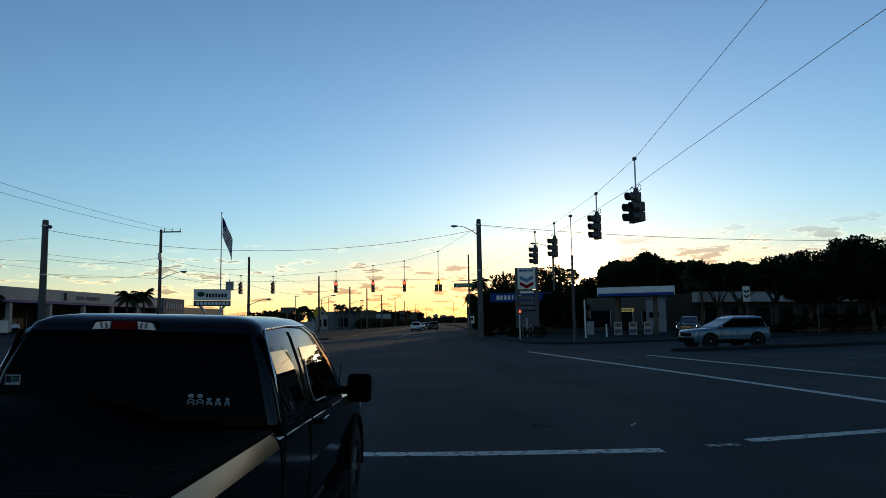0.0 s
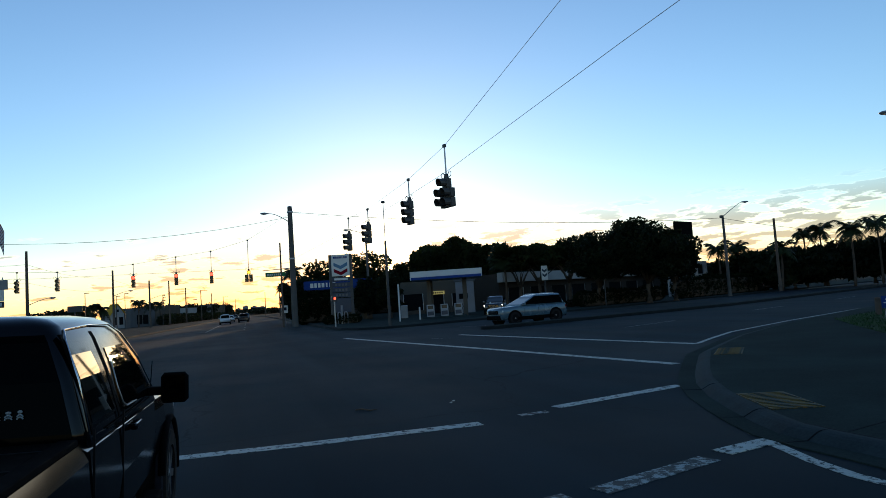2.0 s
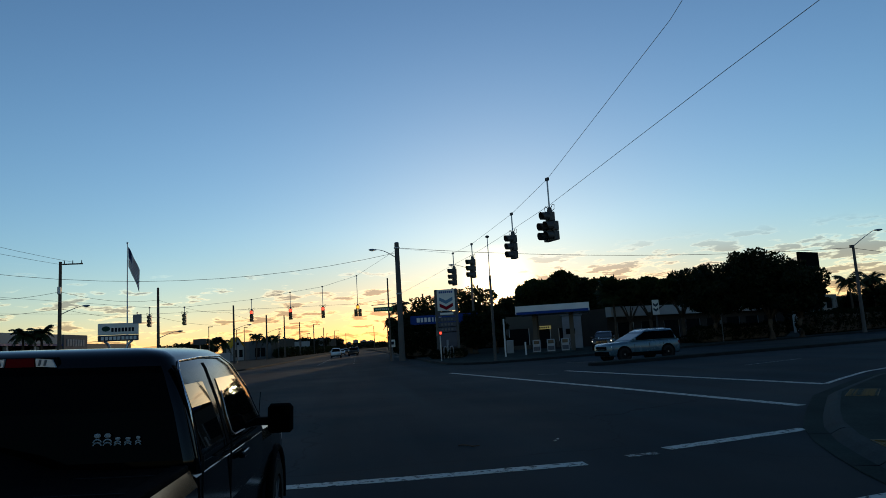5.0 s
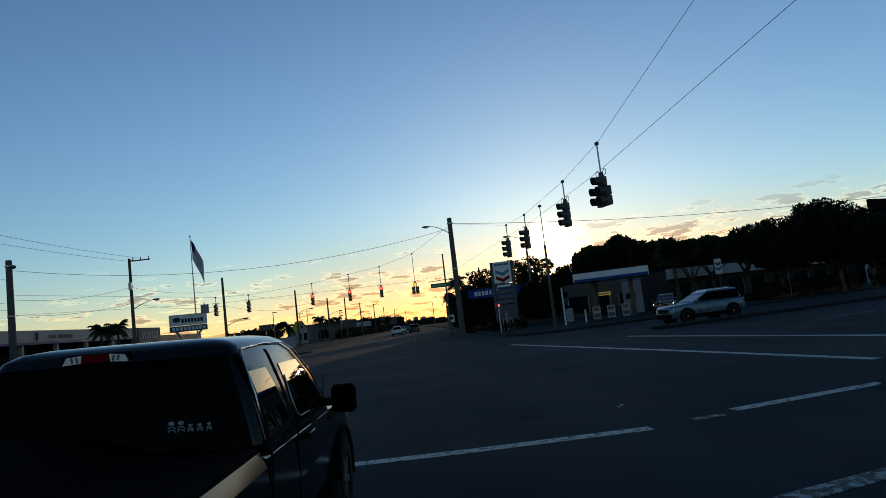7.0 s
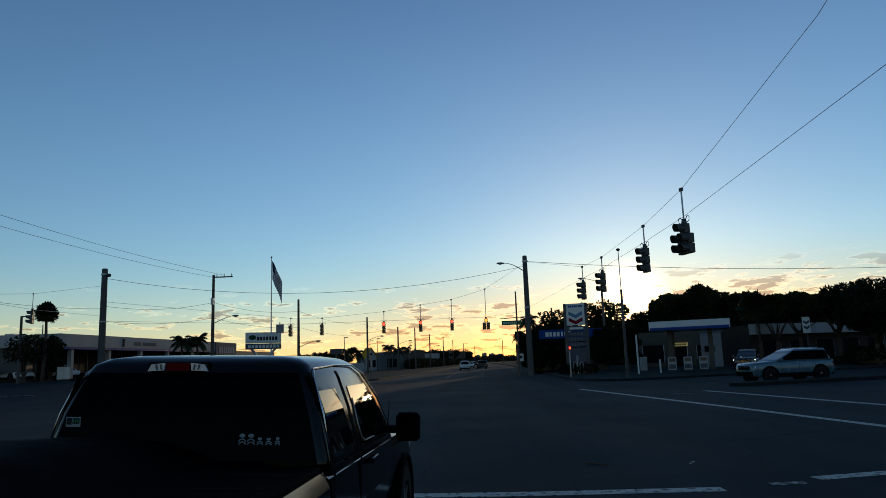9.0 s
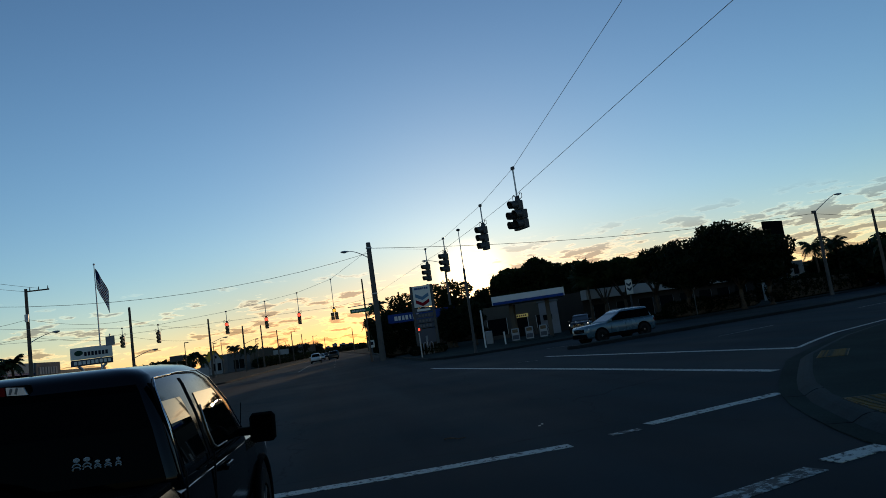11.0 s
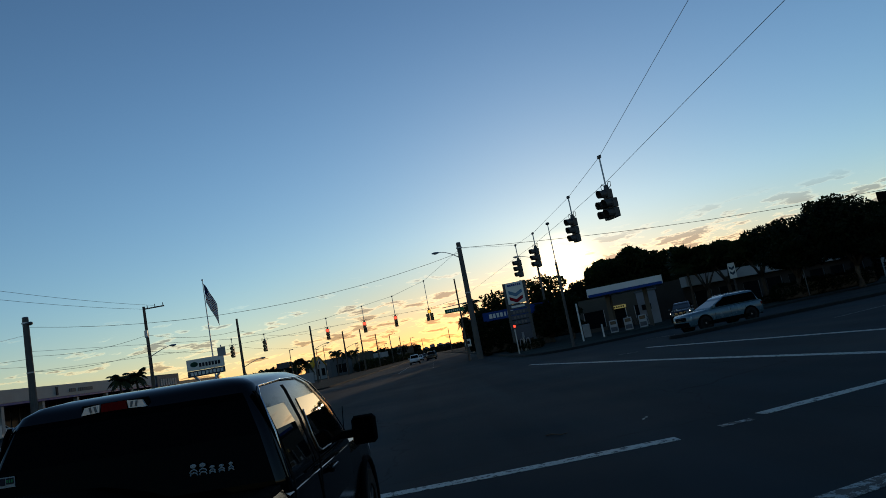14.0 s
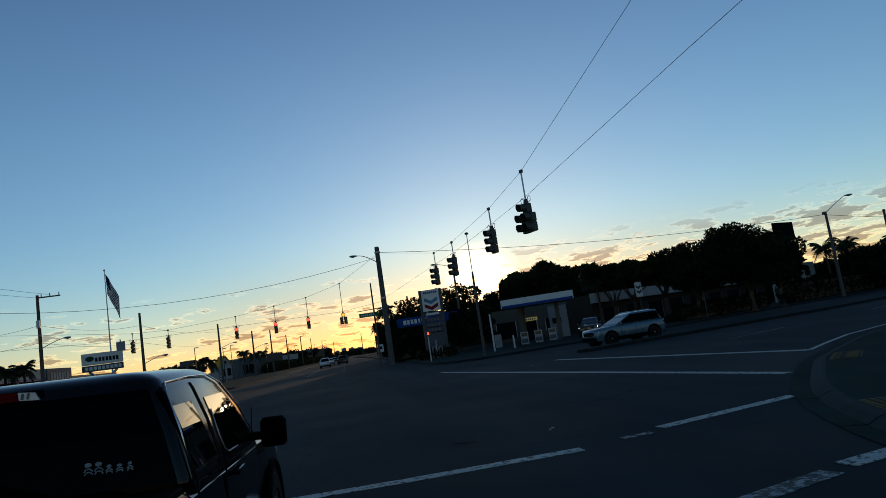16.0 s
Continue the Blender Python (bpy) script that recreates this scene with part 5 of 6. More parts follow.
def flagpole():
    root = thing("flagpole", (-29.3, 98.6, 0.15), "tall white flagpole with a striped flag hanging limp", "flagpole")
    tube(bm := B(), (0, 0, 0), (0, 0, 17.5), 0.13, 0.05, 10)
    part("pole", bm, M_WHITE, root)
    ball(bm := B(), (0, 0, 17.6), 0.14)
    part("finial", bm, M_STEEL, root)
    # limp flag: stripes slant down and fold
    rows = 13
    for i in range(rows):
        bm = B()
        secs = []
        for k in range(9):
            f = k / 8
            x = 0.08 + 1.5 * f
            fold = 0.18 * math.sin(f * 9.0 + i * 0.15)
            droop = 3.3 * f ** 1.15
            zt = 17.1 - i * 0.21 * (1 + 0.15 * f) - droop
            zb = zt - 0.21 * (1 + 0.15 * f)
            secs.append([(x, fold - 0.008, zt), (x, fold + 0.008, zt), (x, fold + 0.008, zb), (x, fold - 0.008, zb)])
        if i < 7:
            loft(bm, secs[:4])
            part("canton", bm, M_CLOTH_BLUE, root)
            loft(bm2 := B(), secs[3:])
            part("stripe", bm2, M_CLOTH_RED if i % 2 == 0 else M_CLOTH_WHITE, root)
        else:
            loft(bm, secs)
            part("stripe", bm, M_CLOTH_RED if i % 2 == 0 else M_CLOTH_WHITE, root)


flagpole()

# ---- along the left of the far road ----
root = thing("lot_wall", (-26.93, 102.83, 0.15), "long low pale wall round the sales lot", "wall", turn=75.4)
box(bm := B(), (12, 0, 0.95), (26, 0.25, 1.9), bevel=0.02)
part("wall", bm, M_OFFWHITE, root)
root = thing("box_trailer", (-24.73, 102.64, 0.15), "parked beige box trailer", "trailer", turn=25.0)
box(bm := B(), (0, 0, 1.6), (5.0, 2.3, 2.2), bevel=0.05)
part("box", bm, M_OFFWHITE, root)
for x in (-0.8, 0.4):
    tube(bm := B(), (x, -1.2, 0.4), (x, 1.2, 0.4), 0.38, 0.38, 14)
    part("wheel", bm, M_RUBBER, root)


def gable_house():
    root = thing("gable_house", (-26.6, 176.2, 0.15), "small restaurant with a steep yellow gable roof", "building", turn=32)
    box(bm := B(), (0, 1.7, 1.7), (3.0, 3.4, 3.4), bevel=0.03)
    part("wall", bm, M_OFFWHITE, root)
    loft(bm := B(), [[(-1.45, y, 3.38), (0, y, 5.45), (1.45, y, 3.38)] for y in (0.02, 3.3)])
    part("gable", bm, M_OFFWHITE, root)
    for sx in (-1, 1):
        loft(bm := B(), [[(sx * 1.8, y, 3.25), (0, y, 5.75), (0, y, 5.60), (sx * 1.8, y, 3.10)] for y in (-0.35, 3.8)])
        part("roof_slope", bm, M_YELLOW, root)
    for x in (-0.75, 0.75):
        box(bm := B(), (x, -0.03, 1.7), (0.9, 0.05, 1.8))
        part("window", bm, M_SHOPGLASS, root)
    box(bm := B(), (0, -0.03, 4.1), (0.5, 0.05, 0.6))
    part("gable_window", bm, M_SHOPGLASS, root)


gable_house()
rng = random.Random(11)
for i, (x, y, w, d, h, m) in enumerate(((-21.67, 180.23, 9, 8, 4.5, M_GREYWALL), (-17.73, 210.55, 8, 10, 5.2, M_BEIGE), (-15.62, 246.83, 10, 12, 4.6, M_OFFWHITE), (-13.15, 295.19, 12, 12, 6, M_GREYWALL), (-9.12, 361.72, 14, 14, 6.5, M_BEIGE))):
    shop("roadside_building", (x, y, 0.15), 60, (w, d, h), m, "low roadside building far down the avenue", [(0, w * 0.5, 0.6, 2.8, "w")])
root = thing("roadside_board", (-25.52, 126.39, 0.15), "dark advertising board on a post", "billboard")
box(bm := B(), (0, 0, 4.1), (2.2, 0.3, 1.0), bevel=0.03)
part("panel", bm, M_DARKSTEEL, root)
tube(bm := B(), (0, 0, 0), (0, 0, 3.7), 0.12)
part("post", bm, M_DARKSTEEL, root)
for i, (az, w, h) in enumerate(((2.85, 7, 15.6), (2.43, 7.5, 16), (1.36, 7, 13.6), (0.66, 14.5, 15), (-0.11, 8, 9.6), (-0.68, 8, 13), (-1.3, 9, 11), (-1.9, 14, 10), (3.54, 14, 8), (4.64, 20, 7))):
    dist = 1090 + 40 * (i % 3)
    root = thing("distant_tower", (-math.tan(radians(az)) * dist, dist, 0), "pale apartment tower far off in the haze", "building", "distant towers")
    box(bm := B(), (0, 0, h / 2), (w, 12, h))
    part("shaft", bm, M_HAZE, root)
    for k in range(max(1, int(h / 5))):
        box(bm := B(), (0, -6.1, 3 + k * 5), (w * 0.9, 0.3, 1.6))
        part("window_band", bm, M_SHOPGLASS, root)
    box(bm := B(), (w * 0.1, 0, h + 0.5), (w * 0.4, 5, 1.0))
    part("roof_house", bm, M_HAZE, root)

# ---- trees ----
def leaf_mesh(name, blobs, count, size, material, parent, seed, hollow=0.55):
    """A crown of many small leaves scattered through the blobs (centre, radii), denser towards their skin, with gaps."""
    rng = np.random.default_rng(seed)
    vol = np.array([b[1][0] * b[1][1] * b[1][2] for b in blobs]) ** 0.75
    pick = rng.choice(len(blobs), count, p=vol / vol.sum())
    cen = np.array([b[0] for b in blobs])[pick]
    rad = np.array([b[1] for b in blobs])[pick]
    d = rng.normal(size=(count, 3))
    d /= np.linalg.norm(d, axis=1, keepdims=True)
    r = rng.uniform(hollow ** 3, 1.12, (count, 1)) ** (1 / 3)
    c = cen + d * rad * r
    a = rng.normal(size=(count, 3))
    a /= np.linalg.norm(a, axis=1, keepdims=True)
    b = np.cross(a, rng.normal(size=(count, 3)))
    b /= np.linalg.norm(b, axis=1, keepdims=True)
    s = size * rng.uniform(0.6, 1.4, (count, 1))
    v = np.stack([c - a * s, c + b * s * 0.45, c + a * s, c - b * s * 0.45], 1).reshape(-1, 3)
    me = bpy.data.meshes.new(name)
    me.from_pydata(v.tolist(), [], np.arange(count * 4).reshape(-1, 4).tolist())
    me.materials.append(material)
    ob = new(name, me)
    ob.parent = parent
    return ob


def tree(at, h, spread, seed, label, leaves=9000, crown=0.35, material=None, leaf=0.26, limbs=7):
    """A broadleaf tree: flared trunk, forking limbs and a crown of leaf clumps."""
    rng = random.Random(seed)
    root = thing("tree", at, label, "tree", "street trees")
    zc = h * crown
    bm = B()
    pipe(bm, [(0, 0, 0), (0.03, 0, 0.4), (rng.uniform(-0.15, 0.15), 0.05, zc * 0.6), (rng.uniform(-0.25, 0.25), 0, zc)], [0.36, 0.25, 0.21, 0.17], 9)
    part("trunk", bm, M_BARK, root, smooth=True)
    blobs = []
    for i in range(limbs):
        a = 2 * math.pi * i / limbs + rng.uniform(-0.4, 0.4)
        rr = spread * rng.uniform(0.35, 0.8)
        zt = h * rng.uniform(0.62, 0.86)
        tip = Vector((rr * math.cos(a), rr * math.sin(a), zt))
        bm = B()
        pipe(bm, [(0, 0, zc * 0.75), tip * 0.45 + Vector((0, 0, zc * 0.5)), tip], [0.12, 0.075, 0.03], 6)
        part("limb", bm, M_BARK, root, smooth=True)
        blobs.append((tuple(tip), (spread * rng.uniform(0.28, 0.42), spread * rng.uniform(0.28, 0.42), h * rng.uniform(0.10, 0.17))))
        blobs.append((tuple(tip * 0.7 + Vector((rng.uniform(-0.6, 0.6), rng.uniform(-0.6, 0.6), h * 0.02))), (spread * 0.36, spread * 0.36, h * 0.15)))
    blobs.append(((0, 0, h * 0.80), (spread * 0.5, spread * 0.5, h * 0.2)))
    blobs.append(((0, 0, h * 0.55), (spread * 0.6, spread * 0.6, h * 0.16)))
    if crown < 0.29:
        for i in range(4):
            a = i * 1.57 + rng.uniform(0, 1)
            blobs.append(((spread * 0.45 * math.cos(a), spread * 0.45 * math.sin(a), h * rng.uniform(0.26, 0.42)), (spread * 0.45, spread * 0.45, h * 0.15)))
    for b in list(blobs):
        for _ in range(2):
            d = Vector((rng.gauss(0, 1), rng.gauss(0, 1), rng.gauss(0.5, 0.8))).normalized()
            q = rng.uniform(0.10, 0.22)
            blobs.append((tuple(b[0][i] + d[i] * b[1][i] * rng.uniform(0.95, 1.2) for i in range(3)), (spread * q, spread * q, spread * q * 0.7)))
    if crown > 0.45:
        blobs = [((b[0][0], b[0][1], h * 0.70 + (b[0][2] - h * 0.4) * 0.42), (b[1][0], b[1][1], b[1][2] * 0.55)) for b in blobs]
    leaf_mesh("crown", blobs, leaves, leaf, material or M_LEAF, root, seed)
    return root


def palm(at, h, seed, label, fronds=20, length=2.6, lean=0.25, fan=False):
    """A palm: ringed trunk and arched fronds with leaflets, or a round head of fan leaves."""
    rng = random.Random(seed)
    root = thing("palm", at, label, "palm tree", "palms")
    top = Vector((rng.uniform(-lean, lean), rng.uniform(-lean, lean), h))
    pts = [Vector((0, 0, 0)).lerp(top, f) + Vector((0.12 * math.sin(f * 3), 0, 0)) for f in [i / 10 for i in range(11)]]
    bm = B()
    pipe(bm, pts, [(0.24 - 0.11 * i / 10 + (0.015 if i % 2 else 0)) * 0.7 for i in range(11)], 9)
    part("trunk", bm, M_BARK, root, smooth=True)
    top = pts[-1]
    for i in range(fronds):
        a = i * 2.39996 + rng.uniform(-0.2, 0.2)
        rise = rng.uniform(-0.15, 1.7) if not fan else rng.uniform(-1.1, 2.0)
        L = length * rng.uniform(0.8, 1.1)
        bm = B()
        spine = []
        for k in range(8):
            f = k / 7
            out = L * f * (1 - 0.15 * f)
            z = L * (rise * f * 0.85 - (0.88 + 0.15 * (rise < 0)) * f * f)
            if fan:
                up = radians(-50 + 140 * ((i + 0.5) / fronds))
                out, z = L * f * math.cos(up), L * f * math.sin(up) - 0.12 * L * f * f
            spine.append(top + Vector((out * math.cos(a), out * math.sin(a), z)))
        side = Vector((-math.sin(a), math.cos(a), 0))
        pipe(bm, spine, [0.03 - 0.003 * k for k in range(8)], 4)
        for k in range(1, 17):
            f = k / 16
            i0 = min(int(f * 7), 6)
            p = spine[i0].lerp(spine[i0 + 1], f * 7 - i0)
            wl = L * 0.36 * math.sin(math.pi * (0.15 + 0.8 * f)) * (1.5 if fan else 1.0)
            d = (spine[i0 + 1] - spine[i0]).normalized()
            for s in (-1, 1):
                e = p + side * s * wl + d * wl * 0.45 - Vector((0, 0, wl * rng.uniform(0.35, 0.75)))
                q = d * 0.085
                bm.faces.new([bm.verts.new(x) for x in (p - q, p + q, e)])
        part("frond", bm, M_FROND, root)
    return root


def hedge(name, at, size, turn, seed, label, leaves=5000, leaf=0.12, material=None):
    root = thing(name, at, label, "hedge", turn=turn)
    sx, sy, sz = size
    bm = B()
    box(bm, (0, 0, sz * 0.42), (sx * 0.92, sy * 0.7, sz * 0.8), bevel=min(sy, sz) * 0.2)
    part("core", bm, M_BARK, root)
    rng = random.Random(seed)
    n = max(3, int(sx / max(0.6, sy)))
    blobs = [((-sx / 2 + (i + 0.5) * sx / n, rng.uniform(-0.1, 0.1), sz * 0.5), (sx / n * 0.75, sy * 0.55, sz * rng.uniform(0.48, 0.6))) for i in range(n)]
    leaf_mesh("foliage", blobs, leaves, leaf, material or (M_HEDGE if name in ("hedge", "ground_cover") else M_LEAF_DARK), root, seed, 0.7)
    return root


def at_az(az, d, z=0.15):
    return (-math.sin(radians(az)) * d, math.cos(radians(az)) * d, z)


# behind the fuel station, against the sun
tree(at_az(-15.77, 101.79), 9.8, 4.6, 1, "dark broadleaf tree with a dense domed crown behind the canopy", 16000, 0.3, leaf=0.3)
tree(at_az(-18.43, 99.1), 9.9, 4.8, 2, "dark broadleaf tree with a dense domed crown behind the canopy", 16000, 0.3, leaf=0.3)
tree(at_az(-10.49, 97.17), 9.2, 3.2, 3, "thin-leaved tree through which the low sun shines", 4200, 0.35, leaf=0.24)
tree(at_az(-6.95, 99.53), 8.2, 3.4, 4, "open-crowned tree beside the price sign", 4200, 0.35, leaf=0.24)
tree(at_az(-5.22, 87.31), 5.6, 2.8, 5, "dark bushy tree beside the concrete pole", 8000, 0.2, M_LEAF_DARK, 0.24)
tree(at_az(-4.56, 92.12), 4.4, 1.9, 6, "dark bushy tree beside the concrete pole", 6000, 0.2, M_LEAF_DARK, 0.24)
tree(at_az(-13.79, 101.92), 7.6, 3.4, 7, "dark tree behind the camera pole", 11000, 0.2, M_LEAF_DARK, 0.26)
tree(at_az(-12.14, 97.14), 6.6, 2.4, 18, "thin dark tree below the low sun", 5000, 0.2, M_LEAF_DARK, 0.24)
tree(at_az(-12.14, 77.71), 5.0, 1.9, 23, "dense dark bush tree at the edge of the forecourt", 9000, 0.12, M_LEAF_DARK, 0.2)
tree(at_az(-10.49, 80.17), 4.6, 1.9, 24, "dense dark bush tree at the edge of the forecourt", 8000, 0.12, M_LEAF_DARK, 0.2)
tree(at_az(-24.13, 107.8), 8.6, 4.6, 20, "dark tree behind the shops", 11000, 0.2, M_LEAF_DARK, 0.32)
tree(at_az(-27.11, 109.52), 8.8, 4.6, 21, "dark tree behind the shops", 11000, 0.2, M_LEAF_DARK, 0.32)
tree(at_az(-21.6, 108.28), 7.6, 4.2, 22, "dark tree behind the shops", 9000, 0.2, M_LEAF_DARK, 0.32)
tree(at_az(-24.64, 81.37), 7.6, 3.1, 9, "dark broadleaf street tree with a bare trunk before the shops", 10000, 0.46, leaf=0.28)
tree(at_az(-23.03, 81.62), 6.9, 2.9, 19, "dark broadleaf street tree with a bare trunk before the shops", 9000, 0.46, leaf=0.28)
tree(at_az(-27.02, 78.58), 7.3, 3.2, 10, "dark broadleaf street tree with a bare trunk before the shops", 10000, 0.46, leaf=0.28)
tree(at_az(-20.68, 101.21), 8.0, 3.2, 8, "dark broadleaf tree behind the shops", 8000, 0.25, leaf=0.28)
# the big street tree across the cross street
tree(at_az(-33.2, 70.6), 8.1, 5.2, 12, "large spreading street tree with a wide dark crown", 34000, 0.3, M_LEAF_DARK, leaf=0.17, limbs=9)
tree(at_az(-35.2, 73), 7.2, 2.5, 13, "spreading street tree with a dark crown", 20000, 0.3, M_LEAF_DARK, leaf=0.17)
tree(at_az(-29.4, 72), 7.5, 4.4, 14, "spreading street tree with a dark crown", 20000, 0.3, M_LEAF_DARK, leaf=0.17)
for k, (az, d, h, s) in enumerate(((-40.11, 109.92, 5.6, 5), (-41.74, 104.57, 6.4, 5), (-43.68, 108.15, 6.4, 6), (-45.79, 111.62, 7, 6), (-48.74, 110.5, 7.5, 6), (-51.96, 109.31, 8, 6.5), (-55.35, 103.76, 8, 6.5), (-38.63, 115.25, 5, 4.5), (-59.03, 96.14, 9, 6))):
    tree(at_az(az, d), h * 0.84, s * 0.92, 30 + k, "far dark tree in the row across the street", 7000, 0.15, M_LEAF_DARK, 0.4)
for k, (az, d, h) in enumerate(((-38.6, 100, 5.9), (-40.0, 103, 6.0), (-42.8, 96, 5.2), (-44.5, 110, 7.5), (-45.6, 111, 7.9), (-47.5, 96, 6.8), (-49.2, 104, 7.8), (-50.5, 98, 6.3), (-51.4, 100, 6.7))):
    palm(at_az(az, d), h, 60 + k, "tall palm in the row across the street", 26, 2.1)
for k, (az, d, h) in enumerate(((6.34, 178.86, 4.8), (7.19, 166.62, 5.4), (5.66, 197.03, 5.4), (10.48, 129.89, 4.0), (9.78, 132.48, 3.8), (-4.48, 99.38, 6.8), (-3.57, 145.32, 6.4))):
    palm(at_az(az, d), h, 80 + k, "feathery palm along the road", 26, 1.9)
palm(at_az(-21.85, 80.58), 6.2, 97, "shaggy fan palm standing between the street trees", 80, 1.9, 0.1, fan=True)
palm(at_az(32.55, 70.0, 1.2), 6.15, 95, "fan palm with a round head in front of the showroom", 90, 1.0, 0.1, fan=True)
tree(at_az(33.75, 67, 1.2), 4.1, 1.7, 15, "small open tree with sparse leaves in front of the showroom", 900, 0.3, M_LEAF_DARK, leaf=0.17, limbs=10)
tree(at_az(32.05, 71, 1.2), 4.1, 1.15, 16, "dense dark bush tree beside the fan palm", 3000, 0.12, M_LEAF_DARK, leaf=0.17)
for k, (az, d, h, n) in enumerate(((23.4, 78, 3.55, 30), (22.15, 79, 3.7, 30))):
    palm(at_az(az, d, 1.2), h, 70 + k, "feathery palm before the white showroom", n, 1.4)
for k, (az, d, h, s) in enumerate(((12.76, 152.57, 4.2, 4), (11.44, 176.67, 4.5, 4), (8.57, 207.62, 5, 5), (6.51, 226.48, 6, 5), (4.64, 251.29, 6, 5), (3.28, 275.93, 6, 6), (2.27, 336.51, 7, 6), (1.26, 397.25, 7, 8), (-4.23, 399.87, 7, 6), (-4.72, 230.32, 7, 4), (-5.22, 157.64, 6, 3.5), (-4.39, 315.09, 7, 5))):
    tree(at_az(az, d), h, s, 100 + k, "dark distant roadside tree", 3500, 0.2, M_LEAF_DARK, 0.45)
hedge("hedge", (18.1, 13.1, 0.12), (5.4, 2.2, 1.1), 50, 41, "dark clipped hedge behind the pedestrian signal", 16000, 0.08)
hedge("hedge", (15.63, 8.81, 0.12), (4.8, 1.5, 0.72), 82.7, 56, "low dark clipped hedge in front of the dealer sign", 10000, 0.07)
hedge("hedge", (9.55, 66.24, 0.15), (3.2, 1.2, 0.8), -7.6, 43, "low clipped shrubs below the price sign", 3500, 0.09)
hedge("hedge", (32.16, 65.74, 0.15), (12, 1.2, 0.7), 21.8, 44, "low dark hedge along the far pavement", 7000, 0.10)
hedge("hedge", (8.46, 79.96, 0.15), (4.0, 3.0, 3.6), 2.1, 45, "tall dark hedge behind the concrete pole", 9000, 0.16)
hedge("backdrop_wood", (74.56, 137.88, 0), (90, 6, 6.0), 25.0, 46, "dark line of trees closing the view across the street", 16000, 0.7)
# added tree line, set to block the low sun from the avenue
hedge("backdrop_wood", (41, 225, 0), (84, 8, 9.0), 60, 57, "added dark line of distant trees that keeps the low sun off the avenue", 9000, 0.7)
hedge("backdrop_wood", (34.76, 118.33, 0), (44, 6, 6.2), -7.6, 47, "dark line of trees behind the fuel station", 26000, 0.45)
hedge("backdrop_wood", (-63.33, 191.16, 0), (82, 6, 4.2), 65.3, 48, "dark line of distant trees behind the dealership", 9000, 0.6)
hedge("backdrop_wood", (11.85, 555.58, 0), (160, 10, 4.6), 2.1, 49, "dark line of distant trees at the end of the avenue", 9000, 0.9)
hedge("hedge", (39.17, 64.91, 0.15), (14, 2.0, 1.6), 21.8, 50, "dark shrubs under the big street tree", 9000, 0.13)
hedge("hedge", (58.6, 73.2, 0.15), (26, 1.8, 2.5), 29, 55, "dark hedge in front of the small white shop", 12000, 0.16)
hedge("backdrop_wood", (105.36, 123.82, 0), (110, 8, 5.2), 31.0, 51, "dark line of trees along the far side of the cross street", 26000, 0.6)
hedge("backdrop_wood", (127.63, 60.31, 0), (70, 8, 6.0), 25.6, 52, "dark line of trees along the near side of the cross street", 15000, 0.6)
hedge("backdrop_wood", (233.99, 130.95, 0), (60, 8, 8.0), 108.1, 53, "dark trees closing the far end of the cross street", 9000, 0.8)
hedge("backdrop_wood", (-11.8, 262, 0), (160, 3, 2.6), 86.0, 54, "dark low line of shrubs along the avenue", 16000, 0.4)

# ---- vehicles ----
def lerp_table(table, z):
    """Row of the table (z, ...) at height z."""
    if z <= table[0][0]:
        return table[0][1:]
    for a, b in zip(table, table[1:]):
        if z <= b[0]:
            f = (z - a[0]) / (b[0] - a[0])
            return tuple(p + (q - p) * f for p, q in zip(a[1:], b[1:]))
    return table[-1][1:]


def greenhouse(table, r=0.16):
    """A cab shell from levels (z, half width, rear y, front y) with rounded corners."""
    bm = B()
    rings = []
    for z, w, y0, y1 in table:
        ring = []
        for cx, cy, a0 in ((w - r, y1 - r, 0), (-w + r, y1 - r, 90), (-w + r, y0 + r, 180), (w - r, y0 + r, 270)):
            for k in range(5):
                a = radians(a0 + 22.5 * k)
                ring.append((cx + r * math.cos(a), cy + r * math.sin(a), z))
        rings.append(ring)
    return loft(bm, rings)


def side_pane(table, side, ys, z0, z1, out=0.006, thick=0.012):
    """A side window lying on the shell; ys(z) gives its rear and front edge at height z."""
    zs = sorted({z0, z1, *[t[0] for t in table if z0 < t[0] < z1], z0 + (z1 - z0) * 0.5})
    bm = B()
    secs = []
    for z in zs:
        w = lerp_table(table, z)[0]
        a, b = ys(z)
        secs.append([(side * (w + out), a, z), (side * (w + out), b, z), (side * (w + out - thick), b, z), (side * (w + out - thick), a, z)])
    return loft(bm, secs)


def end_pane(table, front, inset, z0, z1, out=0.006):
    """A rear window or windscreen lying on the shell's end."""
    zs = sorted({z0, z1, *[t[0] for t in table if z0 < t[0] < z1]})
    bm = B()
    secs = []
    for z in zs:
        w, y0, y1 = lerp_table(table, z)
        y = y1 + out if front else y0 - out
        yi = y - 0.012 if front else y + 0.012
        secs.append([(-w + inset, y, z), (w - inset, y, z), (w - inset, yi, z), (-w + inset, yi, z)])
    return loft(bm, secs)


def smooth_rows(rows, n=3):
    """The rows with n steps between each two, on a curve through them."""
    out = []
    for i in range(len(rows) - 1):
        p0, p1, p2, p3 = (rows[max(0, min(len(rows) - 1, i + k))] for k in (-1, 0, 1, 2))
        for k in range(n):
            f = k / n
            out.append(tuple(b + 0.5 * f * (c - a + f * (2 * a - 5 * b + 4 * c - d + f * (3 * (b - c) + d - a))) for a, b, c, d in zip(p0, p1, p2, p3)))
    return out + [rows[-1]]


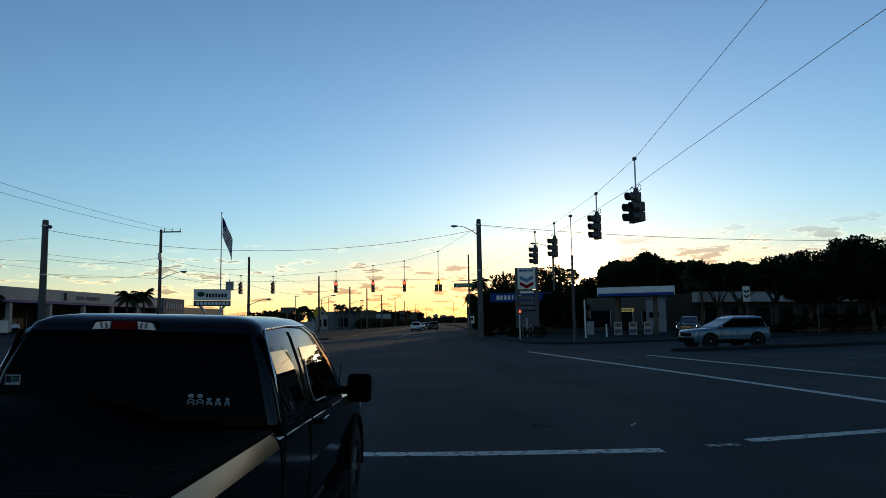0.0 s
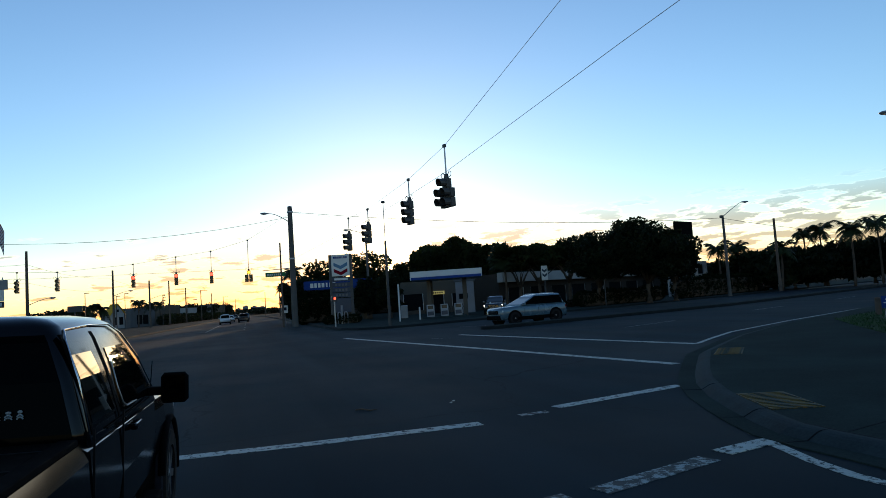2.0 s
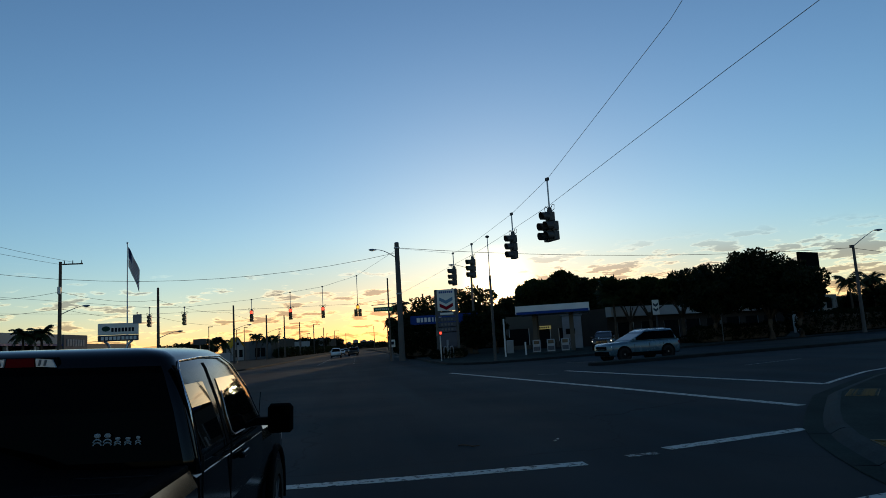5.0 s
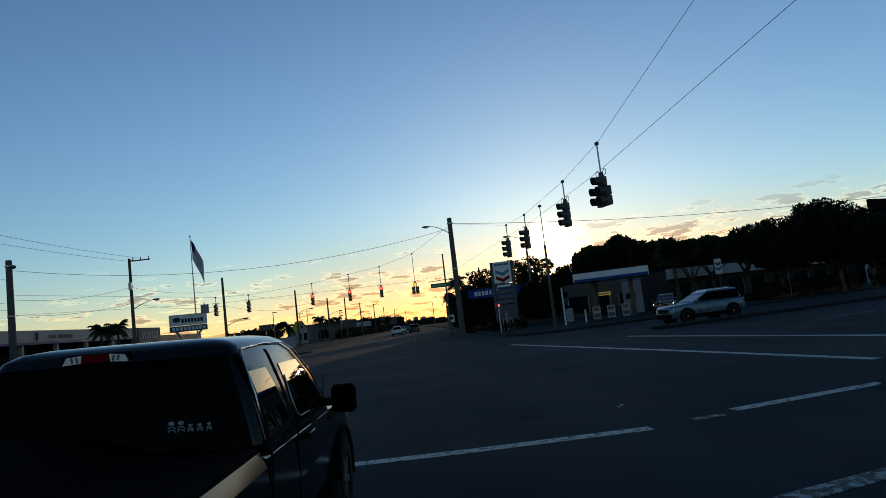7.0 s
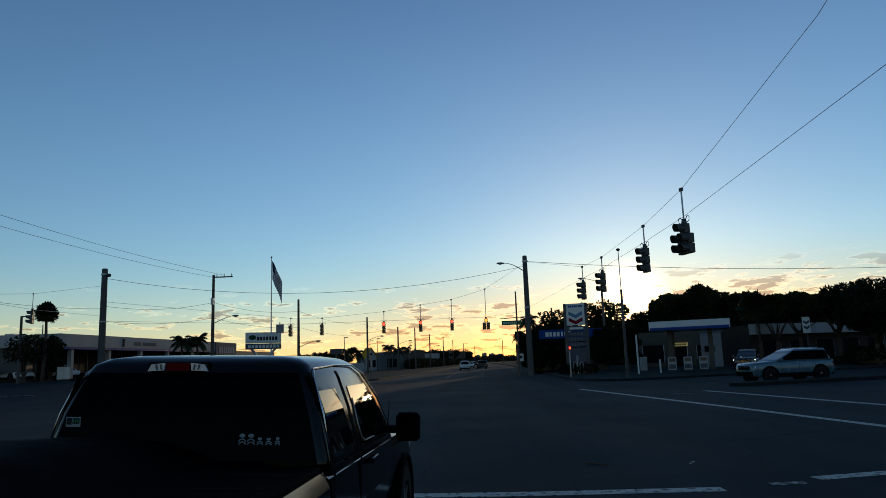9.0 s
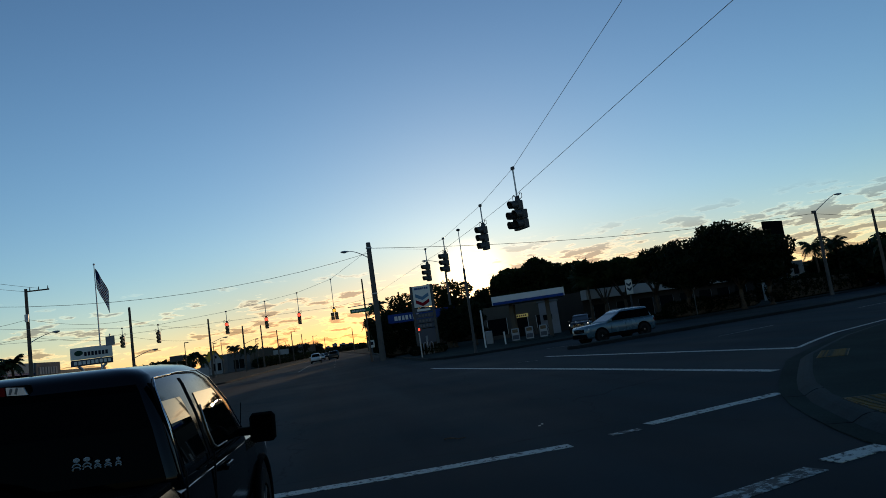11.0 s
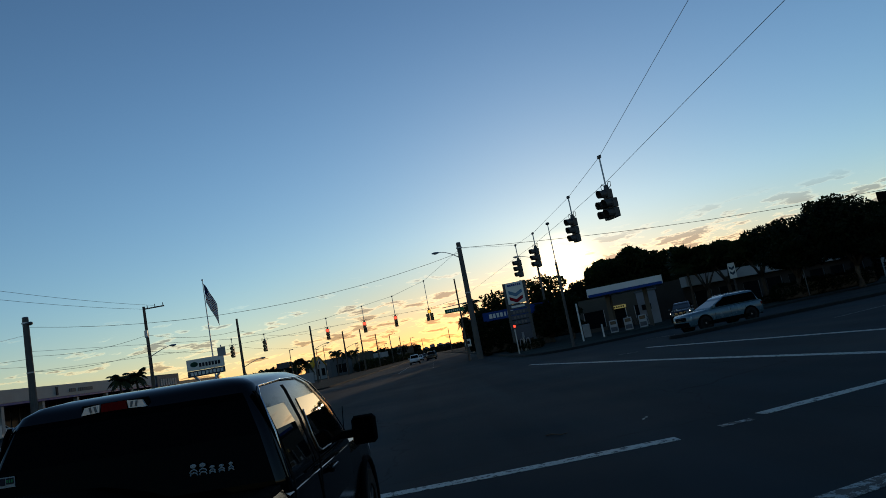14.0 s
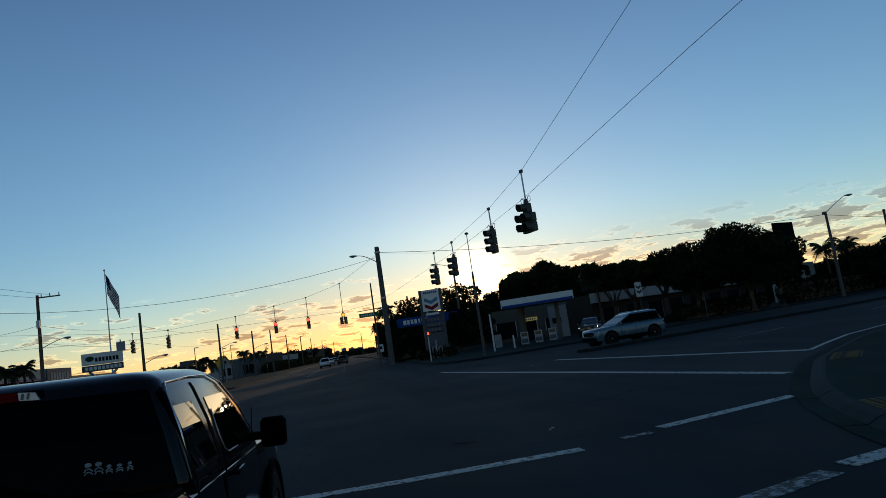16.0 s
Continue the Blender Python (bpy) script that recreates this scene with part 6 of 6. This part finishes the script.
def lower_body(stations, fine=False):
    """Body below the belt from stations (y, half width, z bottom, z top, shoulder)."""
    bm = B()
    secs = []
    if fine:
        stations = smooth_rows(stations)
    for y, w, zb, zt, sh in stations:
        half = [(w * 0.90, zb), (w * 0.98, zb + (zt - zb) * 0.18), (w, zb + (zt - zb) * 0.55), (w * 0.985, zt - sh), (w * 0.95, zt - sh * 0.35), (w * 0.90, zt)]
        secs.append([(x, y, z) for x, z in half] + [(-x, y, z) for x, z in reversed(half)])
    return loft(bm, secs)


def wheel(root, x, y, r, width, side, spokes=5):
    tyre = B()
    prof = [(0.62, -0.5), (0.93, -0.5), (1.0, -0.32), (1.0, 0.32), (0.93, 0.5), (0.62, 0.5)]
    n = 28
    rings = [[(x + p[1] * width, y + p[0] * r * math.cos(2 * math.pi * k / n), r + p[0] * r * math.sin(2 * math.pi * k / n)) for p in prof] for k in range(n)]
    vs = [[tyre.verts.new(p) for p in ring] for ring in rings]
    for k in range(n):
        a, b = vs[k], vs[(k + 1) % n]
        for j in range(len(prof)):
            tyre.faces.new((a[j], a[(j + 1) % 6], b[(j + 1) % 6], b[j]))
    wh = part("wheel", tyre, M_RUBBER, root, "black rubber tyre on an alloy rim")
    rim = B()
    tube(rim, (x + side * width * 0.22, y, r), (x + side * width * 0.34, y, r), r * 0.64, r * 0.64, 24)
    part("rim_back", rim, M_TRIM, wh)
    rim = B()
    for k in range(spokes):
        a = 2 * math.pi * k / spokes + 0.3
        m = Matrix.Rotation(a, 3, "X")
        box(rim, Vector((x + side * width * 0.38, y, r)) + m @ Vector((0, 0, r * 0.33)), (width * 0.12, r * 0.17, r * 0.6), m)
    tube(rim, (x + side * width * 0.3, y, r), (x + side * width * 0.46, y, r), r * 0.16, r * 0.13, 12)
    part("rim", rim, M_RIM, wh)
    return wh


def pickup():
    """The black pickup that waits beside the camera."""
    root = thing("pickup_truck", TRUCK[0], "glossy black pickup truck waiting in the lane, tinted windows, covered bed", "pickup truck")
    root.matrix_basis = pose(*TRUCK[0], 0, 2.0, TRUCK[1]) @ Matrix.Diagonal((0.905, 1.0, 0.966, 1))
    cab = [(1.17, 0.985, 0.0, 2.36), (1.28, 0.97, 0.01, 2.24), (1.55, 0.895, 0.05, 1.98), (1.76, 0.815, 0.10, 1.66), (1.845, 0.765, 0.14, 1.52), (1.885, 0.69, 0.20, 1.42), (1.905, 0.55, 0.32, 1.3), (1.91, 0.3, 0.5, 1.1)]
    part("cab_shell", greenhouse(cab, 0.10), M_BLACKPAINT, root, smooth=True)
    part("lower_body", lower_body([(-0.02, 1.0, 0.5, 1.22, 0.035), (0.3, 1.005, 0.48, 1.22, 0.035), (1.2, 1.005, 0.48, 1.21, 0.035), (2.2, 1.0, 0.5, 1.20, 0.035)]), M_BLACKPAINT, root)
    part("hood", lower_body([(2.19, 1.0, 0.55, 1.20, 0.12), (2.7, 1.01, 0.62, 1.19, 0.12), (3.3, 1.0, 0.62, 1.16, 0.12), (3.72, 0.96, 0.55, 1.12, 0.14), (3.80, 0.88, 0.6, 1.02, 0.14)]), M_BLACKPAINT, root)
    # bed
    for s in (-1, 1):
        bm = B()
        secs = []
        for y in (-2.25, -1.5, -0.7, -0.05):
            secs.append([(s * x, y, z) for x, z in ((0.86, 0.52), (0.985, 0.56), (1.005, 0.85), (1.005, 1.04), (1.0, 1.142), (0.953, 1.230), (0.86, 1.225))])
        loft(bm, secs)
        part("bed_side", bm, M_BLACKPAINT, root)
        box(bm := B(), (s * 0.895, -1.15, 1.243), (0.10, 2.2, 0.036), bevel=0.01)
        part("rail_cap", bm, M_TRIM, root)
    # cover profile, raised on the left to a guessed height
    crown = [(-0.93, 0.0), (-0.90, 0.17), (-0.80, 0.205), (-0.5, 0.215), (-0.2, 0.19), (0.0, 0.11), (0.2, 0.02), (0.5, 0.0), (0.85, 0.0)]
    bm = B()
    loft(bm, [[(x, y, 1.252 + z * f) for x, z in crown] + [(0.85, y, 1.20), (-0.93, y, 1.20)] for y, f in ((-2.22, 0.0), (-1.9, 0.35), (-1.5, 0.85), (-1.1, 1.0), (-0.6, 1.0), (-0.2, 0.86), (-0.06, 0.8))])
    part("bed_cover", bm, M_TRIM, root, "black bed cover raised along its left side", smooth=True)
    for k in range(5):
        box(bm := B(), (0.53, -0.3 - 0.42 * k, 1.254), (0.62, 0.016, 0.006))
        part("cover_seam", bm, M_GAP, root)
    box(bm := B(), (0, -2.27, 0.95), (1.72, 0.08, 0.78), bevel=0.03)
    part("tailgate", bm, M_BLACKPAINT, root)
    box(bm := B(), (0, -2.37, 0.55), (1.96, 0.2, 0.22), bevel=0.05)
    part("rear_bumper", bm, M_CHROME, root)
    for s in (-1, 1):
        box(bm := B(), (s * 0.93, -2.28, 1.05), (0.16, 0.08, 0.42), bevel=0.03)
        part("tail_lamp", bm, M_TAIL, root)
    # glass
    part("rear_window", end_pane(cab, False, 0.075, 1.18, 1.80), M_REARGLASS, root, "dark tinted rear window")
    part("windscreen", end_pane(cab, True, 0.10, 1.33, 1.82), M_GLASS, root)
    for s in (-1, 1):
        rw = part("rear_side_window", side_pane(cab, s, lambda z: (0.16, 0.71 - (z - 1.36) * 0.38), 1.31, 1.685), M_GLASS, root)
        fw = part("front_side_window", side_pane(cab, s, lambda z: (0.95, lerp_table(cab, z)[2] - 0.22), 1.30, 1.685), M_GLASS, root)
        for a, b, up in ((0.11, 0.15, 0.0), (0.80, 0.86, -0.10)):
            part("pillar_trim", side_pane(cab, s, lambda z, a=a, b=b, up=up: (a + (z - 1.36) * up, b + (z - 1.36) * up), 1.25, 1.80, 0.004), M_TRIM, root)
        for y in (0.06, 0.83):
            box(bm := B(), (s * 1.0015, y, 0.93), (0.012, 0.010, 0.72))
            part("door_seam", bm, M_GAP, root)
        box(bm := B(), (s * 1.02, 1.22, 1.13), (0.05, 0.24, 0.045), bevel=0.015)
        part("door_handle", bm, M_BLACKPAINT, root)
        box(bm := B(), (s * 0.985, 1.18, 1.235), (0.016, 1.5, 0.012), bevel=0.006)
        part("belt_trim", bm, M_TRIM, root)
        rim = [(0.97, 1.60), (0.94, 1.42), (0.97, 1.32), (1.06, 1.285), (1.4, 1.28)]
        pipe(bm := B(), [(s * (lerp_table(cab, z)[0] + 0.012), y, z) for y, z in rim], 0.005, 5)
        part("window_seal", bm, M_STEEL, root, smooth=True)
        # rail in chrome, so that it draws the highlight of the lit door edge
        pipe(bm := B(), [(s * 0.987, 0.06, 1.22), (s * 0.905, 0.10, 1.55), (s * 0.825, 0.14, 1.76), (s * 0.785, 0.24, 1.825), (s * 0.775, 0.8, 1.84), (s * 0.78, 1.36, 1.835), (s * 0.822, 1.60, 1.765), (s * 0.90, 1.90, 1.56), (s * 0.975, 2.17, 1.285)], 0.006, 6)
        part("drip_rail_glint", bm, M_CHROME, root, smooth=True)
        # mirror
        bm = B()
        box(bm, (s * 1.05, 2.02, 1.27), (0.18, 0.08, 0.07), bevel=0.02)
        part("mirror_arm", bm, M_TRIM, root)
        bm = B()
        secs = [[(s * (1.185 + x * k * 0.86), y, 1.30 + z * k * 0.84) for x, z in ((-0.13, -0.12), (-0.10, -0.155), (0.10, -0.155), (0.135, -0.12), (0.135, 0.10), (0.10, 0.14), (-0.10, 0.14), (-0.13, 0.10))] for y, k in ((1.95, 0.96), (2.0, 1.0), (2.1, 0.9), (2.16, 0.6))]
        loft(bm, secs)
        mi = part("mirror", bm, M_TRIM, root, smooth=True)
        box(bm := B(), (s * 1.185, 1.944, 1.30), (0.18, 0.008, 0.20), bevel=0.003)
        part("mirror_glass", bm, M_REARGLASS, mi)
        # arches and wheels
        for y in (-0.95, 2.95):
            bm = B()
            pts = [(s * 1.012, y + 0.50 * math.cos(radians(a)), 0.42 + 0.50 * math.sin(radians(a))) for a in range(-8, 190, 18)]
            pipe(bm, pts, 0.035, 6)
            part("wheel_arch", bm, M_TRIM, root, smooth=True)
            # flat dark disc standing in for the shade inside the wheel well
            bm = B()
            tube(bm, (s * 0.95, y, 0.42), (s * 1.009, y, 0.42), 0.49, 0.49, 24)
            part("wheel_well_shade", bm, M_INK, root)
            wheel(root, s * 0.90, y, 0.41, 0.27, s, 6)
        box(bm := B(), (s * 0.98, 1.1, 0.42), (0.16, 2.2, 0.05), bevel=0.02)
        part("running_board", bm, M_TRIM, root)
        box(bm := B(), (s * 0.80, 3.76, 0.98), (0.30, 0.1, 0.24), bevel=0.03)
        part("headlamp", bm, M_LAMPGLASS, root)
    box(bm := B(), (0, 3.79, 0.92), (1.2, 0.08, 0.36), bevel=0.03)
    part("grille", bm, M_TRIM, root)
    box(bm := B(), (0, 3.9, 0.58), (1.9, 0.2, 0.22), bevel=0.05)
    part("front_bumper", bm, M_CHROME, root)
    # high brake lamp with cargo lamps
    LX = -0.105
    box(bm := B(), (LX, 0.135, 1.835), (0.43, 0.03, 0.06), bevel=0.008)
    lamp = part("brake_lamp", bm, M_TRIM, root, "red high-mounted brake lamp between two clear cargo lamps")
    bm = B()
    loft(bm, [[(x + LX, 0.108, z) for x, z in ((-0.085, 1.812), (0.085, 1.812), (0.077, 1.862), (-0.077, 1.862))], [(x + LX, 0.125, z) for x, z in ((-0.085, 1.812), (0.085, 1.812), (0.077, 1.862), (-0.077, 1.862))]])
    part("red_lens", bm, M_TAIL, lamp)
    for s in (-1, 1):
        bm = B()
        q = ((0.095, 1.814), (0.21, 1.808), (0.185, 1.852), (0.089, 1.860))
        loft(bm, [[(s * x + LX, 0.104, z) for x, z in q], [(s * x + LX, 0.125, z) for x, z in q]])
        part("cargo_lens", bm, M_LAMPGLASS, lamp)
        for f in (0.116, 0.148):
            box(bm := B(), (s * f + LX, 0.1015, 1.835), (0.012, 0.004, 0.034), Matrix.Rotation(radians(s * 14), 3, "Y"))
            part("lens_rib", bm, M_GREYWALL, lamp)
    tube(bm := B(), (0.93, 2.30, 1.18), (0.955, 2.28, 1.50), 0.006, 0.003, 6)
    part("antenna", bm, M_TRIM, root)
    # window stickers: a row of five little pale shapes and one small plate
    for i, (hh, ww) in enumerate(((0.072, 0.046), (0.072, 0.046), (0.050, 0.036), (0.048, 0.036), (0.052, 0.03))):
        x = 0.405 + i * 0.058
        y0 = lerp_table(cab, 1.32)[1] - 0.010
        ball(bm := B(), (x, y0, 1.37 + hh * 0.80), 1.0, (ww * 0.44, 0.003, hh * 0.18), 2)
        st = part("sticker", bm, M_STICKER, root, "small pale window sticker")
        bm = B()
        for a0 in (0.18, 0.42):
            pts = [(x + ww * 0.5 * math.cos(radians(a)), y0, 1.37 + hh * (a0 - 0.16 + 0.26 * math.sin(radians(a)))) for a in range(10, 171, 20)]
            pipe(bm, pts, 0.0042, 4)
        part("outline", bm, M_STICKER, st)
    box(bm := B(), (-0.762, lerp_table(cab, 1.50)[1] - 0.010, 1.50), (0.10, 0.004, 0.06), bevel=0.001)
    pl = part("permit_sticker", bm, M_STICKER, root, "small pale permit sticker")
    for x, z, w, h in ((-0.789, 1.504, 0.034, 0.040), (-0.742, 1.506, 0.046, 0.034)):
        box(bm := B(), (x, lerp_table(cab, 1.50)[1] - 0.014, z), (w, 0.003, h))
        part("print", bm, M_INK, pl)
    for k in range(3):
        box(bm := B(), (-0.757 + k * 0.015, lerp_table(cab, 1.50)[1] - 0.0165, 1.506), (0.009, 0.002, 0.018))
        part("print", bm, M_STREETGREEN, pl)
    return root


TRUCK = ((-1.76, 4.02, 0.0), -2.0)
pickup()


def car(name, at, turn, label, category, paint, L=4.6, W=1.84, H=1.68, kind="suv", lit=False):
    """A parked or waiting car, front towards +y of its own axes."""
    root = thing(name, at, label, category, turn=turn)
    k, w = L / 4.6, W / 2
    belt = H * (0.63 if kind == "suv" else 0.60)
    if kind == "suv":
        lo = [(-2.28, 0.86, 0.42, belt * 0.92, 0.12), (-2.18, 0.97, 0.34, belt, 0.12), (-1.3, 1.0, 0.26, belt * 1.0, 0.12), (0.2, 1.0, 0.24, belt * 0.99, 0.12), (1.0, 0.99, 0.26, belt * 1.0, 0.14), (1.65, 0.98, 0.28, belt * 0.965, 0.14), (2.05, 0.96, 0.30, belt * 0.94, 0.12), (2.22, 0.91, 0.33, belt * 0.89, 0.11), (2.30, 0.82, 0.38, belt * 0.80, 0.10)]
        gh = [(belt - 0.03, 0.94, -2.18, 1.05), (belt + 0.10, 0.91, -2.10, 0.82), (H * 0.86, 0.82, -1.98, 0.18), (H * 0.95, 0.76, -1.96, -0.08), (H * 0.985, 0.64, -1.94, -0.25), (H, 0.35, -1.6, -0.45)]
        cuts = ((-1.95, -1.30), (-1.22, -0.32), (-0.24, None))
    elif kind == "pickup":
        lo = [(-2.30, 0.94, 0.5, belt, 0.1), (-1.0, 1.0, 0.42, belt, 0.1), (0.2, 1.0, 0.40, belt, 0.1), (1.1, 1.0, 0.42, belt * 0.98, 0.14), (1.9, 0.98, 0.42, belt * 0.92, 0.14), (2.28, 0.86, 0.45, belt * 0.8, 0.12)]
        gh = [(belt - 0.03, 0.93, -0.75, 1.05), (belt + 0.12, 0.90, -0.72, 0.85), (H * 0.9, 0.80, -0.60, 0.42), (H * 0.97, 0.72, -0.5, 0.25), (H, 0.4, -0.2, 0.0)]
        cuts = ((-0.55, 0.02), (0.1, None))
    else:
        lo = [(-2.28, 0.82, 0.42, belt * 0.9, 0.12), (-2.1, 0.95, 0.32, belt * 1.0, 0.12), (-1.2, 1.0, 0.24, belt * 1.02, 0.12), (0.3, 1.0, 0.22, belt * 1.0, 0.12), (1.2, 0.98, 0.24, belt * 0.94, 0.14), (1.9, 0.94, 0.28, belt * 0.80, 0.16), (2.28, 0.72, 0.34, belt * 0.62, 0.12)]
        gh = [(belt - 0.02, 0.92, -1.75, 1.0), (belt + 0.12, 0.88, -1.5, 0.75), (H * 0.88, 0.76, -1.0, 0.2), (H * 0.96, 0.68, -0.8, 0.0), (H, 0.35, -0.55, -0.2)]
        cuts = ((-1.15, -0.35), (-0.27, None))
    lo = [(y * k, x * w, a, b, c) for y, x, a, b, c in lo]
    gh = [(z, x * w, a * k, b * k) for z, x, a, b in gh]
    part("body", lower_body(lo, True), paint, root, smooth=True)
    part("roof_shell", greenhouse(gh, 0.12), paint, root, smooth=True)
    z0, z1 = belt + 0.06, H * 0.92
    part("windscreen", end_pane(gh, True, 0.10, z0, z1), M_WINDSCREEN, root)
    part("rear_window", end_pane(gh, False, 0.12, z0, z1), M_REARGLASS, root)
    for s in (-1, 1):
        part("window_band", side_pane(gh, s, lambda z: (max(cuts[0][0] * k - 0.03, lerp_table(gh, z)[1] + 0.07), lerp_table(gh, z)[2] - 0.07), z0 - 0.02, z1 + 0.01, 0.002), M_TRIM, root)
        for a, b in cuts:
            part("side_window", side_pane(gh, s, lambda z, a=a, b=b: (max(a * k, lerp_table(gh, z)[1] + 0.1), (lerp_table(gh, z)[2] - 0.12) if b is None else b * k), z0, z1), M_REARGLASS, root)
        box(bm := B(), (s * (w + 0.10), 0.82 * k, belt + 0.10), (0.2, 0.12, 0.15), bevel=0.03)
        part("mirror", bm, paint, root)
        for y in (-1.42 * k, 1.42 * k):
            # black disc in place of a hollow, as the wheel well's shade
            bm = B()
            tube(bm, (s * (w - 0.08), y, 0.39), (s * (w + 0.006), y, 0.39), 0.49, 0.49, 22)
            part("wheel_well_shade", bm, M_GAP, root)
            wheel(root, s * (w - 0.10), y, 0.385, 0.24, s)
            if kind == "suv":
                pipe(bm := B(), [(s * (w + 0.004), y + 0.46 * math.cos(radians(a)), 0.38 + 0.46 * math.sin(radians(a))) for a in range(-10, 191, 20)], 0.04, 6)
                part("arch_cladding", bm, M_TRIM, root, smooth=True)
        for y in (-0.22 * k, 0.75 * k, -1.15 * k):
            box(bm := B(), (s * (w + 0.0005), y, belt * 0.66), (0.01, 0.01, belt * 0.42))
            part("door_seam", bm, M_INK, root)
        box(bm := B(), (s * w * 0.74, 2.08 * k, belt * 0.76), (0.36, 0.26, 0.13), bevel=0.03)
        part("headlamp", bm, M_HEAD_LIT if lit else M_LAMPGLASS, root)
        box(bm := B(), (s * w * 0.83, -2.19 * k, belt * 0.82), (0.26, 0.14, 0.18), bevel=0.03)
        part("tail_lamp", bm, M_TAIL, root)
        box(bm := B(), (s * (w * 0.995), 0, 0.36), (0.05, 2.5 * k, 0.22), bevel=0.02)
        part("sill", bm, M_TRIM, root)
    box(bm := B(), (0, 2.27 * k, 0.46), (W * 0.80, 0.14, 0.24), bevel=0.03)
    part("bumper_grille", bm, M_TRIM, root)
    box(bm := B(), (0, 2.27 * k, belt * 0.70), (W * 0.56, 0.14, 0.22), bevel=0.02)
    gr = part("grille", bm, M_TRIM, root)
    for z in (-0.05, 0.05):
        box(bm := B(), (0, 2.345 * k, belt * 0.70 + z), (W * 0.52, 0.012, 0.022))
        part("grille_bar", bm, M_CHROME, gr)
    box(bm := B(), (0, -2.24 * k, 0.40), (W * 0.8, 0.14, 0.2), bevel=0.03)
    part("rear_bumper", bm, M_TRIM, root)
    if kind == "suv":
        for s in (-1, 1):
            pipe(bm := B(), [(s * w * 0.66, -1.6 * k, H - 0.02), (s * w * 0.66, -1.4 * k, H + 0.03), (s * w * 0.66, -0.5 * k, H + 0.03), (s * w * 0.66, -0.3 * k, H - 0.02)], 0.018, 6)
            part("roof_rail", bm, M_CHROME, root, smooth=True)
    return root


car("suv", (17.25, 39.95, 0.0), 101.0, "silver-blue sport utility vehicle waiting beside the traffic island", "car", M_SILVER, 4.9, 1.93, 1.76, "suv")
car("suv", (23.6, 61.93, 0.15), 153.3, "dark sport utility vehicle leaving the forecourt with lit headlamps", "car", M_DARKCAR, 4.5, 1.82, 1.68, "suv", True)
for i, (x, y, p, kd, tn) in enumerate(((-2.02, 125.44, M_WHITECAR, "pickup", 0), (1.11, 142.45, M_DARKCAR, "suv", 2), (-1.49, 162.87, M_WHITECAR, "sedan", 2), (1.96, 183.51, M_SILVER, "suv", 2), (-0.58, 212.38, M_DARKCAR, "sedan", 2))):
    car("car", (x, y, 0), tn, f"{'white' if p is M_WHITECAR else 'dark' if p is M_DARKCAR else 'silver'} {kd} far down the avenue", "car", p, 4.7, 1.85, 1.75 if kd != "sedan" else 1.45, kd)
for x, y, p, kd, tn in ((-29.7, 105.19, M_WHITECAR, "sedan", 120), (-30.91, 78.84, M_DARKCAR, "sedan", 90), (-31.97, 69.32, M_DARKCAR, "suv", 70), (-32.69, 87.2, M_WHITECAR, "suv", 95), (-42.8, 62.6, M_WHITECAR, "sedan", 62), (-40.4, 66.0, M_WHITECAR, "sedan", 60), (-46.5, 59.5, M_DARKCAR, "suv", 64)):
    car("parked_car", (x, y, max(0.15, rise(x, y))), tn, f"{'white' if p is M_WHITECAR else 'dark'} parked {kd} on the sales lot", "car", p, 4.6, 1.84, 1.65 if kd != "sedan" else 1.45, kd)
root = thing("utility_cabinet", (-36.1, 59.6, rise(-36.1, 59.6)), "pale grey steel utility cabinet beside the kerb", "cabinet", turn=25)
box(bm := B(), (0, 0, 0.06), (1.15, 0.7, 0.12), bevel=0.01)
part("plinth", bm, M_CONCRETE, root)
box(bm := B(), (0, 0, 0.66), (1.0, 0.6, 1.1), bevel=0.03)
part("body", bm, M_OFFWHITE, root)
for x in (-0.25, 0.25):
    box(bm := B(), (x, -0.307, 0.66), (0.46, 0.02, 1.0), bevel=0.006)
    part("door", bm, M_STEEL, root)
for i, (x, y, p, kd) in enumerate(((68.32, 79.21, M_DARKCAR, "suv"), (74.77, 83.18, M_WHITECAR, "sedan"))):
    car("parked_car", (x, y, 0.15), 15, f"{'white' if p is M_WHITECAR else 'dark' if p is M_DARKCAR else 'silver'} {kd} parked by the low shops", "car", p, 4.6, 1.84, 1.65 if kd != "sedan" else 1.45, kd)
